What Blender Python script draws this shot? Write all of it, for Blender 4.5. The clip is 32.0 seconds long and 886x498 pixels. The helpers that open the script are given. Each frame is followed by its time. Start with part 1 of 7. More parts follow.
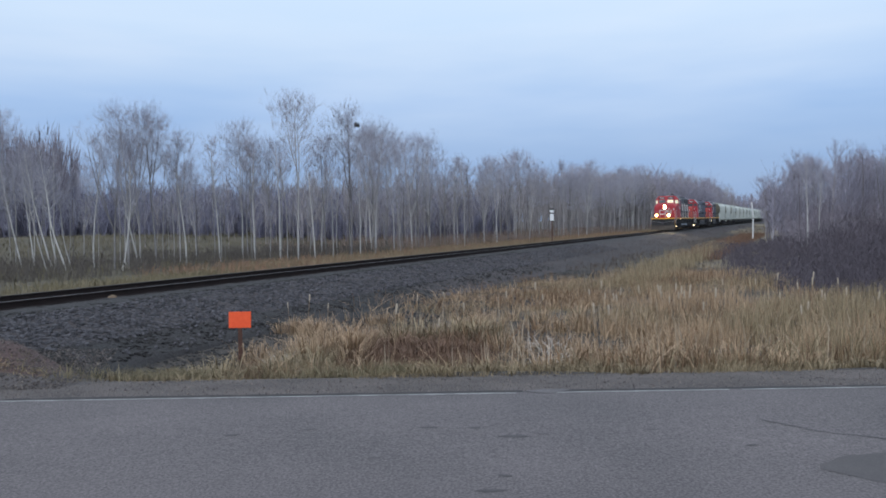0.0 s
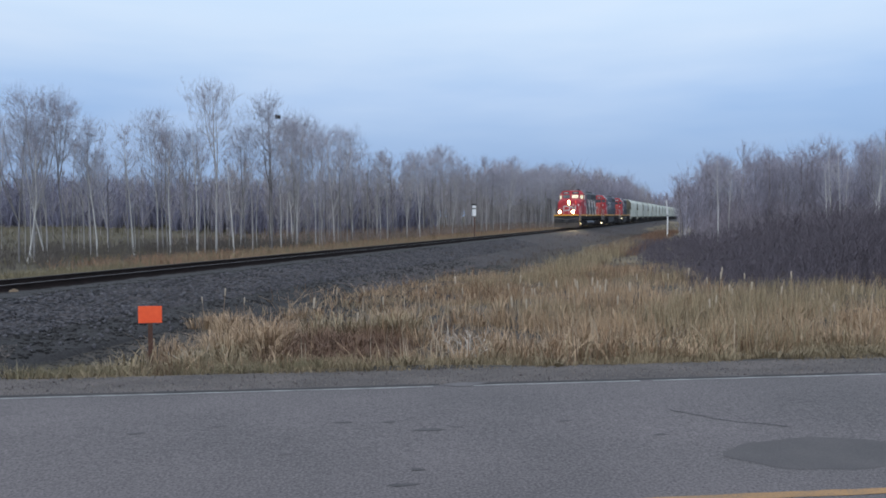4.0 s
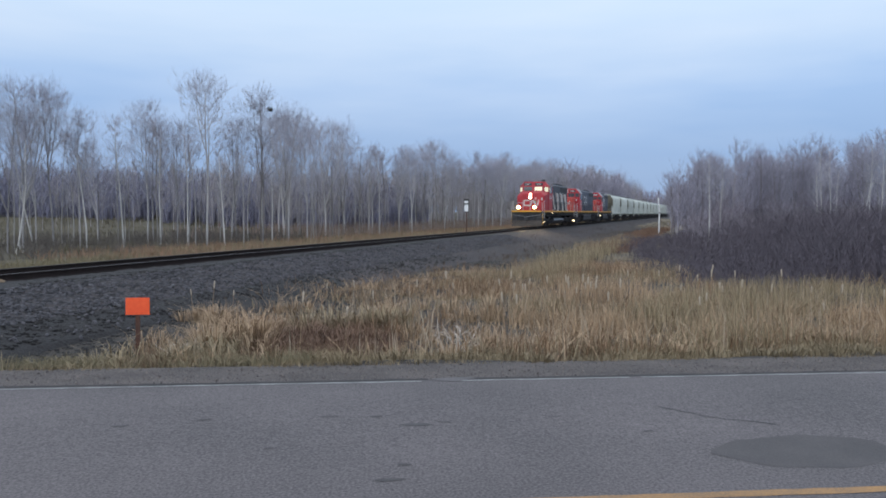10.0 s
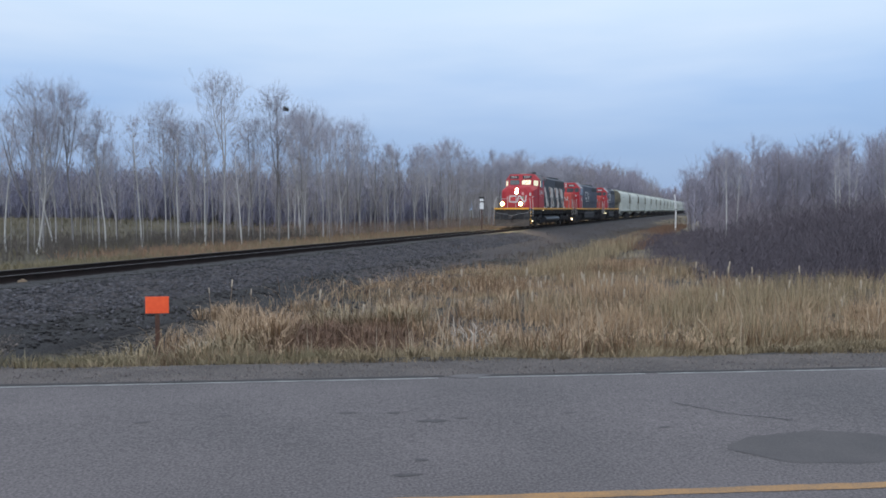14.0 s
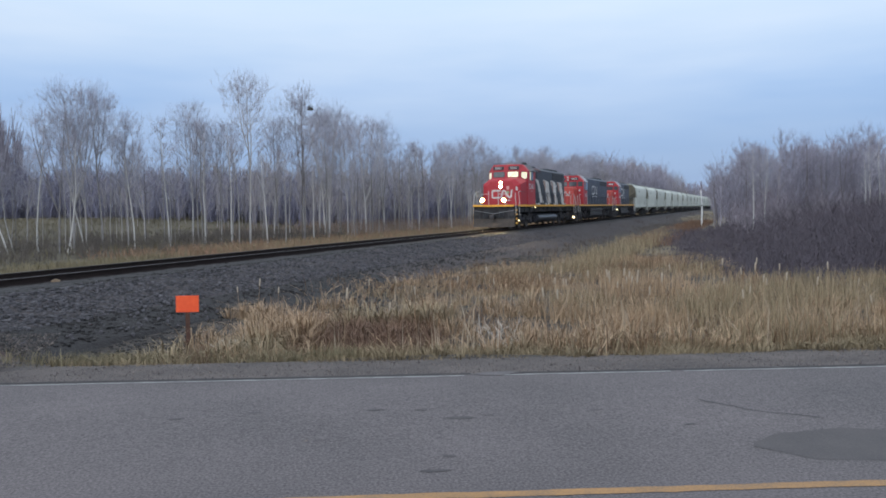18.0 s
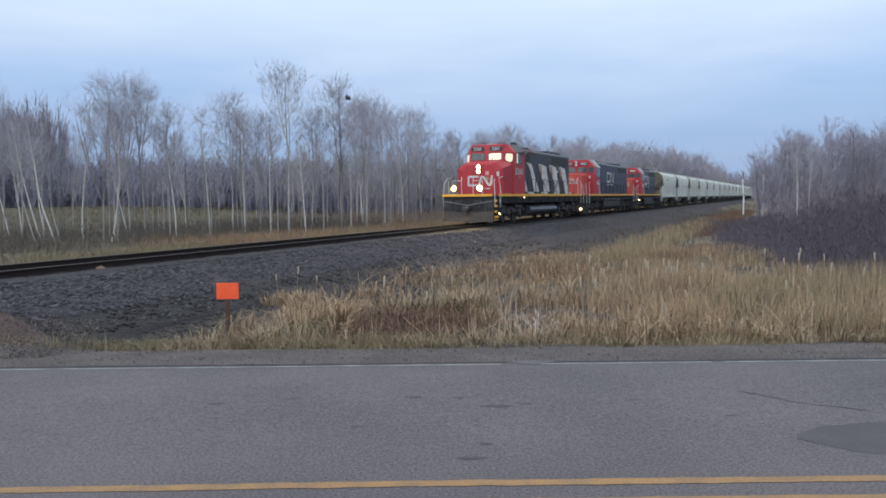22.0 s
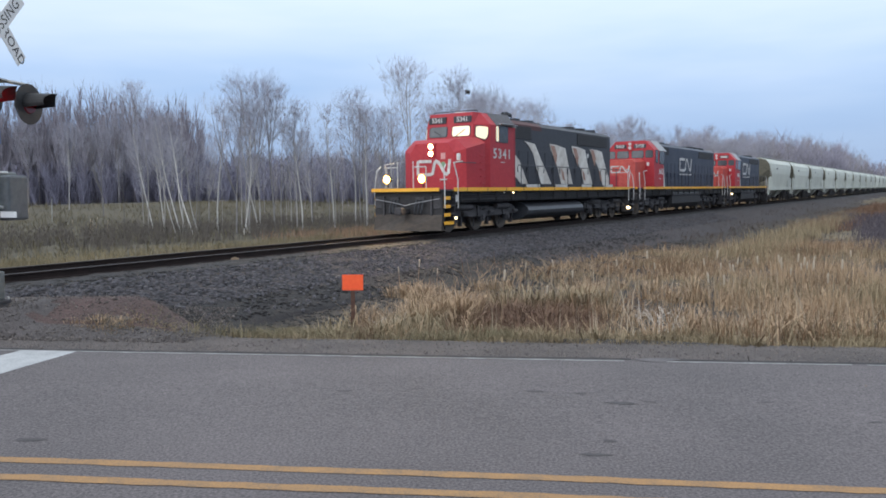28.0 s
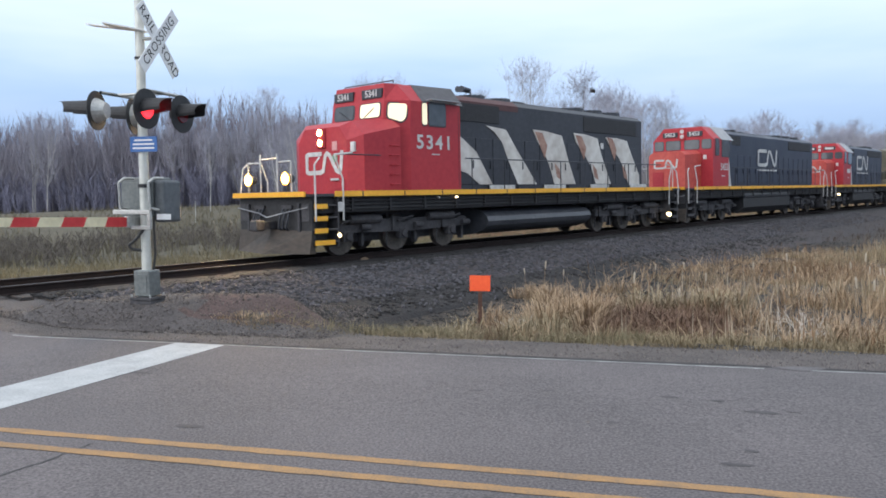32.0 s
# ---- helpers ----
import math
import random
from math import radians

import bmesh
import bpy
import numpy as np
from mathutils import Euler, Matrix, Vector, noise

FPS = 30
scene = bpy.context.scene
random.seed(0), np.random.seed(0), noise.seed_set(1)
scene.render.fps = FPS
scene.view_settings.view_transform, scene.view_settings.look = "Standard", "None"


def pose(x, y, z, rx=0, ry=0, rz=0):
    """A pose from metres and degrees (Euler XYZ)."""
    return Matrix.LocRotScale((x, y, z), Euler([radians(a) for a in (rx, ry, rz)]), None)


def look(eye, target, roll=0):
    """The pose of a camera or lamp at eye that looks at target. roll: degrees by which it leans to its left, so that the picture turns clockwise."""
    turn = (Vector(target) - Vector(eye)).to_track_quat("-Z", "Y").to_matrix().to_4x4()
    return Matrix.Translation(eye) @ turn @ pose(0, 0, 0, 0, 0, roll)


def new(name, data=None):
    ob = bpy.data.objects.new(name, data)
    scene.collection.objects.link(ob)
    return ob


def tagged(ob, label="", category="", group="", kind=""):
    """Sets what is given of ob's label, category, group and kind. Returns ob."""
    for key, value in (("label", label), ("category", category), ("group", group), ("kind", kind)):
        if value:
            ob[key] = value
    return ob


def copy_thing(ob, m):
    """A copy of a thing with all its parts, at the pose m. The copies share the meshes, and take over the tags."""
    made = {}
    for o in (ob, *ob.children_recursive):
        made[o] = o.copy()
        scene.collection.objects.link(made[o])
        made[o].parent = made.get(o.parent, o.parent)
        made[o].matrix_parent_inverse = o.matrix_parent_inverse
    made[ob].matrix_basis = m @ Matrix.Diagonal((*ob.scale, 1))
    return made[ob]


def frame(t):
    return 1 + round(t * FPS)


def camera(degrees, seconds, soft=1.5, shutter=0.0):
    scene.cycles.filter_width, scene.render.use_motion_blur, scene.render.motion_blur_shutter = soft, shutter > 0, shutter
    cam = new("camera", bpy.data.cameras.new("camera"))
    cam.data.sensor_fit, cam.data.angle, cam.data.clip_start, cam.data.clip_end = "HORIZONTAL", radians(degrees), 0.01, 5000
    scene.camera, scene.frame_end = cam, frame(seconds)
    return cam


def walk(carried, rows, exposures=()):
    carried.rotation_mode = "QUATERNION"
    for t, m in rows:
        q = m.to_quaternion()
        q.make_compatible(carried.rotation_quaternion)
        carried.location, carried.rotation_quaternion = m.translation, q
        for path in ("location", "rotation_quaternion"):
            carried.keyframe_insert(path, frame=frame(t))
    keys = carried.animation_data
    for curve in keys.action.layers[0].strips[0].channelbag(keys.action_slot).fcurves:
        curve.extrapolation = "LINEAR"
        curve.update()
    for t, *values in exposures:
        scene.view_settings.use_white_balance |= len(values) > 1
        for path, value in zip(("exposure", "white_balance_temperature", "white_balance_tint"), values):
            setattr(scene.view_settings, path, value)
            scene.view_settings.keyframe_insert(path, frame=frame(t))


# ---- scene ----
cam = camera(58.95, 32.0, soft=1.75)
PATH = [
    (0, (0.045, -0.493, 1.940), (-0.010, 9.501, 1.607), -1.00),
    (0.5, (0.044, -0.464, 1.924), (0.073, 9.532, 1.673), -0.94),
    (1, (0.070, -0.526, 1.945), (0.220, 9.471, 1.713), -0.77),
    (1.5, (0.057, -0.568, 1.931), (0.331, 9.426, 1.704), -0.76),
    (2, (0.074, -0.470, 1.924), (0.497, 9.519, 1.703), -0.61),
    (2.5, (0.093, -0.469, 1.926), (0.641, 9.512, 1.653), -0.60),
    (3, (0.097, -0.440, 1.910), (0.819, 9.529, 1.614), -0.55),
    (3.5, (0.105, -0.433, 1.918), (0.951, 9.524, 1.540), -0.47),
    (5.5, (0.150, -0.396, 1.898), (1.301, 9.528, 1.465), -0.11),
    (6, (0.147, -0.305, 1.900), (1.423, 9.603, 1.438), 0.13),
    (6.5, (0.157, -0.368, 1.894), (1.430, 9.538, 1.386), 0.00),
    (7, (0.165, -0.353, 1.885), (1.360, 9.563, 1.392), 0.06),
    (7.5, (0.148, -0.384, 1.900), (1.258, 9.542, 1.401), 0.10),
    (8, (0.151, -0.359, 1.893), (1.227, 9.570, 1.394), 0.10),
    (8.5, (0.144, -0.369, 1.887), (1.187, 9.562, 1.354), 0.19),
    (9, (0.140, -0.371, 1.894), (1.204, 9.557, 1.355), 0.17),
    (9.5, (0.141, -0.375, 1.894), (1.171, 9.558, 1.372), 0.15),
    (10, (0.147, -0.378, 1.900), (1.165, 9.559, 1.430), 0.16),
    (10.5, (0.143, -0.385, 1.897), (1.140, 9.556, 1.461), 0.14),
    (11, (0.142, -0.374, 1.891), (1.100, 9.572, 1.495), 0.11),
    (11.5, (0.141, -0.447, 1.895), (1.079, 9.500, 1.482), 0.19),
    (12, (0.135, -0.347, 1.891), (1.090, 9.597, 1.456), -0.08),
    (12.5, (0.138, -0.431, 1.897), (1.082, 9.514, 1.450), -0.07),
    (13, (0.138, -0.435, 1.894), (1.061, 9.510, 1.396), -0.04),
    (13.5, (0.145, -0.415, 1.895), (1.013, 9.535, 1.411), -0.10),
    (14, (0.139, -0.431, 1.898), (0.960, 9.523, 1.404), -0.19),
    (14.5, (0.145, -0.425, 1.892), (0.948, 9.531, 1.399), -0.23),
    (15, (0.138, -0.426, 1.897), (0.871, 9.534, 1.392), -0.26),
    (15.5, (0.131, -0.433, 1.898), (0.793, 9.533, 1.404), -0.26),
    (17.5, (0.124, -0.500, 1.912), (0.654, 9.473, 1.388), -0.59),
    (18, (0.116, -0.520, 1.920), (0.630, 9.453, 1.394), -0.62),
    (18.5, (0.121, -0.498, 1.908), (0.554, 9.474, 1.291), -0.46),
    (19, (0.111, -0.491, 1.909), (0.448, 9.486, 1.310), -0.62),
    (19.5, (0.114, -0.492, 1.903), (0.399, 9.484, 1.263), -0.69),
    (20, (0.116, -0.495, 1.905), (0.378, 9.481, 1.266), -0.57),
    (20.5, (0.113, -0.514, 1.916), (0.283, 9.465, 1.283), -0.65),
    (21, (0.100, -0.506, 1.907), (0.192, 9.475, 1.298), -0.63),
    (21.5, (0.108, -0.512, 1.910), (0.172, 9.469, 1.295), -0.68),
    (22, (0.107, -0.508, 1.904), (0.154, 9.471, 1.250), -0.56),
    (22.5, (0.101, -0.500, 1.901), (0.123, 9.480, 1.271), -0.61),
    (23, (0.097, -0.510, 1.911), (0.016, 9.468, 1.256), -0.60),
    (23.5, (0.086, -0.526, 1.911), (-0.081, 9.448, 1.209), -0.52),
    (24, (0.085, -0.523, 1.911), (-0.237, 9.448, 1.214), -0.69),
    (24.5, (0.082, -0.544, 1.907), (-0.324, 9.422, 1.183), -0.76),
    (25, (0.074, -0.521, 1.897), (-0.594, 9.430, 1.169), -0.69),
    (25.5, (0.067, -0.526, 1.903), (-0.751, 9.410, 1.125), -0.67),
    (27.5, (0.053, -0.489, 1.923), (-1.264, 9.394, 1.162), -0.66),
    (28, (0.062, -0.547, 1.913), (-1.385, 9.322, 1.192), -0.76),
    (28.5, (0.041, -0.559, 1.921), (-1.601, 9.280, 1.212), -0.70),
    (29, (0.035, -0.571, 1.912), (-1.742, 9.245, 1.208), -0.84),
    (29.5, (0.013, -0.535, 1.897), (-1.880, 9.260, 1.209), -0.70),
    (30, (0.025, -0.564, 1.902), (-2.044, 9.196, 1.223), -0.77),
    (30.5, (0.014, -0.603, 1.920), (-2.265, 9.109, 1.227), -1.08),
    (31, (0.005, -0.595, 1.914), (-2.559, 9.048, 1.246), -1.25),
    (31.5, (-0.005, -0.632, 1.923), (-2.802, 8.945, 1.248), -1.29),
    (32, (-0.015, -0.643, 1.935), (-2.971, 8.885, 1.245), -1.11),
]
walk(cam, [(t, look(eye, target, roll)) for t, eye, target, roll in PATH], exposures=[(0, -0.03, 6350, 10), (6, -0.04, 6380, 10), (10, 0.0, 6400, 10), (15, 0.02, 6450, 10), (23, 0.10, 6600, 10), (28, 0.25, 6690, 10), (32, 0.42, 6720, 10)])

# ---- sky and light: a dull overcast evening ----
world = bpy.data.worlds.new("overcast_sky")
scene.world = world
world.use_nodes = True
wt = world.node_tree
wt.nodes.clear()


def wnode(kind, **vals):
    nd = wt.nodes.new(kind)
    for key, v in vals.items():
        nd.inputs[key].default_value = v
    return nd


w_out = wnode("ShaderNodeOutputWorld")
w_bg = wnode("ShaderNodeBackground", Strength=1.0)
w_tex = wnode("ShaderNodeTexCoord")
w_sep = wnode("ShaderNodeSeparateXYZ")
wt.links.new(w_tex.outputs["Generated"], w_sep.inputs[0])
w_ramp = wnode("ShaderNodeValToRGB")
stops = [(0.0, (0.25, 0.37, 0.60)), (0.07, (0.255, 0.392, 0.655)), (0.15, (0.36, 0.52, 0.795)), (0.24, (0.60, 0.75, 0.94)), (0.32, (0.68, 0.82, 0.98)), (1.0, (0.80, 0.88, 1.0))]
ramp = w_ramp.color_ramp
while len(ramp.elements) < len(stops):
    ramp.elements.new(0.5)
for el, (p, c) in zip(ramp.elements, stops):
    el.position = p
    el.color = (*c, 1)
wt.links.new(w_sep.outputs["Z"], w_ramp.inputs[0])
# cloud bands, drawn out sideways
w_map = wt.nodes.new("ShaderNodeMapping")
w_map.inputs["Scale"].default_value = (1.3, 1.3, 7.5)
wt.links.new(w_tex.outputs["Generated"], w_map.inputs[0])
w_noise = wnode("ShaderNodeTexNoise", Scale=1.7, Detail=4.0, Roughness=0.5)
wt.links.new(w_map.outputs[0], w_noise.inputs["Vector"])
w_cr = wnode("ShaderNodeMapRange")
for key, v in (("From Min", 0.38), ("From Max", 0.68), ("To Min", 0.0), ("To Max", 0.50)):
    w_cr.inputs[key].default_value = v
wt.links.new(w_noise.outputs["Fac"], w_cr.inputs["Value"])
w_fade = wnode("ShaderNodeMapRange")
for key, v in (("From Min", 0.04), ("From Max", 0.22), ("To Min", 0.12), ("To Max", 1.0)):
    w_fade.inputs[key].default_value = v
wt.links.new(w_sep.outputs["Z"], w_fade.inputs["Value"])
w_mul = wt.nodes.new("ShaderNodeMath")
w_mul.operation = "MULTIPLY"
wt.links.new(w_cr.outputs[0], w_mul.inputs[0])
wt.links.new(w_fade.outputs[0], w_mul.inputs[1])
w_mix = wt.nodes.new("ShaderNodeMix")
w_mix.data_type = "RGBA"
w_mix.inputs["B"].default_value = (0.76, 0.84, 0.95, 1)
wt.links.new(w_mul.outputs[0], w_mix.inputs["Factor"])
wt.links.new(w_ramp.outputs[0], w_mix.inputs["A"])
# the sky overhead is brighter than the sky at the horizon, as on any overcast day
w_zen = wnode("ShaderNodeMapRange")
for key, v in (("From Min", 0.30), ("From Max", 0.85), ("To Min", 1.0), ("To Max", 1.30)):
    w_zen.inputs[key].default_value = v
wt.links.new(w_sep.outputs["Z"], w_zen.inputs["Value"])
w_sc = wt.nodes.new("ShaderNodeVectorMath")
w_sc.operation = "SCALE"
wt.links.new(w_mix.outputs["Result"], w_sc.inputs[0])
wt.links.new(w_zen.outputs[0], w_sc.inputs["Scale"])
w_nish = wt.nodes.new("ShaderNodeTexSky")
w_nish.sky_type = "NISHITA"
w_nish.sun_disc = False
w_nish.sun_elevation = radians(24)
w_nish.sun_rotation = radians(215)
w_add = wt.nodes.new("ShaderNodeVectorMath")
w_add.operation = "MULTIPLY_ADD"
w_add.inputs[1].default_value = (0.010, 0.010, 0.010)
wt.links.new(w_nish.outputs[0], w_add.inputs[0])
wt.links.new(w_sc.outputs[0], w_add.inputs[2])
wt.links.new(w_add.outputs[0], w_bg.inputs["Color"])
wt.links.new(w_bg.outputs[0], w_out.inputs["Surface"])

sun = new("sun", bpy.data.lights.new("sun", "SUN"))
sun.data.energy = 1.2
sun.data.angle = radians(60)
sun.data.color = (0.95, 0.97, 1.0)
sun.matrix_world = look((-34, -49, 27), (0, 0, 0))


# ---- materials ----
def material(name, dark, light, rough=0.8, metal=0.0, fine=30.0, coarse=2.0, bump=0.2, bump_scale=None, island=0.0, stretch=(1, 1, 1), random=0.0, emit=0.0, spec=0.5, mottle=0.5):
    """A surface of two colours mixed by a fine and a coarse noise, with a little relief."""
    m = bpy.data.materials.new(name)
    m.use_nodes = True
    nt = m.node_tree
    bs = nt.nodes["Principled BSDF"]
    bs.inputs["Metallic"].default_value = metal
    bs.inputs["Specular IOR Level"].default_value = spec
    tc = nt.nodes.new("ShaderNodeTexCoord")
    mp = nt.nodes.new("ShaderNodeMapping")
    mp.inputs["Scale"].default_value = stretch
    nt.links.new(tc.outputs["Object"], mp.inputs[0])
    n1 = nt.nodes.new("ShaderNodeTexNoise")
    n1.inputs["Scale"].default_value = fine
    n1.inputs["Detail"].default_value = 3
    n2 = nt.nodes.new("ShaderNodeTexNoise")
    n2.inputs["Scale"].default_value = coarse
    n2.inputs["Detail"].default_value = 4
    for n in (n1, n2):
        nt.links.new(mp.outputs[0], n.inputs["Vector"])
    mx = nt.nodes.new("ShaderNodeMix")
    mx.data_type = "FLOAT"
    mx.inputs[0].default_value = mottle
    nt.links.new(n1.outputs["Fac"], mx.inputs[2])
    nt.links.new(n2.outputs["Fac"], mx.inputs[3])
    fac = mx.outputs[0]
    for amount, node, out in ((island, "ShaderNodeNewGeometry", "Random Per Island"), (random, "ShaderNodeObjectInfo", "Random")):
        if amount:
            g = nt.nodes.new(node)
            m2 = nt.nodes.new("ShaderNodeMix")
            m2.data_type = "FLOAT"
            m2.inputs[0].default_value = amount
            nt.links.new(fac, m2.inputs[2])
            nt.links.new(g.outputs[out], m2.inputs[3])
            fac = m2.outputs[0]
    mr = nt.nodes.new("ShaderNodeMapRange")
    mr.inputs["From Min"].default_value = 0.3 * (1 - island)
    mr.inputs["From Max"].default_value = 1 - 0.3 * (1 - island)
    nt.links.new(fac, mr.inputs["Value"])
    cm = nt.nodes.new("ShaderNodeMix")
    cm.data_type = "RGBA"
    cm.inputs["A"].default_value = (*dark, 1)
    cm.inputs["B"].default_value = (*light, 1)
    nt.links.new(mr.outputs[0], cm.inputs["Factor"])
    nt.links.new(cm.outputs["Result"], bs.inputs["Base Color"])
    rr = nt.nodes.new("ShaderNodeMapRange")
    rr.inputs["To Min"].default_value = max(0.03, rough - 0.12)
    rr.inputs["To Max"].default_value = min(1.0, rough + 0.12)
    nt.links.new(n2.outputs["Fac"], rr.inputs["Value"])
    nt.links.new(rr.outputs[0], bs.inputs["Roughness"])
    if bump:
        bp = nt.nodes.new("ShaderNodeBump")
        bp.inputs["Strength"].default_value = bump
        bp.inputs["Distance"].default_value = bump_scale or 0.01
        nt.links.new(n1.outputs["Fac"], bp.inputs["Height"])
        nt.links.new(bp.outputs[0], bs.inputs["Normal"])
    if emit:
        bs.inputs["Emission Color"].default_value = (*light, 1)
        bs.inputs["Emission Strength"].default_value = emit
    return m


def glow(name, colour, strength):
    """The lens or pane of a lamp that is lit."""
    m = bpy.data.materials.new(name)
    m.use_nodes = True
    bs = m.node_tree.nodes["Principled BSDF"]
    bs.inputs["Base Color"].default_value = (*colour, 1)
    bs.inputs["Roughness"].default_value = 0.2
    bs.inputs["Emission Color"].default_value = (*colour, 1)
    bs.inputs["Emission Strength"].default_value = strength
    return m


M_ASPHALT = material("worn_asphalt", (0.0314, 0.028, 0.0293), (0.179, 0.156, 0.159), 0.85, fine=48, coarse=0.5, bump=0.75, bump_scale=0.005, mottle=0.30)
M_PATCH = material("dark_asphalt_patch", (0.042, 0.037, 0.038), (0.098, 0.087, 0.087), 0.8, fine=70, coarse=2.5, bump=0.4, bump_scale=0.004)
M_TAR = material("tar", (0.0211, 0.0192, 0.0198), (0.0515, 0.0469, 0.0482), 0.6, fine=40, coarse=6)
M_SEAM = material("open_dark_seam", (0.010, 0.009, 0.0095), (0.040, 0.036, 0.037), 0.8, fine=40, coarse=5)
M_LINE_W = material("worn_white_paint", (0.11, 0.11, 0.11), (0.40, 0.40, 0.39), 0.75, fine=55, coarse=5, bump=0.2, bump_scale=0.003)
M_LINE_Y = material("worn_yellow_paint", (0.165, 0.110, 0.066), (0.42, 0.225, 0.080), 0.75, fine=60, coarse=4, bump=0.2, bump_scale=0.003)
M_SHOULDER = material("gravel_shoulder", (0.034, 0.028, 0.027), (0.145, 0.122, 0.114), 0.95, fine=38, coarse=1.3, bump=0.9, bump_scale=0.02)
M_SOIL = material("dead_grass_soil", (0.085, 0.068, 0.042), (0.235, 0.185, 0.112), 0.95, fine=7, coarse=0.22, bump=0.8, bump_scale=0.06)
M_MEADOW = material("dull_meadow_turf", (0.0446, 0.0382, 0.0245), (0.119, 0.0986, 0.0619), 0.95, fine=3, coarse=0.15, bump=0.8, bump_scale=0.08)
M_MEADOWGRASS = material("dull_meadow_grass", (0.068, 0.0592, 0.0368), (0.2, 0.17, 0.108), 0.9, fine=3, coarse=0.3, bump=0, island=0.5)
# darker ground, under the reeds and along the foot of the bank
M_DITCH = material("dark_ditch_soil", (0.017, 0.0145, 0.013), (0.055, 0.044, 0.036), 0.95, fine=9, coarse=0.8, bump=0.8, bump_scale=0.05)
M_MOUND = material("reddish_brown_dirt", (0.036, 0.026, 0.025), (0.126, 0.077, 0.069), 0.95, fine=22, coarse=1.1, bump=0.8, bump_scale=0.03)
M_APRON = material("grey_crossing_gravel", (0.0338, 0.029, 0.029), (0.126, 0.11, 0.107), 0.95, fine=30, coarse=1.2, bump=0.7, bump_scale=0.02)
M_BALLAST = material("dark_ballast", (0.0204, 0.0173, 0.0184), (0.0706, 0.0584, 0.0594), 0.92, fine=17, coarse=0.7, bump=1.0, bump_scale=0.06)
# darker stone, for the lower bank and close beside the rails
M_DARKBED = material("dark_lower_ballast", (0.011, 0.010, 0.011), (0.036, 0.033, 0.034), 0.9, fine=17, coarse=0.7, bump=1.0, bump_scale=0.06)
M_DARKSTONE = material("dark_stone", (0.0112, 0.0104, 0.0112), (0.0504, 0.0461, 0.0461), 0.9, fine=30, coarse=4, bump=0.5, island=0.75)
M_GRIT = material("road_grit", (0.025, 0.021, 0.020), (0.20, 0.17, 0.155), 0.9, fine=30, coarse=4, bump=0, island=0.8)
# darker bed, between the rails and just outside them
M_TRACKBED = material("dark_track_bed", (0.0105, 0.00975, 0.0101), (0.0322, 0.0294, 0.0301), 0.85, fine=22, coarse=1.5, bump=0.8, bump_scale=0.04)
M_STONE = material("ballast_stone", (0.0223, 0.0215, 0.0248), (0.119, 0.113, 0.124), 0.9, fine=30, coarse=4, bump=0.5, island=0.75)
M_TIE = material("creosoted_tie", (0.014, 0.012, 0.012), (0.045, 0.038, 0.036), 0.85, fine=14, coarse=3, stretch=(1, 6, 1), random=0.4)
M_RAIL = material("rusty_rail_side", (0.012, 0.0087, 0.0084), (0.033, 0.0228, 0.021), 0.85, fine=30, coarse=3, spec=0.2)
M_RAILTOP = material("polished_rail_head", (0.05, 0.045, 0.044), (0.12, 0.112, 0.11), 0.5, metal=0.8, fine=60, coarse=3, bump=0.05)
M_BARK = material("aspen_bark", (0.102, 0.0935, 0.0909), (0.374, 0.357, 0.336), 0.9, fine=5, coarse=0.8, stretch=(1, 1, 0.6), bump=0.5, bump_scale=0.02, random=0.55)
M_BARK_T = material("grey_aspen_bark", (0.145, 0.135, 0.135), (0.46, 0.44, 0.43), 0.9, fine=4, coarse=0.6, stretch=(1, 1, 0.5), bump=0.5, bump_scale=0.02, random=0.4)
M_BIRCH = material("white_birch_bark", (0.26, 0.25, 0.24), (0.68, 0.66, 0.63), 0.85, fine=7, coarse=1.2, stretch=(1, 1, 2.2), bump=0.3, bump_scale=0.01, random=0.3)
M_BARK_D = material("dark_bark", (0.05, 0.043, 0.038), (0.16, 0.14, 0.125), 0.9, fine=6, coarse=1.0, bump=0.5, bump_scale=0.02, random=0.3)
# twig colours made paler and greyer-blue: the haze is put into them
M_TWIG = material("hazed_bare_twigs", (0.219, 0.212, 0.246), (0.483, 0.476, 0.549), 0.9, fine=3, coarse=0.4, bump=0, island=0.4, random=0.2)
M_FARTWIG = material("hazed_bare_wood", (0.185, 0.168, 0.172), (0.40, 0.37, 0.375), 0.9, fine=1, coarse=0.1, bump=0, island=0.6)
M_SCRUB = material("dark_red_brush", (0.0508, 0.0434, 0.0546), (0.131, 0.112, 0.133), 0.9, fine=2, coarse=0.3, bump=0, island=0.6)
M_REED = material("dry_reed", (0.160, 0.103, 0.060), (0.587, 0.421, 0.270), 0.85, fine=1.6, coarse=0.28, bump=0, island=0.42)
M_GRASS = material("dry_grass", (0.125, 0.0968, 0.0577), (0.361, 0.282, 0.173), 0.88, fine=3, coarse=0.35, bump=0, island=0.5)
M_GREENGRASS = material("fading_green_grass", (0.0969, 0.0835, 0.0463), (0.293, 0.245, 0.15), 0.88, fine=3, coarse=0.4, bump=0, island=0.5)
M_BROWNWEED = material("dead_brown_weed", (0.095, 0.056, 0.038), (0.265, 0.160, 0.105), 0.9, fine=3, coarse=0.4, bump=0, island=0.5)
M_CATTAIL = material("cattail_fluff", (0.28, 0.22, 0.155), (0.58, 0.50, 0.40), 0.95, fine=60, coarse=10, island=0.4)


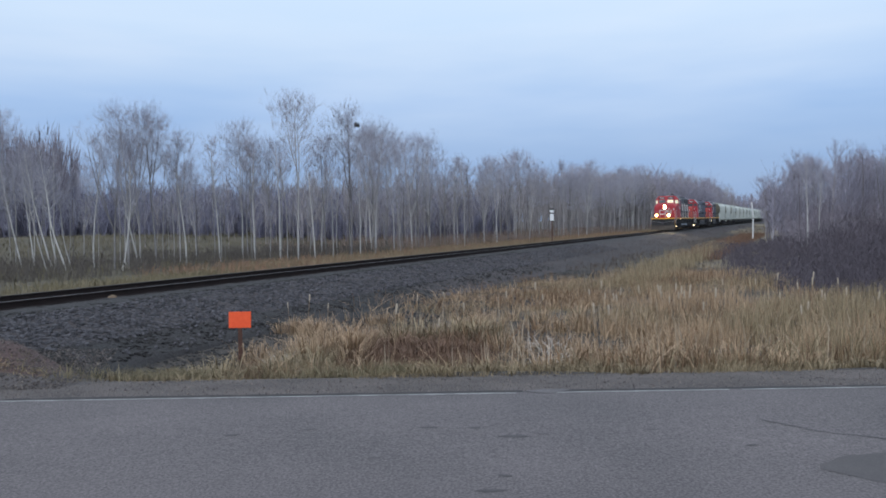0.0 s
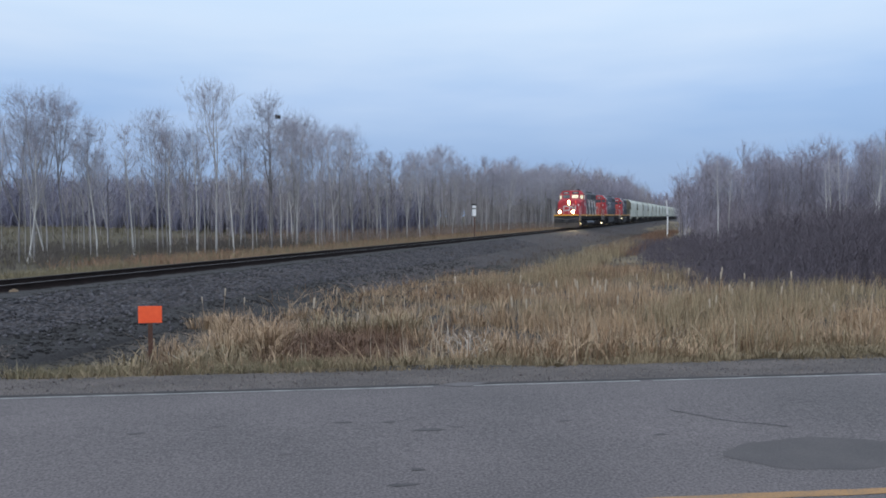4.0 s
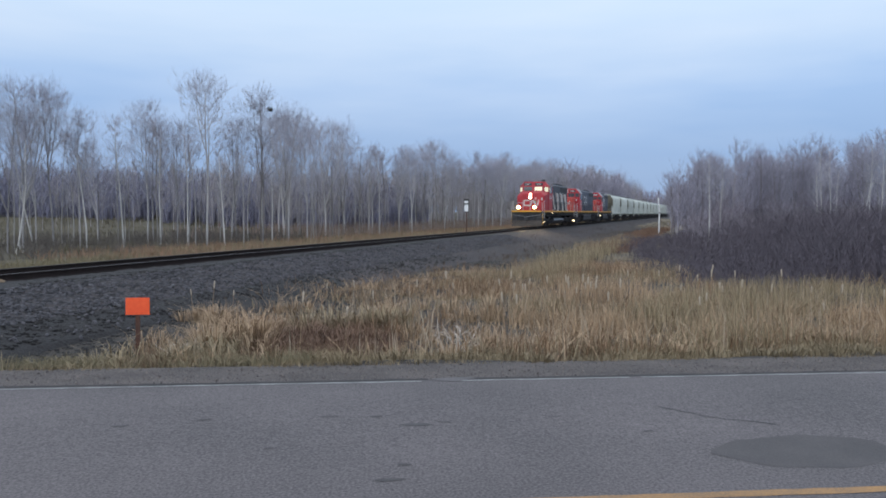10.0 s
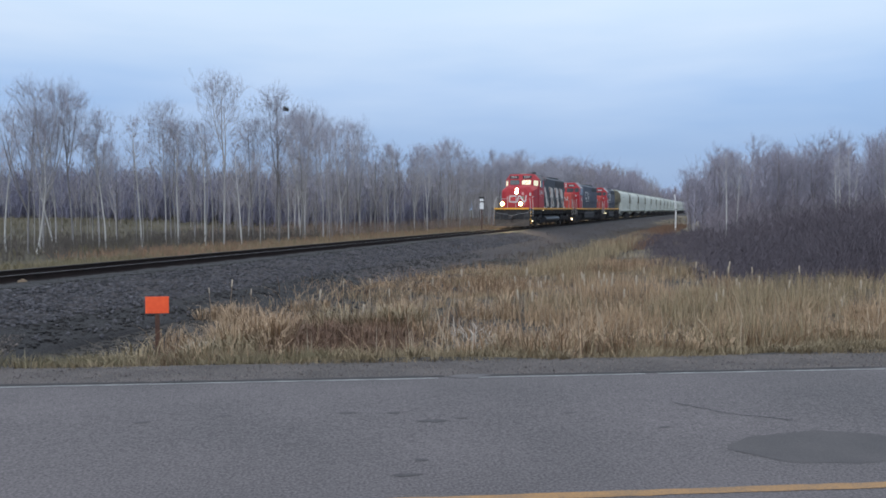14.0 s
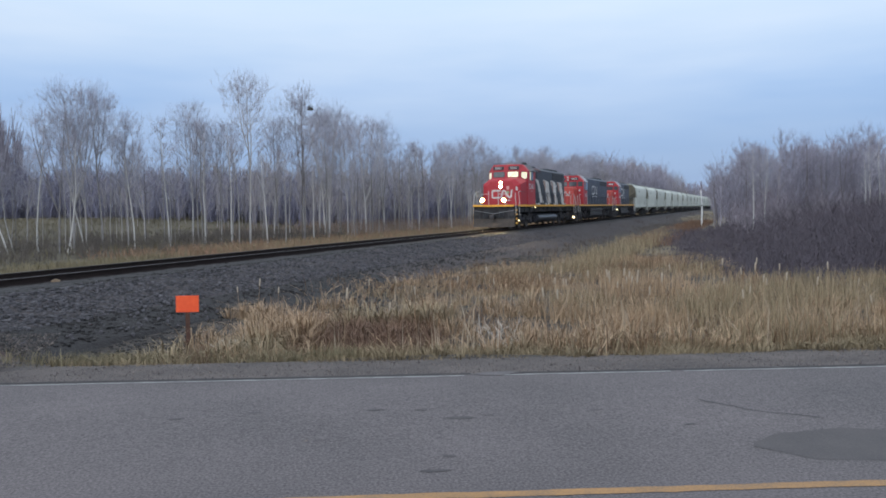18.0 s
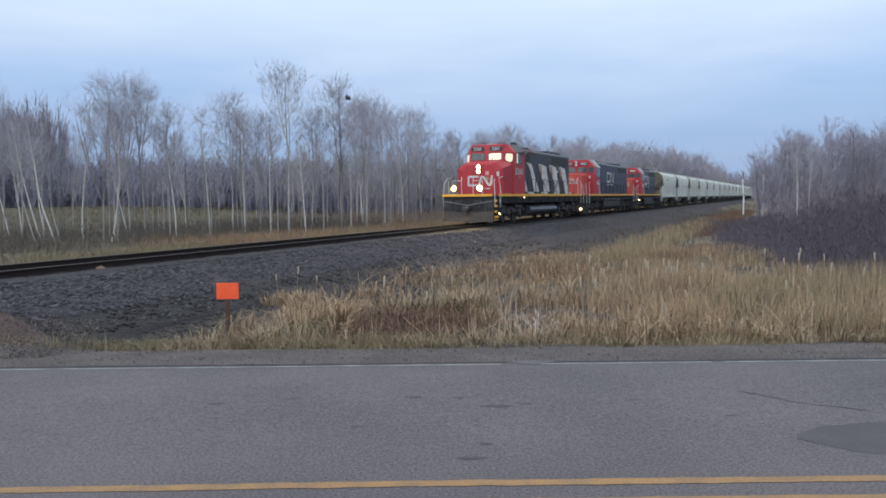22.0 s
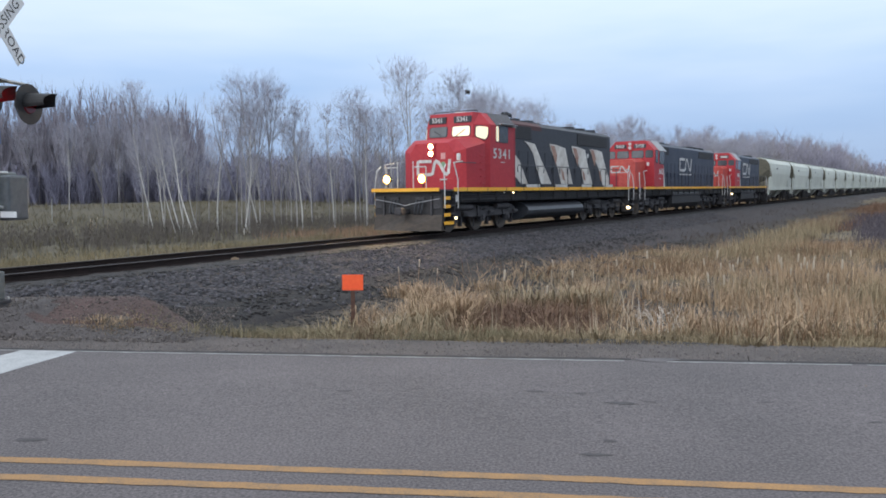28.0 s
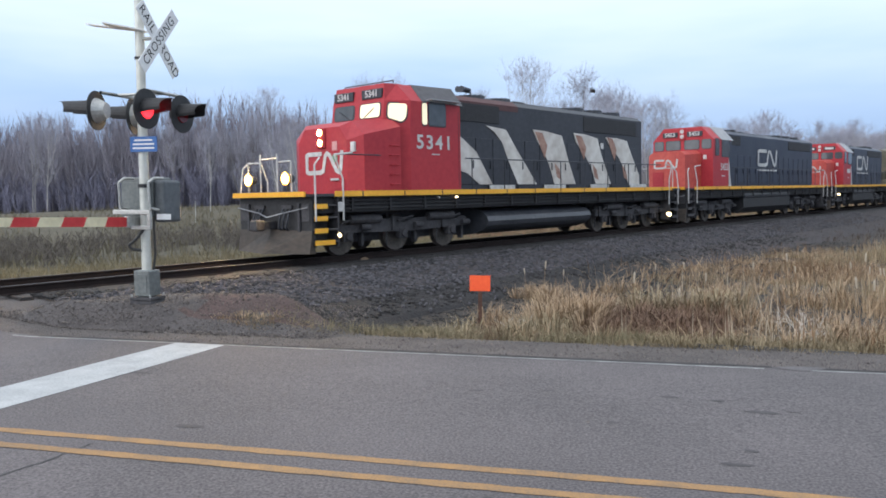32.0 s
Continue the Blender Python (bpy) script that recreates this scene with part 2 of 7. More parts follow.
# ---- mesh helpers ----
def part(name, bm, mat, parent=None, label="", smooth=False):
    """One bmesh as one mesh object, under a thing or a part."""
    me = bpy.data.meshes.new(name)
    bmesh.ops.recalc_face_normals(bm, faces=bm.faces)
    bm.to_mesh(me)
    bm.free()
    for mm in mat if isinstance(mat, (list, tuple)) else [mat]:
        me.materials.append(mm)
    if smooth:
        me.shade_smooth()
    ob = new(name, me)
    if parent is not None:
        ob.parent = parent
    if label:
        ob["label"] = label
    return ob


def empty(name):
    ob = new(name)
    ob.empty_display_size = 0.2
    return ob


def box(bm, x0, x1, y0, y1, z0, z1, bevel=0.0):
    vs = bmesh.ops.create_cube(bm, size=1.0)["verts"]
    for v in vs:
        v.co = Vector((x0 + (v.co.x + 0.5) * (x1 - x0), y0 + (v.co.y + 0.5) * (y1 - y0), z0 + (v.co.z + 0.5) * (z1 - z0)))
    if bevel:
        es = list({e for v in vs for e in v.link_edges})
        bmesh.ops.bevel(bm, geom=es, offset=bevel, segments=2, affect="EDGES", profile=0.5)
    return bm


def prism(bm, pts, axis, a, b):
    """A polygon drawn in the plane across an axis, from a to b along it. axis x: (y, z); y: (x, z); z: (x, y)."""
    def at(p, k):
        return {"x": (k, p[0], p[1]), "y": (p[0], k, p[1]), "z": (p[0], p[1], k)}[axis]
    lo = [bm.verts.new(at(p, a)) for p in pts]
    hi = [bm.verts.new(at(p, b)) for p in pts]
    bm.faces.new(lo)
    bm.faces.new(hi[::-1])
    for i in range(len(pts)):
        j = (i + 1) % len(pts)
        bm.faces.new((lo[j], lo[i], hi[i], hi[j]))
    return bm


def rod(bm, p0, p1, r0, r1=None, seg=8, caps=True):
    """A round bar from p0 to p1."""
    r1 = r0 if r1 is None else r1
    p0, p1 = Vector(p0), Vector(p1)
    ax = (p1 - p0).normalized()
    u = ax.orthogonal().normalized()
    v = ax.cross(u)
    rings = []
    for p, r in ((p0, r0), (p1, r1)):
        rings.append([bm.verts.new(p + r * (math.cos(2 * math.pi * i / seg) * u + math.sin(2 * math.pi * i / seg) * v)) for i in range(seg)])
    for i in range(seg):
        j = (i + 1) % seg
        bm.faces.new((rings[0][i], rings[0][j], rings[1][j], rings[1][i]))
    if caps:
        bm.faces.new(rings[0][::-1])
        bm.faces.new(rings[1])
    return bm


def pipe(bm, pts, r, seg=6):
    for a, b in zip(pts, pts[1:]):
        rod(bm, a, b, r, r, seg)
    return bm


def blank():
    return bmesh.new()


def lettering(name, text, size, mat, parent, m, depth=0.004, label="", align="CENTER", bold=0.02, space=1.0):
    """Words or numbers in the built-in font, as a mesh, lying in the xy plane of m."""
    cu = bpy.data.curves.new(name, "FONT")
    cu.body = text
    cu.size = size
    cu.extrude = depth
    cu.offset = size * bold
    cu.space_character = space
    cu.align_x = align
    cu.align_y = "CENTER"
    tmp = bpy.data.objects.new(name, cu)
    scene.collection.objects.link(tmp)
    me = bpy.data.meshes.new_from_object(tmp.evaluated_get(bpy.context.evaluated_depsgraph_get()))
    bpy.data.objects.remove(tmp)
    me.materials.clear()
    me.materials.append(mat)
    ob = new(name, me)
    ob.parent = parent
    ob.matrix_basis = m
    if label:
        ob["label"] = label
    return ob


def mesh_of(name, verts, faces, mats, index=None, smooth=False):
    """A mesh of triangles from arrays."""
    me = bpy.data.meshes.new(name)
    verts, faces = np.asarray(verts, np.float32), np.asarray(faces, np.int32)
    me.vertices.add(len(verts))
    me.vertices.foreach_set("co", verts.ravel())
    me.loops.add(faces.size)
    me.loops.foreach_set("vertex_index", faces.ravel())
    me.polygons.add(len(faces))
    k = faces.shape[1]
    me.polygons.foreach_set("loop_start", np.arange(0, faces.size, k, dtype=np.int32))
    for mm in mats if isinstance(mats, (list, tuple)) else [mats]:
        me.materials.append(mm)
    if index is not None:
        me.polygons.foreach_set("material_index", np.asarray(index, np.int32))
    me.update(calc_edges=True)
    if smooth:
        me.shade_smooth()
    return me


def smoothstep(a, b, x):
    t = np.clip((x - a) / (b - a), 0, 1)
    return t * t * (3 - 2 * t)


# ---- the plan: the road runs along x, the railway crosses it at a slant ----
RAIL_Z = 0.3875
TRACK_O = (-8.866, 20.0)
TRACK_A = radians(24.29)
TD = (math.sin(TRACK_A), math.cos(TRACK_A))
TN = (math.cos(TRACK_A), -math.sin(TRACK_A))
TRACK_TURN = 90 - 24.29


def track_at(s, w=0.0):
    return TRACK_O[0] + s * TD[0] + w * TN[0], TRACK_O[1] + s * TD[1] + w * TN[1]


def along_across(x, y):
    dx, dy = x - TRACK_O[0], y - TRACK_O[1]
    return dx * TD[0] + dy * TD[1], dx * TN[0] + dy * TN[1]


def bed_z(w, s):
    """The railway embankment."""
    a = np.abs(w)
    near = 0.20 - np.maximum(a - 1.9, 0) * 0.215
    far = 0.20 - np.maximum(a - 1.9, 0) * 0.24
    return np.where(w > 0, near, far)


def road_z(x):
    """The road climbs to the crossing."""
    up = smoothstep(-9.0, -12.6, x) * (1 - 0.6 * smoothstep(-20, -34, x))
    return 0.36 * up


def road_top(x, y):
    """The road surface, with its slight crown."""
    return float(road_z(x)) + float(np.interp(y, (-0.2, 2.2, 4.4, 8.2, 8.45), (-0.012, 0.0, 0.02, 0.004, -0.004)))


def ground_z(x, y):
    x, y = np.asarray(x, float), np.asarray(y, float)
    s, w = along_across(x, y)
    rz = road_z(x)
    ditch = -0.10 - 0.5 * smoothstep(9.5, 12.9, y)
    fill = smoothstep(-4.7, -6.4, x + 0.30 * (y - 10.6)) * smoothstep(0, 1.1, w - 3.5 + 1.4 * smoothstep(-7.2, -8.1, x)) * smoothstep(12.1, 11.0, y)
    ditch = ditch * (1 - fill) + fill * (-0.085 + 0.105 * smoothstep(9.4, 9.9, y) + 0.28 * smoothstep(-5.3, -6.6, x) * np.maximum(smoothstep(9.8, 10.9, y), smoothstep(-7.4, -8.1, x) * smoothstep(9.15, 9.85, y)))
    z = np.where(y > 9.4, ditch, 0)
    rise = 1.75 * smoothstep(24, 62, -w) * (1 - 0.62 * smoothstep(-50, -92, x)) + 0.5 * smoothstep(90, 190, -w)
    z = np.where(w < 0, -0.40 - 0.25 * smoothstep(3, 40, -w) + rise, z)
    z = np.maximum(z, bed_z(w, s) - 0.05)
    under_road = (y < 9.4) & (y > -0.8)
    z = np.where(under_road, np.minimum(z, rz - 0.09), z)
    z = np.where(y <= -0.8, -0.02, z)
    z = z + 0.05 * np.sin(x * 0.9 + 1.3 * np.sin(y * 0.7)) * np.sin(y * 0.8) * (y > 10)
    return z
# ---- ground, road and railway ----
def axis_steps(*runs):
    out = []
    for a, b, step in runs:
        out += list(np.arange(a, b, step))
    return np.array(out)


def make_ground():
    xs = np.concatenate([[-2500, -1200, -600, -300, -200, -150], axis_steps((-120, -40, 3.0), (-40, -10, 0.5), (-10, -3, 0.2), (-3, 40, 0.5), (40, 130, 3.0)), [150, 220, 350, 700, 1400, 2500]])
    ys = np.concatenate([[-2000, -600, -150, -40], axis_steps((-20, 8, 2.0), (8, 14, 0.2), (14, 30, 0.4), (30, 80, 1.2), (80, 200, 5.0)), [240, 320, 500, 900, 1600, 3000]])
    gx, gy = np.meshgrid(xs, ys)
    gz = ground_z(gx, gy)
    n = len(xs)
    i, j = np.meshgrid(np.arange(n - 1), np.arange(len(ys) - 1))
    a = (j * n + i).ravel()
    faces = np.stack([a, a + 1, a + n + 1, a + n], 1)
    cx, cy = (gx[:-1, :-1] + gx[1:, 1:]).ravel() / 2, (gy[:-1, :-1] + gy[1:, 1:]).ravel() / 2
    s, w = along_across(cx, cy)
    mound = (cy > 8) & (cy < 15) & (cx + 0.30 * (cy - 10.6) < -4.70 + 0.25 * np.sin(cy * 4.1 + 2 * np.sin(cx * 3))) & (w > np.where(cx < -7.5, 2.5, 3.7)) & (cy < 11.8) & (cx > -40)
    apron = ((cy > 8) & (cy < 17) & (cx < -7.75 + 0.2 * np.sin(cy * 5)) & (cx > -40) & (np.abs(w) < 7)) | (mound & ((cy < 10.02 + 0.12 * np.sin(cx * 3.7)) | (cx + 0.30 * (cy - 10.6) > -5.35 + 0.2 * np.sin(cy * 6))))
    ditch = (~mound) & (w > 4.0) & (cy > 9.5) & (cy < 40) & (cx < 30) & (cx > -9)
    ditch = ditch | ((w > 3.0) & (w < 10.5) & (s > 14) & (s < 120))
    me = mesh_of("ground", np.stack([gx, gy, gz], -1).reshape(-1, 3), faces, [M_SOIL, M_MOUND, M_DITCH, M_APRON, M_MEADOW], np.where(apron, 3, np.where(w < -9, 4, np.where(mound, 1, np.where(ditch, 2, 0)))), smooth=True)
    return tagged(new("ground", me), "dead tan grass and soil, sloping into a ditch", "ground", kind="structure")


make_ground()


def strip(name, xs, y0, y1, lift, mat, label="", category="", kind="", parent=None, drop=0.0):
    """A flat ribbon along the road from y0 to y1, that follows its rise."""
    bm = blank()
    rows = []
    for x in xs:
        z = float(road_z(x)) + lift
        rows.append((bm.verts.new((x, y0, z)), bm.verts.new((x, y1, z - drop))))
    for (a, b), (c, d) in zip(rows, rows[1:]):
        bm.faces.new((a, c, d, b))
    ob = part(name, bm, mat, parent)
    return tagged(ob, label, category, kind=kind)


ROAD_X = np.concatenate([np.arange(-160, -40, 8.0), np.arange(-40, 12, 0.5), np.arange(12, 161, 6.0)])


def make_road():
    bm = blank()
    rows = []
    rng = random.Random(3)
    for x in ROAD_X:
        z = float(road_z(x))
        e = 8.47 + 0.04 * rng.uniform(-1, 1)
        rows.append([bm.verts.new((x, y, zz)) for y, zz in ((-0.2, z - 0.10), (-0.2, z - 0.012), (2.2, z), (4.4, z + 0.02), (8.2, z + 0.004), (e, z - 0.006), (e + 0.04, z - 0.09))])
    for r0, r1 in zip(rows, rows[1:]):
        for k in range(6):
            bm.faces.new((r0[k], r1[k], r1[k + 1], r0[k + 1]))
    road = tagged(part("road", bm, M_ASPHALT), "worn grey asphalt road with cracks and patches", "road", kind="structure")
    return road


road = make_road()
strip("gravel_shoulder", ROAD_X, 8.40, 9.95, -0.014, M_SHOULDER, "narrow gravel shoulder beside the asphalt", "road shoulder", kind="structure", drop=0.10)
strip("near_shoulder", ROAD_X, -3.5, -0.1, -0.03, M_SHOULDER, "gravel shoulder on the camera side of the road", "road shoulder", kind="structure")


def paint_run(x0, x1, y, width, mat, label, rng, gaps=()):
    """A painted line with frayed edges, broken where it is worn away."""
    bm = blank()
    rows = []
    x = x0
    while x <= x1:
        z = road_top(x, y) + 0.004
        bend = 0.014 * min(0.0, max(x, -8.0)) if y < 6 else 0.0
        a, b = (bend + rng.uniform(-0.008, 0.008) for _ in range(2))
        row = (bm.verts.new((x, y - width / 2 + a, z)), bm.verts.new((x, y + width / 2 + b, z)))
        if rows and not any(g0 < x < g1 for g0, g1 in gaps):
            p = rows[-1]
            bm.faces.new((p[0], row[0], row[1], p[1]))
        rows.append(row)
        x += 0.15 if -12 < x < 10 else 1.0
    return tagged(part("road_line", bm, mat), label, "road marking", kind="structure")


rng = random.Random(11)
paint_run(-9.4, 60, 8.315, 0.044, M_LINE_W, "thin worn white edge line on the road", rng, ((0.90, 1.40), (-2.10, -2.05), (3.30, 3.36)))
paint_run(-60, 60, 4.555, 0.105, M_LINE_Y, "worn yellow centre line on the road", rng)
paint_run(-60, 60, 4.230, 0.105, M_LINE_Y, "worn yellow centre line on the road", rng, ((-2.83, -2.75),))


def edge_seam():
    """The broken dark seam where the asphalt ends beside the edge line."""
    rg = random.Random(8)
    bm = blank()
    last = None
    x = -9.0
    while x < 40:
        h = rg.uniform(0.022, 0.048) * (1.0 if rg.random() > 0.1 else 0.2)
        y = 8.43 + 0.012 * math.sin(x * 1.3) + rg.uniform(-0.006, 0.006)
        z = road_top(x, y) + 0.004
        row = (bm.verts.new((x, y - h, z)), bm.verts.new((x, y + h, z)))
        if last and not 0.9 < x < 1.4:
            bm.faces.new((last[0], row[0], row[1], last[1]))
        last = row
        x += 0.13
    return tagged(part("edge_seam", bm, M_SEAM), "dark broken seam along the asphalt edge", "road crack", kind="structure")


edge_seam()


def make_stop_bar():
    bm = blank()
    vs = [bm.verts.new((x, y, road_top(x, y) + 0.005)) for x, y in ((-5.84, 8.30), (-6.61, 8.32), (-6.72, 7.1), (-6.84, 5.7), (-6.92, 4.72), (-6.15, 4.72), (-6.05, 5.7), (-5.92, 7.1))]
    bm.faces.new((vs[0], vs[1], vs[2], vs[7]))
    bm.faces.new((vs[7], vs[2], vs[3], vs[6]))
    bm.faces.new((vs[6], vs[3], vs[4], vs[5]))
    return tagged(part("stop_bar", bm, material("white_stop_bar_paint", (0.245, 0.252, 0.259), (0.495, 0.503, 0.503), 0.7, fine=45, coarse=3)), "broad white stop bar painted before the crossing", "road marking", kind="structure")


make_stop_bar()


M_TARSPOT = material("worn_tar_mark", (0.030, 0.027, 0.028), (0.085, 0.076, 0.078), 0.75, fine=40, coarse=6)
M_TARSOFT = material("faded_tar", (0.060, 0.055, 0.057), (0.14, 0.126, 0.128), 0.8, fine=45, coarse=3)


def blotch(name, x, y, rx, ry, mat, label, seed, lift=0.003, turn=0.0, wob=1.0):
    """An irregular flat patch on the asphalt."""
    rg = random.Random(seed)
    bm = blank()
    ring = []
    n = 28
    ph = [rg.uniform(0, 6.28) for _ in range(4)]
    for i in range(n):
        a = 2 * math.pi * i / n
        k = 1 + wob * (0.13 * math.sin(2 * a + ph[0]) + 0.08 * math.sin(3 * a + ph[1]) + 0.07 * math.sin(7 * a + ph[2]) + rg.uniform(-0.05, 0.05))
        u, v = rx * k * math.cos(a), ry * k * math.sin(a)
        ring.append(bm.verts.new((x + u * math.cos(turn) - v * math.sin(turn), y + u * math.sin(turn) + v * math.cos(turn), road_top(x, y) + lift)))
    bm.faces.new(ring)
    return tagged(part(name, bm, mat), label, "road patch", kind="structure")


blotch("asphalt_patch", 3.65, 5.43, 0.70, 0.44, M_PATCH, "dark oval patch in the asphalt", 1, wob=0.5)
blotch("asphalt_patch", 1.17, 8.40, 0.24, 0.10, M_TARSOFT, "dark patch over the worn edge line", 2, 0.007)
for k, (x, y, rx, ry) in enumerate(((-1.98, 6.69, 0.10, 0.035), (1.9, 6.65, 0.07, 0.03), (-1.29, 6.84, 0.08, 0.03), (-0.16, 6.85, 0.13, 0.025), (0.27, 6.81, 0.09, 0.03), (0.88, 6.57, 0.07, 0.025), (0.33, 5.06, 0.16, 0.03), (0.62, 6.50, 0.18, 0.05), (-5.83, 6.62, 0.16, 0.04), (0.45, 5.39, 0.07, 0.03), (-1.2, 4.05, 0.05, 0.025), (-4.04, 4.95, 0.16, 0.05), (2.6, 6.1, 0.06, 0.03), (-0.6, 5.9, 0.05, 0.02))):
    blotch("tar_spot", x, y, rx * 0.8, ry * 0.85, M_TARSPOT, "dark tar mark on the asphalt", 20 + k, 0.003)


def crack(pts, width, seed):
    rg = random.Random(seed)
    bm = blank()
    rows = []
    for (x0, y0), (x1, y1) in zip(pts, pts[1:]):
        for k in range(8):
            f = k / 8
            x, y = x0 + (x1 - x0) * f + rg.uniform(-0.02, 0.02), y0 + (y1 - y0) * f + rg.uniform(-0.02, 0.02)
            h = width * rg.uniform(0.4, 1.0) / 2
            dx, dy = x1 - x0, y1 - y0
            n = math.hypot(dx, dy)
            z = road_top(x, y) + 0.004
            rows.append((bm.verts.new((x - dy / n * h, y + dx / n * h, z)), bm.verts.new((x + dy / n * h, y - dx / n * h, z))))
    for a, b in zip(rows, rows[1:]):
        bm.faces.new((a[0], a[1], b[1], b[0]))
    return tagged(part("tar_crack", bm, M_TAR), "thin tarred crack in the asphalt", "road crack", kind="structure")


crack(((-4.5, 4.33), (-4.6, 3.75), (-4.75, 2.9)), 0.03, 1)
crack(((3.0, 6.95), (3.35, 6.5), (3.9, 6.15)), 0.022, 2)


def make_ballast():
    """The stone bed under the track."""
    ss = np.concatenate([np.arange(-9.6, 60, 0.35), np.arange(60, 420, 4.0)])
    ws = np.concatenate([np.arange(-4.6, -1.9, 0.4), np.arange(-1.9, 6.2, 0.3)])
    gs, gw = np.meshgrid(ss, ws)
    x, y = track_at(gs, gw)
    rg = np.random.default_rng(5)
    toe = 5.55 + 0.25 * np.sin(gs * 0.7) + 0.9 * smoothstep(10, 34, gs)
    z = bed_z(gw, gs) + 0.012 + rg.uniform(-0.02, 0.02, gs.shape)
    z = z + 0.012 * ((np.abs(gw) > 0.85) & (np.abs(gw) < 1.7))
    z = np.where(gw > toe, z - (gw - toe) * 1.2, z)
    z = np.where(gs < -8.8, z - 0.2, z)
    n = len(ss)
    i, j = np.meshgrid(np.arange(n - 1), np.arange(len(ws) - 1))
    a = (j * n + i).ravel()
    me = mesh_of("ballast_bed", np.stack([x, y, z], -1).reshape(-1, 3), np.stack([a, a + 1, a + n + 1, a + n], 1), [M_BALLAST, M_TRACKBED, M_DARKBED], np.where((gw[:-1, :-1].ravel() > -2.15) & (gw[:-1, :-1].ravel() < 1.95 + 0.25 * np.sin(gs[:-1, :-1].ravel() * 2.1)), 1, np.where((gw[:-1, :-1].ravel() > 3.9) & (gs[:-1, :-1].ravel() < 9), 2, 0)), smooth=True)
    return tagged(new("ballast_bed", me), "dark crushed stone ballast bank under the railway", "ballast", kind="structure")


make_ballast()


def scatter_stones(count, s0, s1, w0, w1, size, seed, name, lift=0.0, mat=None):
    rg = np.random.default_rng(seed)
    s, w = rg.uniform(0, 1, count) ** 1.5 * (s1 - s0) + s0, rg.uniform(w0, w1, count)
    x, y = track_at(s, w)
    k = (w < 5.2) | ((y > 11.0) & (x + 0.30 * (y - 10.6) > -4.6))
    s, w, x, y = s[k], w[k], x[k], y[k]
    count = len(s)
    z = np.where(w > 5.2, np.maximum(ground_z(x, y), -0.9), np.maximum(bed_z(w, s), -0.62) + 0.012) + lift
    cube = np.array([[-1, -1, -1], [1, -1, -1], [1, 1, -1], [-1, 1, -1], [-1, -1, 1], [1, -1, 1], [1, 1, 1], [-1, 1, 1]], float)
    tri = np.array([[0, 2, 1], [0, 3, 2], [4, 5, 6], [4, 6, 7], [0, 1, 5], [0, 5, 4], [1, 2, 6], [1, 6, 5], [2, 3, 7], [2, 7, 6], [3, 0, 4], [3, 4, 7]])
    r = rg.uniform(*size, (count, 1, 1))
    v = (cube[None] * rg.uniform(0.45, 1.0, (count, 8, 3))) * r * np.array([1, 1, 0.7])
    a = rg.uniform(0, 6.28, count)
    c, sn = np.cos(a)[:, None], np.sin(a)[:, None]
    v = np.stack([v[..., 0] * c - v[..., 1] * sn, v[..., 0] * sn + v[..., 1] * c, v[..., 2]], -1)
    v += np.stack([x, y, z], -1)[:, None]
    f = tri[None] + (np.arange(count) * 8)[:, None, None]
    me = mesh_of(name, v.reshape(-1, 3), f.reshape(-1, 3), mat or M_STONE)
    return tagged(new(name, me), "loose grey crushed stones on the bank", "stones", kind="stuff")


scatter_stones(15000, -9.3, 44, 2.0, 4.1, (0.022, 0.055), 7, "ballast_stones")
scatter_stones(5500, -9.3, 40, 0.88, 2.3, (0.02, 0.045), 8, "ballast_stones", -0.012, M_DARKSTONE)
scatter_stones(8000, -9.0, 24, 3.9, 8.2, (0.02, 0.05), 9, "ballast_stones", 0.0, M_DARKSTONE)


def shoulder_gravel(count, seed):
    """Small stones and crumbs of asphalt along the road's edge."""
    rg = np.random.default_rng(seed)
    x, y = rg.uniform(-13, 13, count), 8.47 + 1.55 * rg.uniform(0, 1, count) ** 1.2
    z = road_z(x) - 0.014 - 0.10 * np.clip((y - 8.4) / 1.55, 0, 1)
    tet = np.array([[1, 0, -0.4], [-0.5, 0.87, -0.4], [-0.5, -0.87, -0.4], [0.1, 0.1, 0.8]])
    r = rg.uniform(0.006, 0.019, (count, 1, 1)) * np.where(rg.uniform(0, 1, (count, 1, 1)) < 0.06, 1.9, 1.0)
    a = rg.uniform(0, 6.28, (count, 1))
    v = tet[None] * rg.uniform(0.6, 1.2, (count, 4, 3)) * r
    v = np.stack([v[..., 0] * np.cos(a) - v[..., 1] * np.sin(a), v[..., 0] * np.sin(a) + v[..., 1] * np.cos(a), v[..., 2]], -1)
    v += np.stack([x, y, z], -1)[:, None]
    tri = np.array([[0, 1, 3], [1, 2, 3], [2, 0, 3], [0, 2, 1]])[None] + (np.arange(count) * 4)[:, None, None]
    return tagged(new("shoulder_gravel", mesh_of("shoulder_gravel", v.reshape(-1, 3), tri.reshape(-1, 3), M_GRIT)), "loose gravel and grit along the road's edge", "gravel", kind="stuff")


shoulder_gravel(16000, 44)


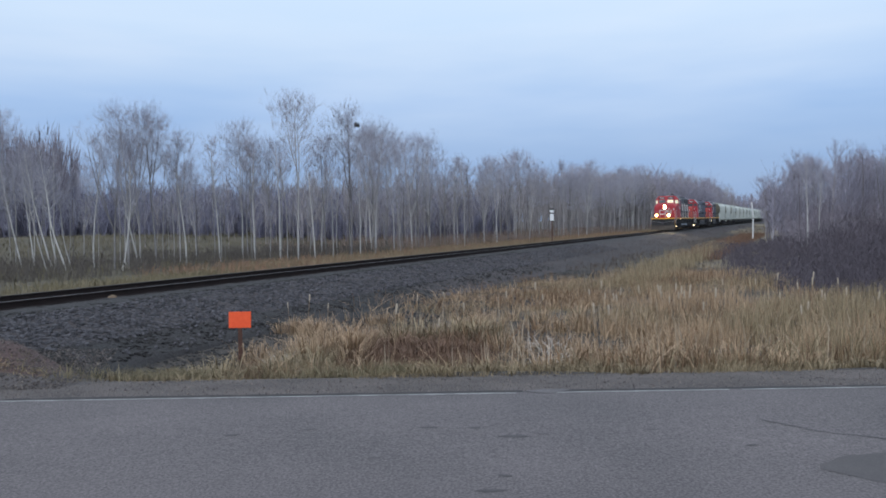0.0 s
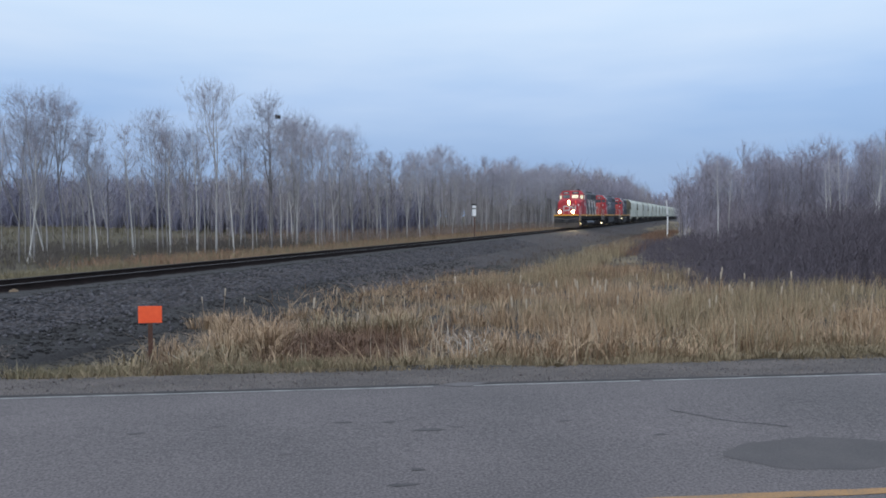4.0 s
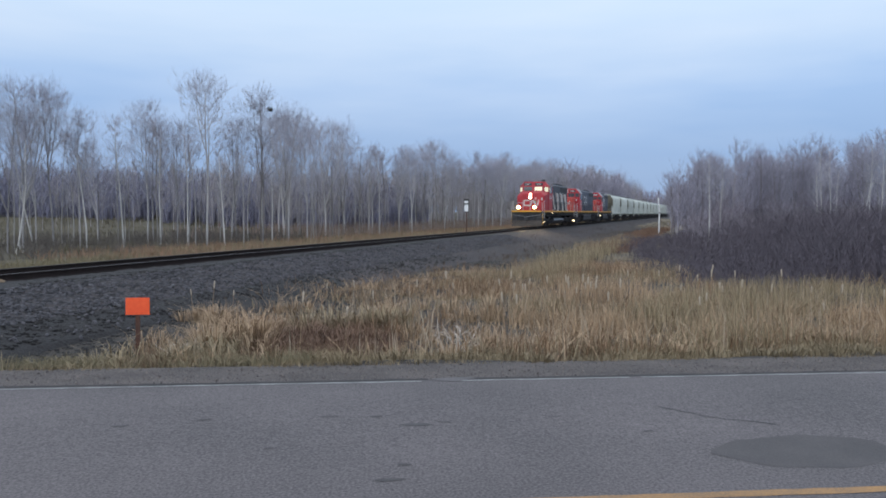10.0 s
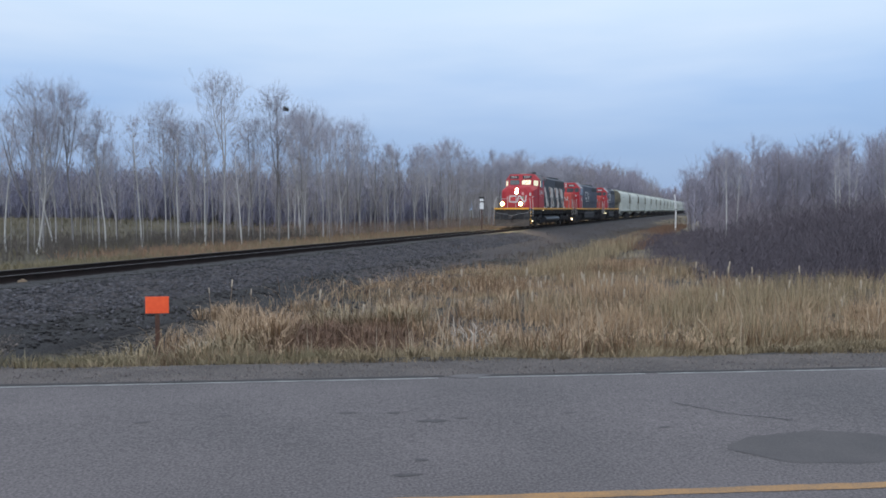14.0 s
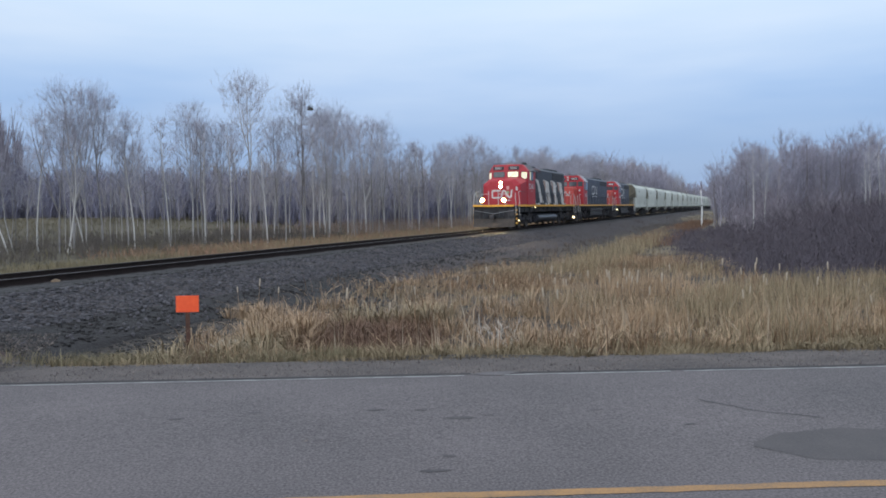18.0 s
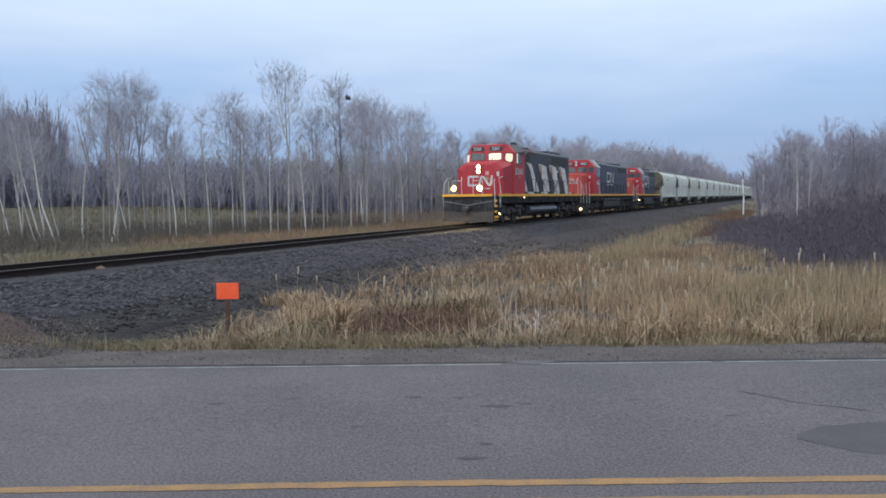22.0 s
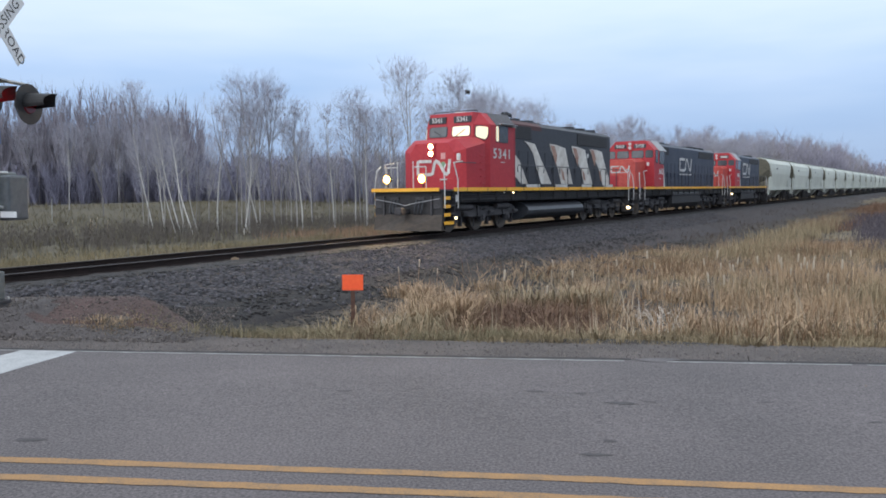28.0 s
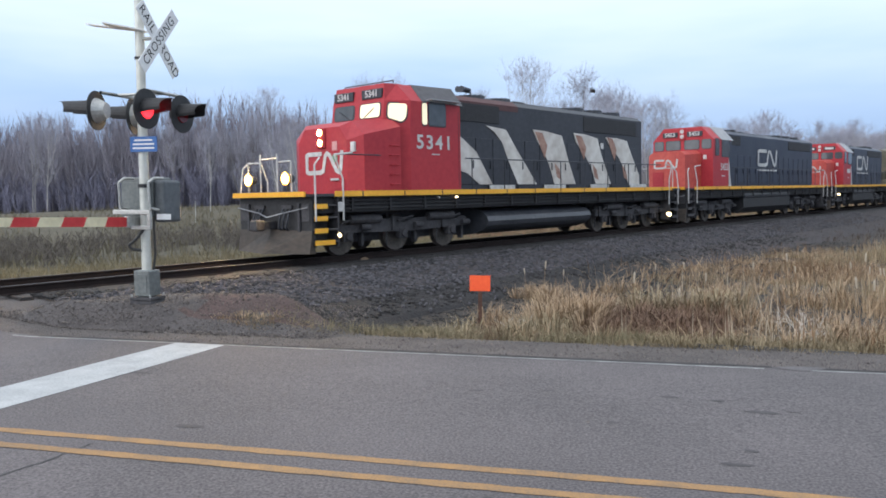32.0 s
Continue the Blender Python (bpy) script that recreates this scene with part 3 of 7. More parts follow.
def apron_gravel(count, seed):
    """Loose stones on the trodden ground beside the crossing."""
    rg = np.random.default_rng(seed)
    x, y = rg.uniform(-12.5, -4.9, count), 9.3 + 3.2 * rg.uniform(0, 1, count) ** 1.3
    k = (along_across(x, y)[1] > 2.4) & (x + 0.30 * (y - 10.6) < -4.9)
    x, y = x[k], y[k]
    n = len(x)
    tet = np.array([[1, 0, -0.4], [-0.5, 0.87, -0.4], [-0.5, -0.87, -0.4], [0.1, 0.1, 0.7]])
    r = rg.uniform(0.006, 0.02, (n, 1, 1)) * np.where(rg.uniform(0, 1, (n, 1, 1)) < 0.04, 2.2, 1.0)
    v = tet[None] * rg.uniform(0.5, 1.3, (n, 4, 3)) * r + np.stack([x, y, np.maximum(ground_z(x, y), road_z(x) - 0.06) + 0.004], -1)[:, None]
    tri = np.array([[0, 1, 3], [1, 2, 3], [2, 0, 3], [0, 2, 1]])[None] + (np.arange(n) * 4)[:, None, None]
    return tagged(new("apron_gravel", mesh_of("apron_gravel", v.reshape(-1, 3), tri.reshape(-1, 3), M_GRIT)), "loose grit on the dirt beside the crossing", "gravel", kind="stuff")


apron_gravel(14000, 45)

def lone_stones(bed, count, seed):
    """The stones that lie nearest to the road, each by itself."""
    rg = random.Random(seed)
    shapes = []
    for k in range(5):
        bm = bmesh.new()
        bmesh.ops.create_icosphere(bm, subdivisions=1, radius=1.0)
        for v in bm.verts:
            v.co = Vector((v.co.x * rg.uniform(0.7, 1.1), v.co.y * rg.uniform(0.6, 1.0), v.co.z * rg.uniform(0.5, 0.8)))
        me = bpy.data.meshes.new("stone")
        bm.to_mesh(me)
        bm.free()
        me.materials.append(M_STONE)
        shapes.append(me)
    for k in range(count):
        s, w = -8.8 + 9.0 * rg.random() ** 1.3, rg.uniform(1.9, 5.4)
        x, y = track_at(s, w)
        ob = new("stone", shapes[k % 5])
        ob.parent = bed
        r = rg.uniform(0.03, 0.062)
        ob.matrix_basis = pose(x, y, float(bed_z(np.array(w), 0)) + 0.03, rg.uniform(0, 360), rg.uniform(0, 360), rg.uniform(0, 360)) @ Matrix.Scale(r, 4)


ballast_bed = bpy.data.objects["ballast_bed"]
lone_stones(ballast_bed, 280, 12)

track = tagged(empty("railway_track"), "single railway track with rusty rails on dark ties", "railway track", kind="structure")
track.matrix_basis = pose(*TRACK_O, RAIL_Z, 0, 0, TRACK_TURN)
RAIL_PROFILE = [(-0.070, -0.172), (0.070, -0.172), (0.070, -0.160), (0.012, -0.142), (0.009, -0.050), (0.036, -0.036), (0.036, -0.006), (-0.036, -0.006), (-0.036, -0.036), (-0.009, -0.050), (-0.012, -0.142), (-0.070, -0.160)]
for yy in (-0.753, 0.753):
    rail = part("rail", prism(blank(), [(yy + a, b) for a, b in RAIL_PROFILE], "x", -60, 420), M_RAIL, track)
    part("rail_head", prism(blank(), [(yy - 0.034, -0.0055), (yy + 0.034, -0.0055), (yy + 0.026, 0.0), (yy - 0.026, 0.0)], "x", -60, 420), M_RAILTOP, rail, "polished running surface")


def make_ties():
    bm = box(blank(), -0.115, 0.115, -1.30, 1.30, -0.36, -0.176, 0.012)
    first = part("tie", bm, M_TIE, track)
    rg = random.Random(4)
    x = -9.5
    k = 0
    while x < 125:
        ob = first if k == 0 else new("tie", first.data)
        ob.parent = track
        ob.matrix_basis = pose(x + rg.uniform(-0.03, 0.03), rg.uniform(-0.05, 0.05), rg.uniform(-0.004, 0.004), 0, 0, rg.uniform(-1, 1))
        x += 0.53
        k += 1


make_ties()


def make_crossing():
    """Planks that fill the track where the road goes over it."""
    for w0, w1 in ((-1.55, -0.82), (-0.66, -0.02), (0.02, 0.66), (0.82, 1.55)):
        plank = tagged(part("crossing_plank", box(blank(), -24.0, -11.2, w0, w1, -0.15, -0.012, 0.01), M_TIE), "dark timber crossing panel between the rails", "crossing panel", kind="structure")
        plank.matrix_basis = track.matrix_basis.copy()


make_crossing()
# two small rust-brown fittings on the tie ends
for (s, w, size) in ((-0.9, -0.55, 0.07), (-0.82, 1.02, 0.10)):
    bm = blank()
    box(bm, -size, size, -size * 0.7, size * 0.7, 0, size * 0.9, 0.02)
    box(bm, -size * 0.4, size * 0.5, -size * 0.4, size * 0.4, size * 0.85, size * 1.15, 0.015)
    x, y = track_at(s, w)
    ob = tagged(part("rail_fitting", bm, material("ochre_rust", (0.13, 0.09, 0.06), (0.30, 0.22, 0.145), 0.85)), "small rust-brown fitting beside the rail", "track fitting")
    ob.matrix_basis = pose(x, y, RAIL_Z - 0.20, 0, 0, 20)

# ---- the train ----
M_RED = material("locomotive_red", (0.342, 0.0256, 0.038), (0.466, 0.044, 0.0528), 0.5, fine=9, coarse=0.8, bump=0.04, spec=0.3)
# lighter red, for the short noses of the following engines
M_RED_PALE = material("pale_locomotive_red", (0.40, 0.043, 0.040), (0.62, 0.11, 0.078), 0.55, fine=6, coarse=0.9, bump=0.05)
M_BLACK = material("sooty_black_paint", (0.0178, 0.0197, 0.0267), (0.0434, 0.0471, 0.0595), 0.55, fine=8, coarse=0.7, bump=0.05)
M_NAVY = material("dark_blue_black_paint", (0.014, 0.0196, 0.037), (0.0285, 0.0376, 0.0656), 0.5, fine=8, coarse=0.8, bump=0.04)
M_UNDER = material("grimy_underframe", (0.0216, 0.0209, 0.0241), (0.0794, 0.0744, 0.0794), 0.8, fine=12, coarse=1.5, bump=0.3)
M_PLOW = material("scuffed_plough_steel", (0.025, 0.0196, 0.0167), (0.0785, 0.0598, 0.0466), 0.7, fine=5, coarse=1.2, stretch=(1, 1, 2.5), bump=0.15)
M_TANK = material("greasy_fuel_tank", (0.0292, 0.0316, 0.0381), (0.0851, 0.0875, 0.0988), 0.42, fine=8, coarse=0.9, bump=0.05)
M_YELLOW = material("safety_yellow_stripe", (0.72, 0.33, 0.02), (0.95, 0.50, 0.05), 0.45, fine=14, coarse=1.5, bump=0.03)
M_WHITE = material("dirty_white_paint", (0.34, 0.33, 0.32), (0.72, 0.71, 0.69), 0.6, fine=7, coarse=1.1, bump=0.03)
M_PINK = material("faded_pink_plate", (0.50, 0.22, 0.22), (0.68, 0.36, 0.34), 0.6, fine=20, coarse=3)
M_GREENTAG = material("dull_green_plate", (0.12, 0.22, 0.12), (0.26, 0.38, 0.24), 0.6, fine=20, coarse=3)
M_OLDRED = material("sooty_dark_red", (0.051, 0.021, 0.0228), (0.12, 0.051, 0.051), 0.7, fine=6, coarse=0.8)
M_STRIPE = material("rust_stained_white_stripe", (0.38, 0.33, 0.29), (0.78, 0.76, 0.72), 0.65, fine=3.0, coarse=0.9, bump=0.03, mottle=0.6)
M_RUSTY = material("peeling_rust_patch", (0.20, 0.085, 0.06), (0.46, 0.30, 0.24), 0.8, fine=9, coarse=2.0, bump=0.1)
M_GLASS = material("dark_cab_glass", (0.05, 0.058, 0.065), (0.10, 0.11, 0.12), 0.08, fine=3, coarse=0.5, bump=0)
M_LIT = glow("lit_cab_window", (1.0, 0.89, 0.62), 0.36)
M_LAMP = glow("headlight_lens", (1.0, 0.70, 0.36), 1200.0)
# added glowing ring that stands in for the golden glare round a lens
M_HALO = glow("lamp_glare_ring", (1.0, 0.50, 0.10), 4.0)
M_LAMP_SOFT = glow("ground_light_lens", (1.0, 0.78, 0.45), 4.0)
M_SILVER = material("weathered_steel", (0.20, 0.20, 0.21), (0.45, 0.45, 0.46), 0.5, metal=0.6, fine=18, coarse=2)
M_WHEEL = material("dusty_wheel_steel", (0.05, 0.042, 0.038), (0.15, 0.13, 0.115), 0.7, metal=0.3, fine=14, coarse=3)
M_HOPPER = material("pale_grey_hopper_paint", (0.385, 0.402, 0.360), (0.600, 0.620, 0.550), 0.6, fine=3, coarse=0.35, stretch=(1, 1, 0.35), bump=0.03, random=0.25)
M_HOPPER_IN = material("dusty_beige_end_sheet", (0.19, 0.175, 0.135), (0.36, 0.335, 0.265), 0.75, fine=5, coarse=0.8, bump=0.05)
# darker than the underframe colour: sill, pipes, end plates and the following engines' tanks
M_DARKGEAR = material("black_gear", (0.010, 0.010, 0.011), (0.036, 0.034, 0.037), 0.7, fine=12, coarse=1.5, bump=0.2)
M_SPARK = material("dull_dark_grille", (0.012, 0.012, 0.0144), (0.033, 0.033, 0.0372), 0.7, fine=60, coarse=3, stretch=(6, 1, 1), bump=0.5)

SPIN = []


def wheelset(truck, x):
    """Two wheels on their axle, turned about the axle's own middle."""
    bm = blank()
    for yy in (-0.80, 0.68):
        rod(bm, (0, yy, 0), (0, yy + 0.12, 0), 0.500, 0.508, 20)
        rod(bm, (0, yy - 0.02 if yy > 0 else yy + 0.12, 0), (0, yy if yy > 0 else yy + 0.14, 0), 0.535, 0.535, 20)
    rod(bm, (0, -0.95, 0), (0, 0.95, 0), 0.085, 0.085, 8)
    for yy in (-0.99, 0.93):
        box(bm, -0.14, 0.14, yy, yy + 0.06, -0.05, 0.05)
    ob = part("wheelset", bm, M_WHEEL, truck)
    ob.matrix_basis = pose(x, 0, 0.508)
    SPIN.append((ob, x))
    return ob


def make_truck(root, cx, axles, half):
    tr = part("truck", blank_truck(axles, half), M_UNDER, root)
    tr.matrix_basis = pose(cx, 0, 0)
    for a in axles:
        wheelset(tr, a)
        for side in (-1, 1):
            bm = box(blank(), a - 0.17, a + 0.17, side * 1.05 - 0.09, side * 1.05 + 0.09, 0.36, 0.66, 0.03)
            rod(bm, (a, side * 1.13, 0.508), (a, side * 1.19, 0.508), 0.13, 0.10, 12)
            part("journal_box", bm, M_UNDER, tr)
            bm = blank()
            for k in range(5):
                rod(bm, (a + 0.28, side * 1.04, 0.62 + 0.06 * k), (a + 0.28, side * 1.04, 0.65 + 0.06 * k), 0.085, 0.085, 10)
            part("coil_spring", bm, M_UNDER, tr)
    return tr


def blank_truck(axles, half):
    bm = blank()
    for side in (-1, 1):
        y0, y1 = sorted((side * 0.98, side * 1.12))
        pts = [(-half, 0.62), (-half, 0.88)]
        for a in axles:
            pts += [(a - 0.5, 0.92), (a, 0.80), (a + 0.5, 0.92)]
        pts += [(half, 0.88), (half, 0.62), (0, 0.55)]
        prism(bm, pts, "y", y0, y1)
        rod(bm, (-half * 0.75, side * 1.16, 0.95), (-half * 0.35, side * 1.16, 0.95), 0.12, 0.12, 10)
        rod(bm, (half * 0.35, side * 1.16, 0.95), (half * 0.75, side * 1.16, 0.95), 0.12, 0.12, 10)
        for a in axles:
            # sand pipe, brake cylinder and hanger by each wheel
            rod(bm, (a - 0.62, side * 1.10, 1.10), (a - 0.56, side * 1.00, 0.18), 0.022, 0.022, 6)
            rod(bm, (a + 0.40, side * 1.18, 0.72), (a + 0.72, side * 1.18, 0.72), 0.085, 0.085, 9)
            box(bm, a + 0.56, a + 0.64, *sorted((side * 0.86, side * 1.02)), 0.22, 0.90)
            rod(bm, (a - 0.30, side * 1.20, 0.86), (a + 0.30, side * 1.20, 0.98), 0.03, 0.03, 6)
            box(bm, a - 0.48, a - 0.36, *sorted((side * 1.10, side * 1.18)), 0.60, 0.98, 0.01)
    box(bm, -0.5, 0.5, -1.0, 1.0, 0.6, 0.95)
    box(bm, -half * 0.95, half * 0.95, -0.62, 0.62, 0.32, 1.12)
    return bm


def grab(root, pts, mat, r=0.022, name="handrail", label=""):
    return part(name, pipe(blank(), pts, r, 7), mat, root, label)


def end_steps(root, x, back, rail_mat, bright=True):
    """Step wells at the two corners of one end; back is the way inward."""
    for side in (-1, 1):
        y0, y1 = sorted((side * 1.12, side * 1.54))
        x0, x1 = sorted((x, x + back * 0.80))
        well = part("step_well", box(blank(), x0, x1, *sorted((side * 1.08, side * 1.12)), 0.35, 1.58), M_UNDER, root)
        part("side_plate", box(blank(), *sorted((x + back * 0.78, x + back * 0.82)), y0, y1, 0.30, 1.58), M_UNDER, well)
        for k in range(4):
            z = 0.42 + 0.30 * k
            part("step", box(blank(), x0 + 0.02, x1, y0, y1 + (0.01 if side > 0 else 0), z, z + 0.04, 0.006), M_UNDER, well)
            xe = sorted((x + back * 0.03, x + back * (0.66 if k == 0 else 0.44)))
            part("step_edge", box(blank(), *xe, *sorted((side * 1.545, side * 1.562)), z - 0.06, z + 0.06), M_YELLOW if bright else M_UNDER, well, "yellow step edge" if bright else "")
        xa, xb = x + back * 0.06, x + back * 0.95
        grab(root, [(xa, side * 1.56, 0.95), (xa, side * 1.56, 1.75), (xa + back * 0.05, side * 1.50, 2.35), (xa + back * 0.25, side * 1.45, 2.52)], rail_mat, 0.024)
        grab(root, [(xb, side * 1.57, 0.95), (xb, side * 1.57, 2.0), (xb + back * -0.25, side * 1.56, 2.60), (xb + back * 0.35, side * 1.56, 2.66)], rail_mat, 0.024)


def ditch_lamps(root, x, z, half, lens):
    for side in (-1, 1):
        bm = rod(blank(), (x + 0.02, side * half, z), (x + 0.22, side * half, z), 0.135, 0.11, 14)
        rod(bm, (x + 0.10, side * half, z - 0.30), (x + 0.10, side * half, z - 0.1), 0.03, 0.03, 6)
        lamp = part("ditch_light", bm, M_UNDER, root)
        part("reflector", rod(blank(), (x + 0.008, side * half, z), (x + 0.03, side * half, z), 0.165, 0.150, 18), M_HALO, lamp, "added glowing amber ring for the lamp's glare")
        part("lens", rod(blank(), (x, side * half, z), (x + 0.03, side * half, z), 0.100, 0.100, 16), lens, lamp, "bright warm lens")


def coupler(root, x, way):
    bm = box(blank(), *sorted((x, x + way * 0.45)), -0.10, 0.10, 0.76, 0.96, 0.02)
    box(bm, *sorted((x + way * 0.40, x + way * 0.68)), -0.17, 0.14, 0.72, 1.0, 0.05)
    part("coupler", bm, M_UNDER, root)


def ribbon(pts, width, thick):
    """A flat band of even width that follows the line pts in the xy plane."""
    bm = blank()
    n = len(pts)
    p = [Vector((a, b)) for a, b in pts]
    rows = []
    for i in range(n):
        u = (p[i] - p[i - 1]).normalized() if i else (p[1] - p[0]).normalized()
        v = (p[i + 1] - p[i]).normalized() if i < n - 1 else u
        t = (u + v).normalized()
        nrm = Vector((-t.y, t.x))
        k = width / 2 / max(0.5, nrm.dot(Vector((-u.y, u.x))))
        a, b = p[i] + nrm * k, p[i] - nrm * k
        rows.append([bm.verts.new((c.x, c.y, z)) for c in (a, b) for z in (0, thick)])
    for r, s in zip(rows, rows[1:]):
        for i, j in ((1, 3), (3, 2), (2, 0), (0, 1)):
            bm.faces.new((r[i], r[j], s[j], s[i]))
    for r in (rows[0], rows[-1]):
        bm.faces.new((r[0], r[1], r[3], r[2]))
    return bm


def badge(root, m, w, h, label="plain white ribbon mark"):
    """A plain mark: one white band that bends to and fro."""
    t = 0.19 * h
    b, c = t / 2, h - t / 2
    line = [(0.44 * w, c), (0.09 * w, c), (0.05 * w, c - 0.05 * h), (0.05 * w, b + 0.05 * h), (0.09 * w, b), (0.40 * w, b), (0.47 * w, b + 0.07 * h), (0.53 * w, c - 0.08 * h), (0.58 * w, c), (0.64 * w, c - 0.08 * h), (0.80 * w, b + 0.08 * h), (0.86 * w, b), (0.91 * w, b + 0.10 * h), (0.95 * w, h)]
    ob = part("mark", ribbon(line, t, 0.006), M_WHITE, root, label)
    ob.matrix_basis = m
    return ob


def underframe(root, length, stripe_to=None):
    part("underframe", box(blank(), 0.35, length - 0.35, -1.42, 1.42, 1.14, 1.56, 0.02), M_DARKGEAR, root)
    part("deck", box(blank(), 0.12, length - 0.12, -1.555, 1.555, 1.562, 1.63), M_UNDER, root)
    for side in (-1, 1):
        part("sill_stripe", box(blank(), 0.98, length - 0.98, *sorted((side * 1.558, side * 1.578)), 1.555, 1.695), M_YELLOW, root, "yellow reflective sill stripe")
        pipes = blank()
        for z, r in ((1.44, 0.028), (1.34, 0.02), (1.24, 0.024)):
            rod(pipes, (1.3, side * 1.46, z), (length - 1.3, side * 1.46, z), r, r, 6)
        part("brake_pipe", pipes, M_DARKGEAR, root)
        for xx in np.arange(1.6, length - 1.4, 1.37):
            part("pipe_clamp", box(blank(), xx, xx + 0.07, *sorted((side * 1.42, side * 1.50)), 1.18, 1.52, 0.008), M_DARKGEAR, root)
        x = 1.9
        while x < length - 1.2:
            part("stripe_gap", box(blank(), x, x + 0.035, *sorted((side * 1.5785, side * 1.583)), 1.55, 1.70), M_BLACK, root)
            x += 1.55
    for x0, x1 in ((0.06, 0.11), (length - 0.11, length - 0.06)):
        part("end_stripe", box(blank(), x0, x1, -1.5, 1.5, 1.565, 1.69), M_YELLOW, root, "yellow stripe across the end sill")


def pilot(root, x, way):
    bm = prism(blank(), [(-1.5, 0.30), (1.5, 0.30), (1.5, 1.56), (-1.5, 1.56)], "x", *sorted((x, x + way * 0.10)))
    part("end_plate", bm, M_DARKGEAR, root)
    bm = blank()
    a, b, tip = x, x - way * 0.10, x - way * 0.42
    v = [bm.verts.new(p) for p in ((a, -1.5, 0.72), (a, 1.5, 0.72), (b, -1.5, 0.16), (b, 1.5, 0.16), (a - way * 0.1, 0, 0.75), (tip, 0, 0.14), (a + way * 0.1, -1.5, 0.16), (a + way * 0.1, 1.5, 0.16))]
    for f in ((0, 4, 5, 2), (4, 1, 3, 5), (0, 2, 6), (1, 7, 3), (2, 5, 3, 7, 6), (0, 6, 7, 1, 4)):
        bm.faces.new([v[i] for i in f])
    part("snow_plow", bm, M_PLOW, root, "scuffed grey steel snow plough")
    coupler(root, x, -way)
    for side in (-1, 1):
        for k, yy in enumerate((0.42, 0.56, 0.70)):
            grab(root, [(x - way * 0.03, side * yy, 1.28), (x - way * 0.16, side * (yy + 0.02), 1.05 - 0.05 * k), (x - way * 0.17, side * (yy - 0.02), 0.80), (x - way * 0.08, side * (yy - 0.05), 0.74)], M_BLACK, 0.026, "air_hose")
        part("hose_bracket", box(blank(), *sorted((x, x - way * 0.06)), *sorted((side * 0.36, side * 0.78)), 1.26, 1.36, 0.01), M_UNDER, root)
        part("plow_brace", box(blank(), *sorted((x, x - way * 0.07)), *sorted((side * 1.02, side * 1.10)), 0.70, 1.40, 0.01), M_UNDER, root)
        part("end_hatch", box(blank(), *sorted((x - way * 0.002, x - way * 0.03)), *sorted((side * 1.14, side * 1.44)), 0.95, 1.40, 0.01), M_UNDER, root)
    grab(root, [(x - way * 0.10, -1.45, 1.30), (x - way * 0.12, -0.5, 1.16), (x - way * 0.30, -0.08, 1.06), (x - way * 0.12, 0.5, 1.16), (x - way * 0.10, 1.45, 1.30)], M_SILVER, 0.016, "uncoupling_lever")


def fan(root, x, z, r):
    bm = rod(blank(), (x, 0, z - 0.05), (x, 0, z + 0.16), r, r * 0.96, 20)
    f = part("roof_fan", bm, M_BLACK, root)
    bm = blank()
    for k in range(8):
        a = k * math.pi / 8
        box(bm, x - 0.015, x + 0.015, -0.02, 0.02, z + 0.17, z + 0.19)
        c, s_ = math.cos(a), math.sin(a)
        rod(bm, (x - r * 0.9 * c, -r * 0.9 * s_, z + 0.175), (x + r * 0.9 * c, r * 0.9 * s_, z + 0.175), 0.012, 0.012, 4)
    part("fan_guard", bm, M_UNDER, f)


def long_hood(root, x0, x1, z1, mat, half=0.95, fans=(), doors=True):
    """The engine hood with its doors, latches, vents and roof gear."""
    prof = [(-half, 1.63), (-half, z1 - 0.16), (-half + 0.22, z1), (half - 0.22, z1), (half, z1 - 0.16), (half, 1.63)]
    hood = part("long_hood", prism(blank(), prof, "x", x0, x1), mat, root, "sooty dark engine hood")
    for side in (-1, 1):
        x = x0 + 0.5
        while x < x1 - 1.0:
            d = part("hood_door", box(blank(), x, x + 0.82, *sorted((side * half, side * (half + 0.02))), 1.85, 3.30, 0.008), mat, hood)
            part("door_latch", box(blank(), x + 0.70, x + 0.74, *sorted((side * (half + 0.02), side * (half + 0.05))), 2.35, 2.60), mat, d)
            x += 0.88
        for xa, xb in ((x0 + 0.4, x0 + 2.6), (x1 - 4.6, x1 - 0.5)):
            part("air_intake", box(blank(), xa, xb, *sorted((side * (half - 0.01), side * (half + 0.025))), 3.80, z1 - 0.22, 0.01), M_SPARK, hood, "dark louvred air intake")
    for x, r in fans:
        fan(hood, x, z1, r)
    bm = box(blank(), x0 + 4.4, x0 + 5.0, -0.28, 0.28, z1, z1 + 0.16, 0.03)
    part("exhaust_stack", bm, M_UNDER, hood)
    bm = box(blank(), x0 + 2.2, x1 - 5.0, -0.5, 0.5, z1 - 0.01, z1 + 0.07, 0.02)
    part("roof_hatch", bm, M_BLACK, hood)
    # walkway rails
    for side in (-1, 1):
        x = x0 + 0.5
        while x < x1 + 0.3:
            part("rail_post", rod(blank(), (x, side * 1.52, 1.6), (x, side * 1.52, 2.62), 0.018, 0.018, 6), M_BLACK, root)
            x += 1.62
        grab(root, [(x0 + 0.2, side * 1.52, 2.62), (x1 + 0.6, side * 1.52, 2.62)], M_BLACK, 0.02)
    return hood


def number_on(root, text, x, y, z, size, facing, space=1.0):
    turn = {"near": (90, 0, 0), "far": (90, 0, 180), "front": (90, 0, -90)}[facing]
    return lettering("road_number", text, size, M_WHITE, root, pose(x, y, z, *turn) @ Matrix.Diagonal((1.18 if space > 1 else 1.0, 1, 1, 1)), label="white painted number", space=space)


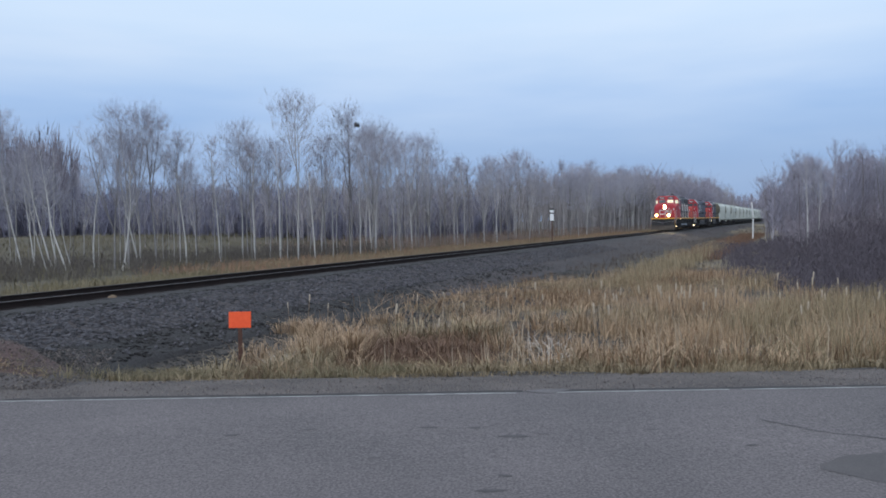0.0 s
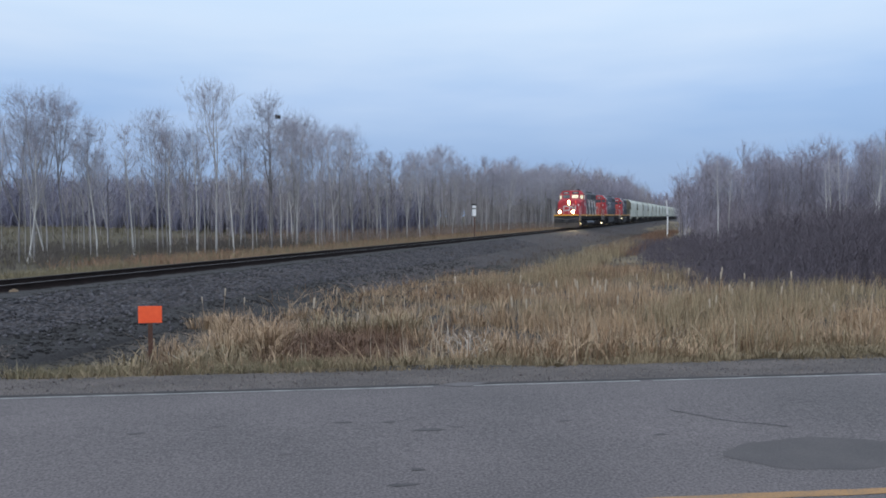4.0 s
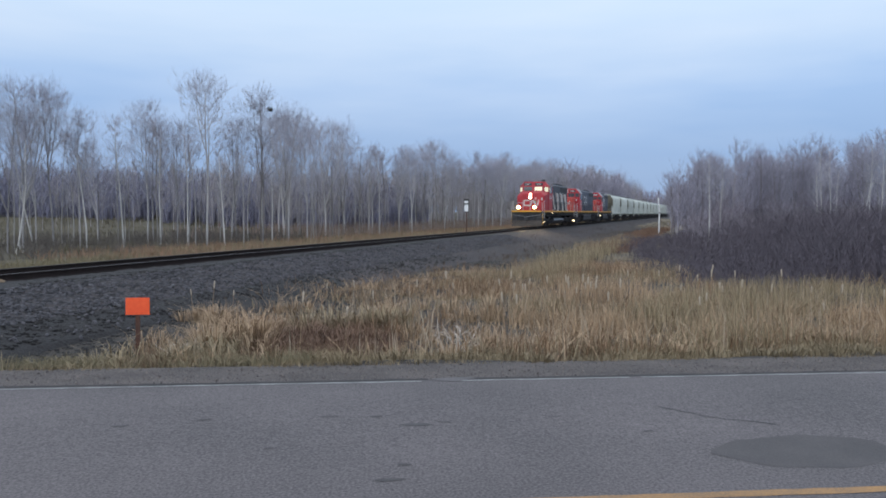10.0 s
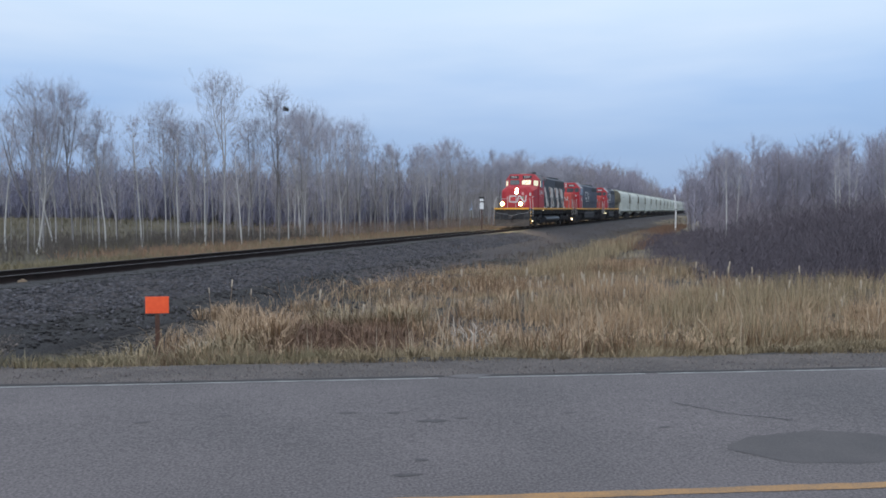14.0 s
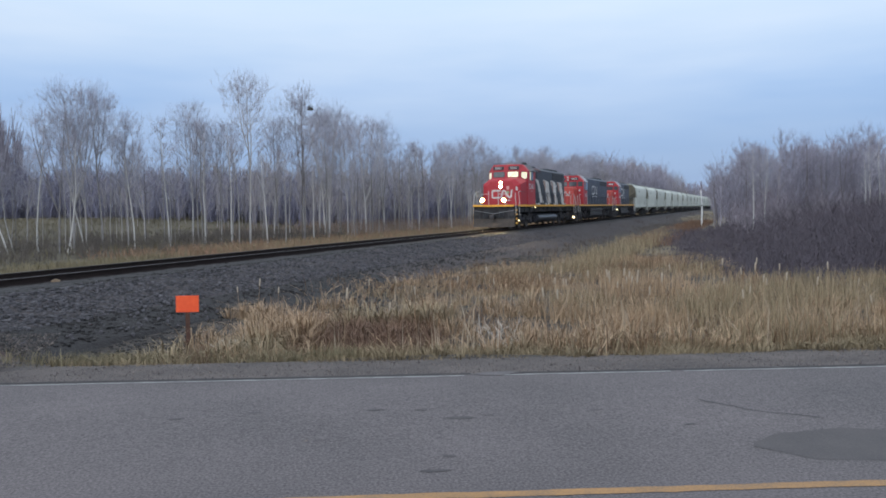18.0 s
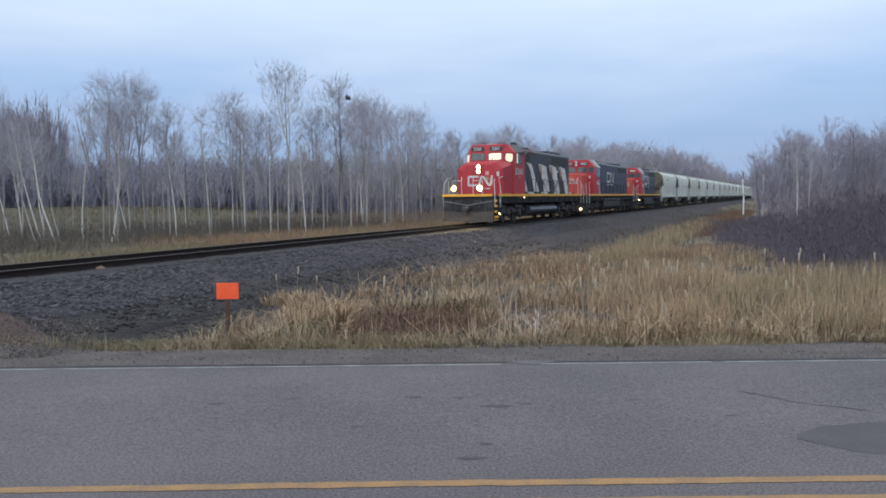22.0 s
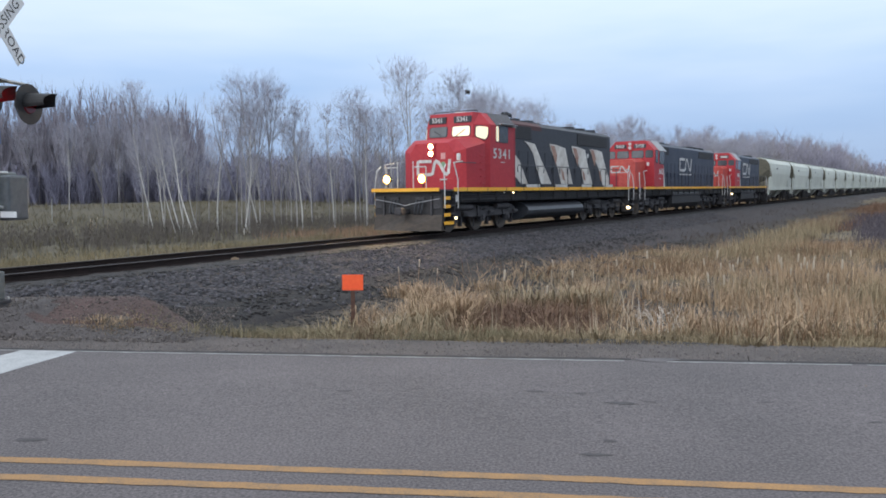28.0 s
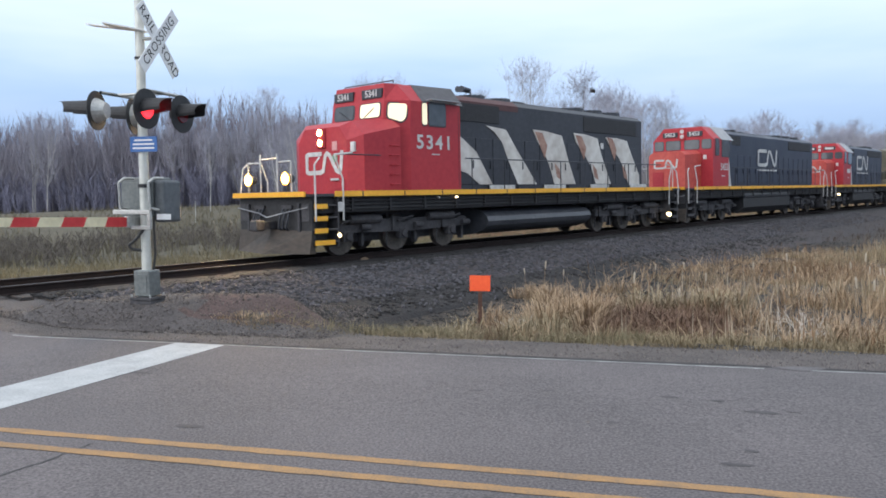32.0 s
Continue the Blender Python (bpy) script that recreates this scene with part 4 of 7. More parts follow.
def bars_on(root, x, y, z, w, h, facing, mat=None, name="lettering_bar", n=2):
    """Writing too small to read, as plain bars."""
    for k in range(n):
        bm = box(blank(), -w / 2, w / 2, -h / 2, h / 2, 0, 0.004)
        ob = part(name, bm, mat or M_WHITE, root)
        ob.matrix_basis = pose(x, y, z - k * h * 1.8, *{"near": (90, 0, 0), "far": (90, 0, 180), "front": (90, 0, -90)}[facing])


def rounded(pts, r):
    """The outline with its corners rounded off."""
    out = []
    n = len(pts)
    for i in range(n):
        p, a, b = Vector(pts[i]), Vector(pts[i - 1]), Vector(pts[(i + 1) % n])
        u, v = a - p, b - p
        k = min(r, u.length * 0.45, v.length * 0.45)
        s, e = p + u.normalized() * k, p + v.normalized() * k
        for t in (0, 0.33, 0.67, 1):
            out.append(tuple(s * (1 - t) ** 2 + p * 2 * t * (1 - t) + e * t ** 2))
    return out


def window(root, pts, y, side, lit, name="cab_window"):
    """A pane and its rubber frame on a side wall; pts are (x, z)."""
    pts = rounded(pts, 0.07)
    cx, cz = sum(p[0] for p in pts) / len(pts), sum(p[1] for p in pts) / len(pts)
    big = [(cx + (px - cx) * 1.10, cz + (pz - cz) * 1.14) for px, pz in pts]
    fr = part(name, prism(blank(), big, "y", *sorted((side * y, side * (y + 0.012)))), M_BLACK, root, "dark rubber window frame")
    part("pane", prism(blank(), pts, "y", *sorted((side * (y + 0.012), side * (y + 0.018)))), M_LIT if lit else M_GLASS, fr, "window lit from inside" if lit else "dark glass pane")


def front_window(root, pts, x0, x1, lit, name="windshield"):
    """A pane on the front wall, which leans from x0 below to x1 above; pts are (y, z)."""
    z0, z1 = min(p[1] for p in pts), max(p[1] for p in pts)
    pts = rounded(pts, 0.09)
    for grow_, off, mat, nm in ((1.12, 0.010, M_BLACK, name), (1.0, 0.018, M_LIT if lit else M_GLASS, "pane")):
        cy, cz = sum(p[0] for p in pts) / len(pts), sum(p[1] for p in pts) / len(pts)
        bm = blank()
        lo, hi = [], []
        for py, pz in pts:
            yy, zz = cy + (py - cy) * grow_, cz + (pz - cz) * grow_
            xx = x0 + (x1 - x0) * (zz - z0) / (z1 - z0)
            lo.append(bm.verts.new((xx - off, yy, zz)))
            hi.append(bm.verts.new((xx + 0.03, yy, zz)))
        bm.faces.new(lo)
        bm.faces.new(hi[::-1])
        for i in range(len(pts)):
            j = (i + 1) % len(pts)
            bm.faces.new((lo[i], lo[j], hi[j], hi[i]))
        if nm == name:
            fr = part(name, bm, mat, root, "dark rubber window frame")
        else:
            part("pane", bm, mat, fr, "window lit from inside" if lit else "dark glass pane")


def wedge(pairs):
    """A solid skinned over cross-sections: each is (x, [(y, z), ...]) with as many points."""
    bm = blank()
    rings = [[bm.verts.new((x, y, z)) for y, z in pts] for x, pts in pairs]
    n = len(rings[0])
    for a, b in zip(rings, rings[1:]):
        for i in range(n):
            j = (i + 1) % n
            bm.faces.new((a[i], a[j], b[j], b[i]))
    bm.faces.new(rings[0])
    bm.faces.new(rings[-1][::-1])
    return bm


def corner_window(root, side):
    """The slanting pane at the cab's cut-back front corner."""
    for grow_, off, mat, nm in ((1.0, 0.010, M_BLACK, "corner_window"), (0.86, 0.020, M_LIT, "pane")):
        pts = rounded([(0.10, 3.66), (0.72, 3.52), (0.90, 3.66), (0.90, 4.10), (0.10, 4.12)], 0.12)
        c = (0.5, 3.85)
        bm = blank()
        rows = []
        for o in (off, -0.03):
            ring = []
            for u, z in pts:
                u, z = c[0] + (u - c[0]) * grow_, c[1] + (z - c[1]) * grow_
                lean = 0.09 * (z - 3.42) / 0.74
                ring.append(bm.verts.new((3.18 + lean + 0.62 * u - 0.57 * o, side * (1.06 + 0.44 * u + 0.82 * o), z)))
            rows.append(ring)
        bm.faces.new(rows[0])
        bm.faces.new(rows[1][::-1])
        for i in range(len(pts)):
            j = (i + 1) % len(pts)
            bm.faces.new((rows[0][i], rows[0][j], rows[1][j], rows[1][i]))
        ob = part(nm, bm, mat, root if nm != "pane" else fr, "dark rubber window frame" if nm != "pane" else "window lit from inside")
        fr = ob


def make_lead_engine():
    L = 20.9
    root = empty("lead_locomotive")
    underframe(root, L)
    pilot(root, 0.28, 1)
    pilot(root, L - 0.28, -1)
    end_steps(root, 0.30, 1, M_WHITE)
    end_steps(root, L - 0.30, -1, M_WHITE, False)
    ditch_lamps(root, 0.05, 2.02, 0.78, M_LAMP)
    for cx in (3.85, L - 3.85):
        make_truck(root, cx, (-2.07, 0.0, 2.07), 2.75)
    # fuel tank between the trucks
    prof = [(1.10 * math.copysign(abs(math.cos(a)) ** 0.8, math.cos(a)) * 1.28, 0.70 + 0.46 * math.sin(a)) for a in [2 * math.pi * k / 20 for k in range(20)]]
    tank = part("fuel_tank", prism(blank(), prof, "x", 7.35, 13.5), M_TANK, root, "greasy dark rounded fuel tank", smooth=False)
    for side in (-1, 1):
        part("air_reservoir", rod(blank(), (7.6, side * 1.22, 1.28), (13.0, side * 1.22, 1.28), 0.13, 0.13, 12), M_TANK, tank)
    # wide nose and cab
    half = 1.50
    nose = wedge([(1.92, [(-1.00, 1.63), (-1.00, 3.02), (-0.72, 3.40), (0.72, 3.40), (1.00, 3.02), (1.00, 1.63)]),
                  (2.16, [(-1.40, 1.63), (-1.40, 3.16), (-0.95, 3.54), (0.95, 3.54), (1.40, 3.16), (1.40, 1.63)]),
                  (3.42, [(-half, 1.63), (-half, 3.42), (-1.15, 3.66), (1.15, 3.66), (half, 3.42), (half, 1.63)])])
    nose_ob = part("nose", nose, M_RED, root, "broad red nose")
    # the cab's upper corners are cut back
    cab = blank()
    low = [(3.18, -1.06), (3.82, -half), (5.95, -half), (5.95, half), (3.82, half), (3.18, 1.06)]
    mid = [(3.27, -1.06), (3.86, -half), (5.95, -half), (5.95, half), (3.86, half), (3.27, 1.06)]
    top = [(3.36, -0.98), (3.75, -1.08), (5.95, -1.08), (5.95, 1.08), (3.75, 1.08), (3.36, 0.98)]
    levels = [[cab.verts.new((x, y, z)) for x, y in ring] for ring, z in ((low, 1.63), (low, 3.42), (mid, 4.16), (top, 4.64))]
    for lo, hi in zip(levels, levels[1:]):
        for i in range(6):
            j = (i + 1) % 6
            cab.faces.new((lo[i], lo[j], hi[j], hi[i]))
    cab.faces.new(levels[0][::-1])
    cab.faces.new(levels[-1])
    cab_ob = part("cab", cab, M_RED, root, "red full-width driver's cab")
    part("cab_roof", wedge([(4.30, [(-1.51, 4.16), (-1.07, 4.665), (1.07, 4.665), (1.51, 4.16), (1.0, 4.5), (-1.0, 4.5)]), (6.05, [(-1.54, 4.14), (-1.08, 4.70), (1.08, 4.70), (1.54, 4.14), (1.0, 4.5), (-1.0, 4.5)])]), material("grey_cab_roof", (0.0468, 0.0413, 0.0454), (0.102, 0.1, 0.11), 0.6, fine=8, coarse=1), cab_ob, "weathered grey-red roof sheet")
    for side in (-1, 1):
        corner_window(cab_ob, side)
        window(cab_ob, [(4.30, 3.52), (4.50, 3.52), (4.50, 4.12), (4.30, 4.12)], half, side, True)
        window(cab_ob, [(4.58, 3.52), (5.28, 3.52), (5.28, 4.12), (4.58, 4.12)], half, side, False)
        part("sunshade", box(blank(), 4.5, 5.75, *sorted((side * 1.50, side * 1.72)), 4.20, 4.23), M_SILVER, cab_ob)
    for y0, y1, lit in ((-0.92, -0.14, True), (0.14, 0.92, False)):
        front_window(cab_ob, [(y0, 3.72), (y1, 3.72), (y1, 4.10), (y0, 4.10)], 3.217, 3.263, lit)
    for yy in (-0.58, 0.58):
        nb = part("number_board", box(blank(), 3.25, 3.34, yy - 0.40, yy + 0.40, 4.24, 4.50, 0.01), M_BLACK, cab_ob, "black number board")
        number_on(nb, "5341", 3.244, yy, 4.37, 0.26, "front")
    number_on(cab_ob, "5341", 4.80, -1.508, 3.02, 0.54, "near", 1.25)
    number_on(cab_ob, "5341", 4.80, 1.508, 3.02, 0.54, "far", 1.25)
    bars_on(cab_ob, 4.85, -1.506, 2.70, 0.34, 0.032, "near", n=1)
    # headlight in the nose
    hl = part("headlight", box(blank(), 1.85, 1.97, -0.17, 0.17, 2.86, 3.40, 0.03), M_RED, nose_ob)
    for z in (3.00, 3.27):
        part("reflector", rod(blank(), (1.842, 0, z), (1.86, 0, z), 0.100, 0.100, 16), M_HALO, hl, "added glowing amber ring for the lamp's glare")
        part("lens", rod(blank(), (1.835, 0, z), (1.86, 0, z), 0.070, 0.085, 16), M_LAMP, hl, "bright warm lens")
    badge(nose_ob, pose(1.908, 0.72, 2.15, 90, 0, -90), 1.62, 0.62)
    part("nose_hatch", box(blank(), 1.895, 1.925, -0.9, -0.45, 1.75, 2.05, 0.01), M_RED, nose_ob)
    part("class_light", box(blank(), 1.97, 2.05, -1.22, -1.06, 2.72, 2.98, 0.02), M_WHITE, nose_ob, "pale square lamp")
    grab(root, [(1.1, -1.52, 2.62), (2.6, -1.56, 2.62)], M_BLACK, 0.018)
    for yy in (-0.9, 0.9):
        grab(root, [(0.16, yy, 1.6), (0.16, yy, 2.45), (0.20, yy * 0.4, 2.45)], M_WHITE, 0.022)
    for yy in (-0.35, 0.35):
        grab(root, [(0.15, yy, 1.62), (0.15, yy, 2.66)], M_WHITE, 0.02)
    part("notice_plate", box(blank(), 1.905, 1.918, -0.62, -0.42, 2.78, 3.02, 0.004), M_PINK, nose_ob, "faded pink square plate")
    part("notice_plate", rod(blank(), (1.905, -0.52, 2.58), (1.918, -0.52, 2.58), 0.11, 0.11, 16), M_GREENTAG, nose_ob, "small round green plate")
    part("nose_step", box(blank(), 1.84, 1.92, -0.70, -0.40, 1.98, 2.04, 0.01), M_WHITE, nose_ob)
    part("side_tag", box(blank(), 1.06, 1.22, -1.584, -1.579, 1.18, 1.42), M_WHITE, root, "small white tag below the sill")
    for side in (-1, 1):
        for k in range(5):
            grab(cab_ob, [(3.02, side * 1.49, 1.86 + 0.26 * k), (3.02, side * 1.545, 1.86 + 0.26 * k), (3.32, side * 1.555, 1.86 + 0.26 * k), (3.32, side * 1.50, 1.86 + 0.26 * k)], M_RED, 0.014, "grab_iron")
        part("door_seam", box(blank(), 5.86, 5.875, *sorted((side * 1.501, side * 1.506)), 1.75, 3.95), M_BLACK, cab_ob)
        part("wiper", rod(blank(), (3.19, side * 0.30, 3.72), (3.20, side * 0.72, 3.98), 0.012, 0.012, 5), M_BLACK, cab_ob)
    part("roof_rail", pipe(blank(), [(3.7, -1.0, 4.66), (3.7, -1.0, 4.74), (3.7, 1.0, 4.74), (3.7, 1.0, 4.66)], 0.016, 6), M_UNDER, cab_ob)
    # hood with slanted stripes
    hood = long_hood(root, 5.95, 18.35, 4.58, M_BLACK, 0.95, ((8.2, 0.55), (9.6, 0.55), (14.2, 0.62), (15.6, 0.62), (17.0, 0.62)))
    for side in (-1, 1):
        shapes = ([(6.02, 3.42), (6.48, 3.38), (7.35, 2.87), (7.75, 2.35), (8.16, 1.85), (7.49, 1.85), (6.9, 2.2), (6.02, 2.40)],
                  [(7.85, 3.72), (8.9, 3.64), (9.45, 3.05), (10.1, 2.4), (10.65, 1.85), (9.55, 1.85), (9.2, 2.35), (8.95, 2.75), (8.7, 3.2), (8.3, 3.52)],
                  [(10.45, 3.72), (11.2, 3.70), (12.25, 3.58), (12.5, 3.05), (12.75, 2.55), (13.15, 1.85), (11.75, 1.85), (11.4, 2.55), (11.15, 2.9), (10.7, 3.35)],
                  [(13.05, 3.72), (13.9, 3.70), (14.75, 3.58), (15.0, 3.0), (15.4, 2.4), (15.75, 1.85), (14.6, 1.85), (14.25, 2.5), (13.9, 2.85), (13.2, 3.4)],
                  [(15.35, 3.66), (16.2, 3.66), (17.05, 3.58), (17.5, 2.95), (18.1, 2.2), (18.1, 1.80), (17.2, 1.80), (16.75, 2.5), (16.4, 2.88), (15.6, 3.42)])
        for k, pts in enumerate(shapes):
            part("paint_stripe", prism(blank(), pts, "y", *sorted((side * 0.951, side * 0.977))), M_STRIPE, hood, "slanted white stripe, stained and peeling")
            if k >= 2:
                x0 = pts[0][0]
                rp = [(x0 + 0.1, 3.66), (x0 + 0.55, 3.62), (x0 + 0.85, 3.2), (x0 + 0.7, 2.75), (x0 + 0.45, 3.1)]
                part("rust_patch", prism(blank(), rp, "y", *sorted((side * 0.978, side * 0.981))), M_RUSTY, hood, "peeling reddish rust")
                part("rust_patch", prism(blank(), [(x0 + 1.3, 2.6), (x0 + 1.6, 2.4), (x0 + 1.75, 2.0), (x0 + 1.45, 2.1)], "y", *sorted((side * 0.978, side * 0.981))), M_RUSTY, hood, "peeling reddish rust")
        x = 6.4
        while x < 18:
            part("step_plate", box(blank(), x, x + 1.35, *sorted((side * 1.0, side * 1.03)), 1.64, 1.83), M_WHITE if int(x / 1.55) % 2 else M_BLACK, hood)
            x += 1.55
        hood_top = [(side * 0.962, 4.24), (side * 0.962, 4.425), (side * 0.735, 4.594), (side * 0.62, 4.594), (side * 0.70, 4.57), (side * 0.93, 4.40), (side * 0.93, 4.24)]
        part("roof_sheet", prism(blank(), hood_top, "x", 5.97, 9.6), M_OLDRED, hood, "sooty dark red roof sheet")
        part("notice_plate", box(blank(), 14.95, 15.15, *sorted((side * 0.982, side * 1.0)), 3.2, 3.42), M_WHITE, hood)
    bm = rod(blank(), (7.9, -0.3, 4.9), (7.45, -0.3, 4.9), 0.05, 0.11, 10)
    rod(bm, (7.9, -0.1, 4.92), (7.5, -0.1, 4.92), 0.05, 0.10, 10)
    rod(bm, (7.9, -0.3, 4.55), (7.9, -0.3, 4.9), 0.03, 0.03, 6)
    rod(bm, (7.9, -0.3, 4.85), (7.9, -0.1, 4.85), 0.03, 0.03, 6)
    part("horn", bm, M_BLACK, root, "black air horn on the roof")
    part("antenna", box(blank(), 4.0, 4.5, -0.2, 0.2, 4.68, 4.76, 0.02), M_WHITE, cab_ob)
    for x in (4.9, 5.7):
        part("sill_lamp", rod(blank(), (x, -1.50, 1.48), (x, -1.56, 1.48), 0.03, 0.03, 10), M_LAMP_SOFT if x > 5 else M_WHITE, root)
    part("ground_light", rod(blank(), (19.75, -1.45, 0.56), (19.70, -1.60, 0.51), 0.070, 0.080, 12), M_LAMP_SOFT, root, "small warm step light")
    part("ground_light", rod(blank(), (1.15, -1.45, 0.62), (1.10, -1.58, 0.58), 0.045, 0.048, 12), M_LAMP_SOFT, root, "small warm step light")
    return tagged(root, "red and black diesel locomotive with slanted white stripes, headlights on", "locomotive", "locomotives of the train")


def make_second_engine(length, fleet, trucks, axles, half_truck, logo_w, short):
    root = empty("locomotive")
    L = length
    underframe(root, L)
    pilot(root, 0.28, 1)
    pilot(root, L - 0.28, -1)
    end_steps(root, 0.30, 1, M_WHITE, False)
    end_steps(root, L - 0.30, -1, M_WHITE, False)
    for cx in trucks:
        make_truck(root, cx, axles, half_truck)
    a, b = trucks[0] + half_truck + 0.6, trucks[1] - half_truck - 0.6
    prof = [(-1.40, 1.10), (-1.42, 0.60), (-1.1, 0.30), (1.1, 0.30), (1.42, 0.60), (1.40, 1.10)]
    tank = part("fuel_tank", prism(blank(), prof, "x", a, b), M_DARKGEAR, root, "greasy dark fuel tank")
    for side in (-1, 1):
        part("air_reservoir", rod(blank(), (a + 0.1, side * 1.30, 1.22), (b - 0.1, side * 1.30, 1.22), 0.17, 0.17, 12), M_TANK, tank)
    x0 = 1.45
    nose_ob = part("short_nose", wedge([(x0, [(-0.90, 1.63), (-0.90, 3.18), (-0.70, 3.34), (0.70, 3.34), (0.90, 3.18), (0.90, 1.63)]), (x0 + 1.75, [(-0.95, 1.63), (-0.95, 3.26), (-0.72, 3.44), (0.72, 3.44), (0.95, 3.26), (0.95, 1.63)])]), M_RED_PALE, root, "short lighter red nose")
    badge(nose_ob, pose(x0 - 0.008, 0.66, 2.55, 90, 0, -90), 1.25, 0.44)
    part("nose_door", box(blank(), x0 - 0.03, x0, 0.15, 0.70, 1.7, 2.4, 0.01), M_RED, nose_ob)
    c0, c1, half = x0 + 1.70, x0 + 3.95, 1.52
    cab = part("cab", wedge([(c0, [(-half, 1.63), (-half, 3.95), (-0.95, 4.55), (0.95, 4.55), (half, 3.95), (half, 1.63)]), (c1, [(-half, 1.63), (-half, 3.95), (-0.95, 4.55), (0.95, 4.55), (half, 3.95), (half, 1.63)])]), M_RED, root, "red driver's cab")
    part("cab_roof", wedge([(c0 + 0.9, [(-1.56, 3.93), (-0.97, 4.585), (0.97, 4.585), (1.56, 3.93), (0.9, 4.4), (-0.9, 4.4)]), (c1 + 0.15, [(-1.56, 3.93), (-0.97, 4.585), (0.97, 4.585), (1.56, 3.93), (0.9, 4.4), (-0.9, 4.4)])]), M_SILVER, cab, "dull grey roof sheet")
    for y0, y1 in ((-1.42, -0.98), (-0.82, -0.12), (0.12, 0.82), (0.98, 1.42)):
        front_window(cab, [(y0, 3.50), (y1, 3.50), (y1, 3.92), (y0, 3.92)], c0, c0 + 0.001, False)
    for side in (-1, 1):
        window(cab, [(c0 + 0.25, 3.2), (c0 + 0.70, 3.2), (c0 + 0.70, 3.92), (c0 + 0.25, 3.92)], half, side, False)
        window(cab, [(c0 + 1.05, 3.15), (c0 + 1.95, 3.15), (c0 + 1.95, 3.88), (c0 + 1.05, 3.88)], half, side, False)
    for yy in (-0.62, 0.62):
        nb = part("number_board", box(blank(), c0 - 0.06, c0 + 0.02, yy - 0.38, yy + 0.38, 4.10, 4.34, 0.01), M_BLACK, cab, "dark number board")
        if fleet:
            number_on(nb, fleet, c0 - 0.066, yy, 4.22, 0.27, "front")
        else:
            bars_on(nb, c0 - 0.066, yy, 4.22, 0.55, 0.14, "front", n=1)
    hl = part("headlight", box(blank(), c0 - 0.07, c0 + 0.03, -0.15, 0.15, 3.98, 4.50, 0.02), M_RED, cab)
    for z in (4.12, 4.36):
        part("lens", rod(blank(), (c0 - 0.085, 0, z), (c0 - 0.06, 0, z), 0.10, 0.10, 14), M_WHITE, hl, "unlit pale lens")
    if fleet:
        number_on(cab, fleet, c0 + 1.35, -half - 0.006, 2.62, 0.46, "near")
        number_on(cab, fleet, c0 + 1.35, half + 0.006, 2.62, 0.46, "far")
    else:
        bars_on(cab, c0 + 1.3, -half - 0.004, 2.66, 0.8, 0.30, "near", n=1)
    bars_on(cab, c0 + 1.2, -half - 0.003, 2.2, 0.4, 0.05, "near", n=1)
    fans = ((c1 + 3.0, 0.55), (L - 6.4, 0.62), (L - 4.9, 0.62), (L - 3.4, 0.62)) if not short else ((c1 + 2.5, 0.5), (L - 4.6, 0.6), (L - 3.2, 0.6))
    hood = long_hood(root, c1, L - 1.55, 4.50, M_NAVY, 0.95, fans)
    for side in (-1, 1):
        pts = [(c1 + 0.02, 3.0), (c1 + 0.75, 1.72), (c1 + 0.02, 1.72)]
        part("paint_stripe", prism(blank(), pts, "y", *sorted((side * 0.951, side * 0.975))), M_WHITE, hood, "white slanted stripe")
    lx = c1 + (L - 1.55 - c1) * (0.34 if not short else 0.30)
    badge(hood, pose(lx, -0.982, 2.76, 90, 0, 0), logo_w, 0.95 if not short else 1.08)
    bars_on(hood, lx + logo_w * 0.5, -0.982, 2.56, logo_w * 0.95, 0.09, "near", n=1)
    part("class_light", box(blank(), c0 - 0.02, c0 + 0.02, -1.2, -1.05, 3.0, 3.2), M_WHITE, cab)
    if short:
        part("ground_light", rod(blank(), (2.30, -1.40, 1.10), (2.26, -1.56, 1.04), 0.050, 0.056, 12), M_LAMP_SOFT, root, "small warm step light")
    for side in (-1, 1):
        q = side * (half + 0.001), side * (half + 0.008)
        part("paint_wedge", prism(blank(), [(c1 - 0.37, 3.10), (c1 - 0.03, 1.66), (c1 - 0.37, 1.66)], "y", *sorted(q)), M_WHITE, cab, "white slanted paint wedge")
        part("paint_wedge", prism(blank(), [(c1 - 0.365, 3.12), (c1 - 0.02, 1.66), (c1 - 0.005, 1.66), (c1 - 0.005, 3.90), (c1 - 0.23, 3.90)], "y", *sorted(q)), M_NAVY, cab, "dark slanted paint wedge")
    for yy in (-0.9, 0.9):
        grab(root, [(0.16, yy, 1.6), (0.16, yy, 2.55), (0.20, yy * 0.4, 2.55)], M_WHITE, 0.022)
    return tagged(root, f"red-cabbed diesel locomotive with a {'dark blue-black hood' if not short else 'shorter dark hood'} and plain white mark", "locomotive", "locomotives of the train")


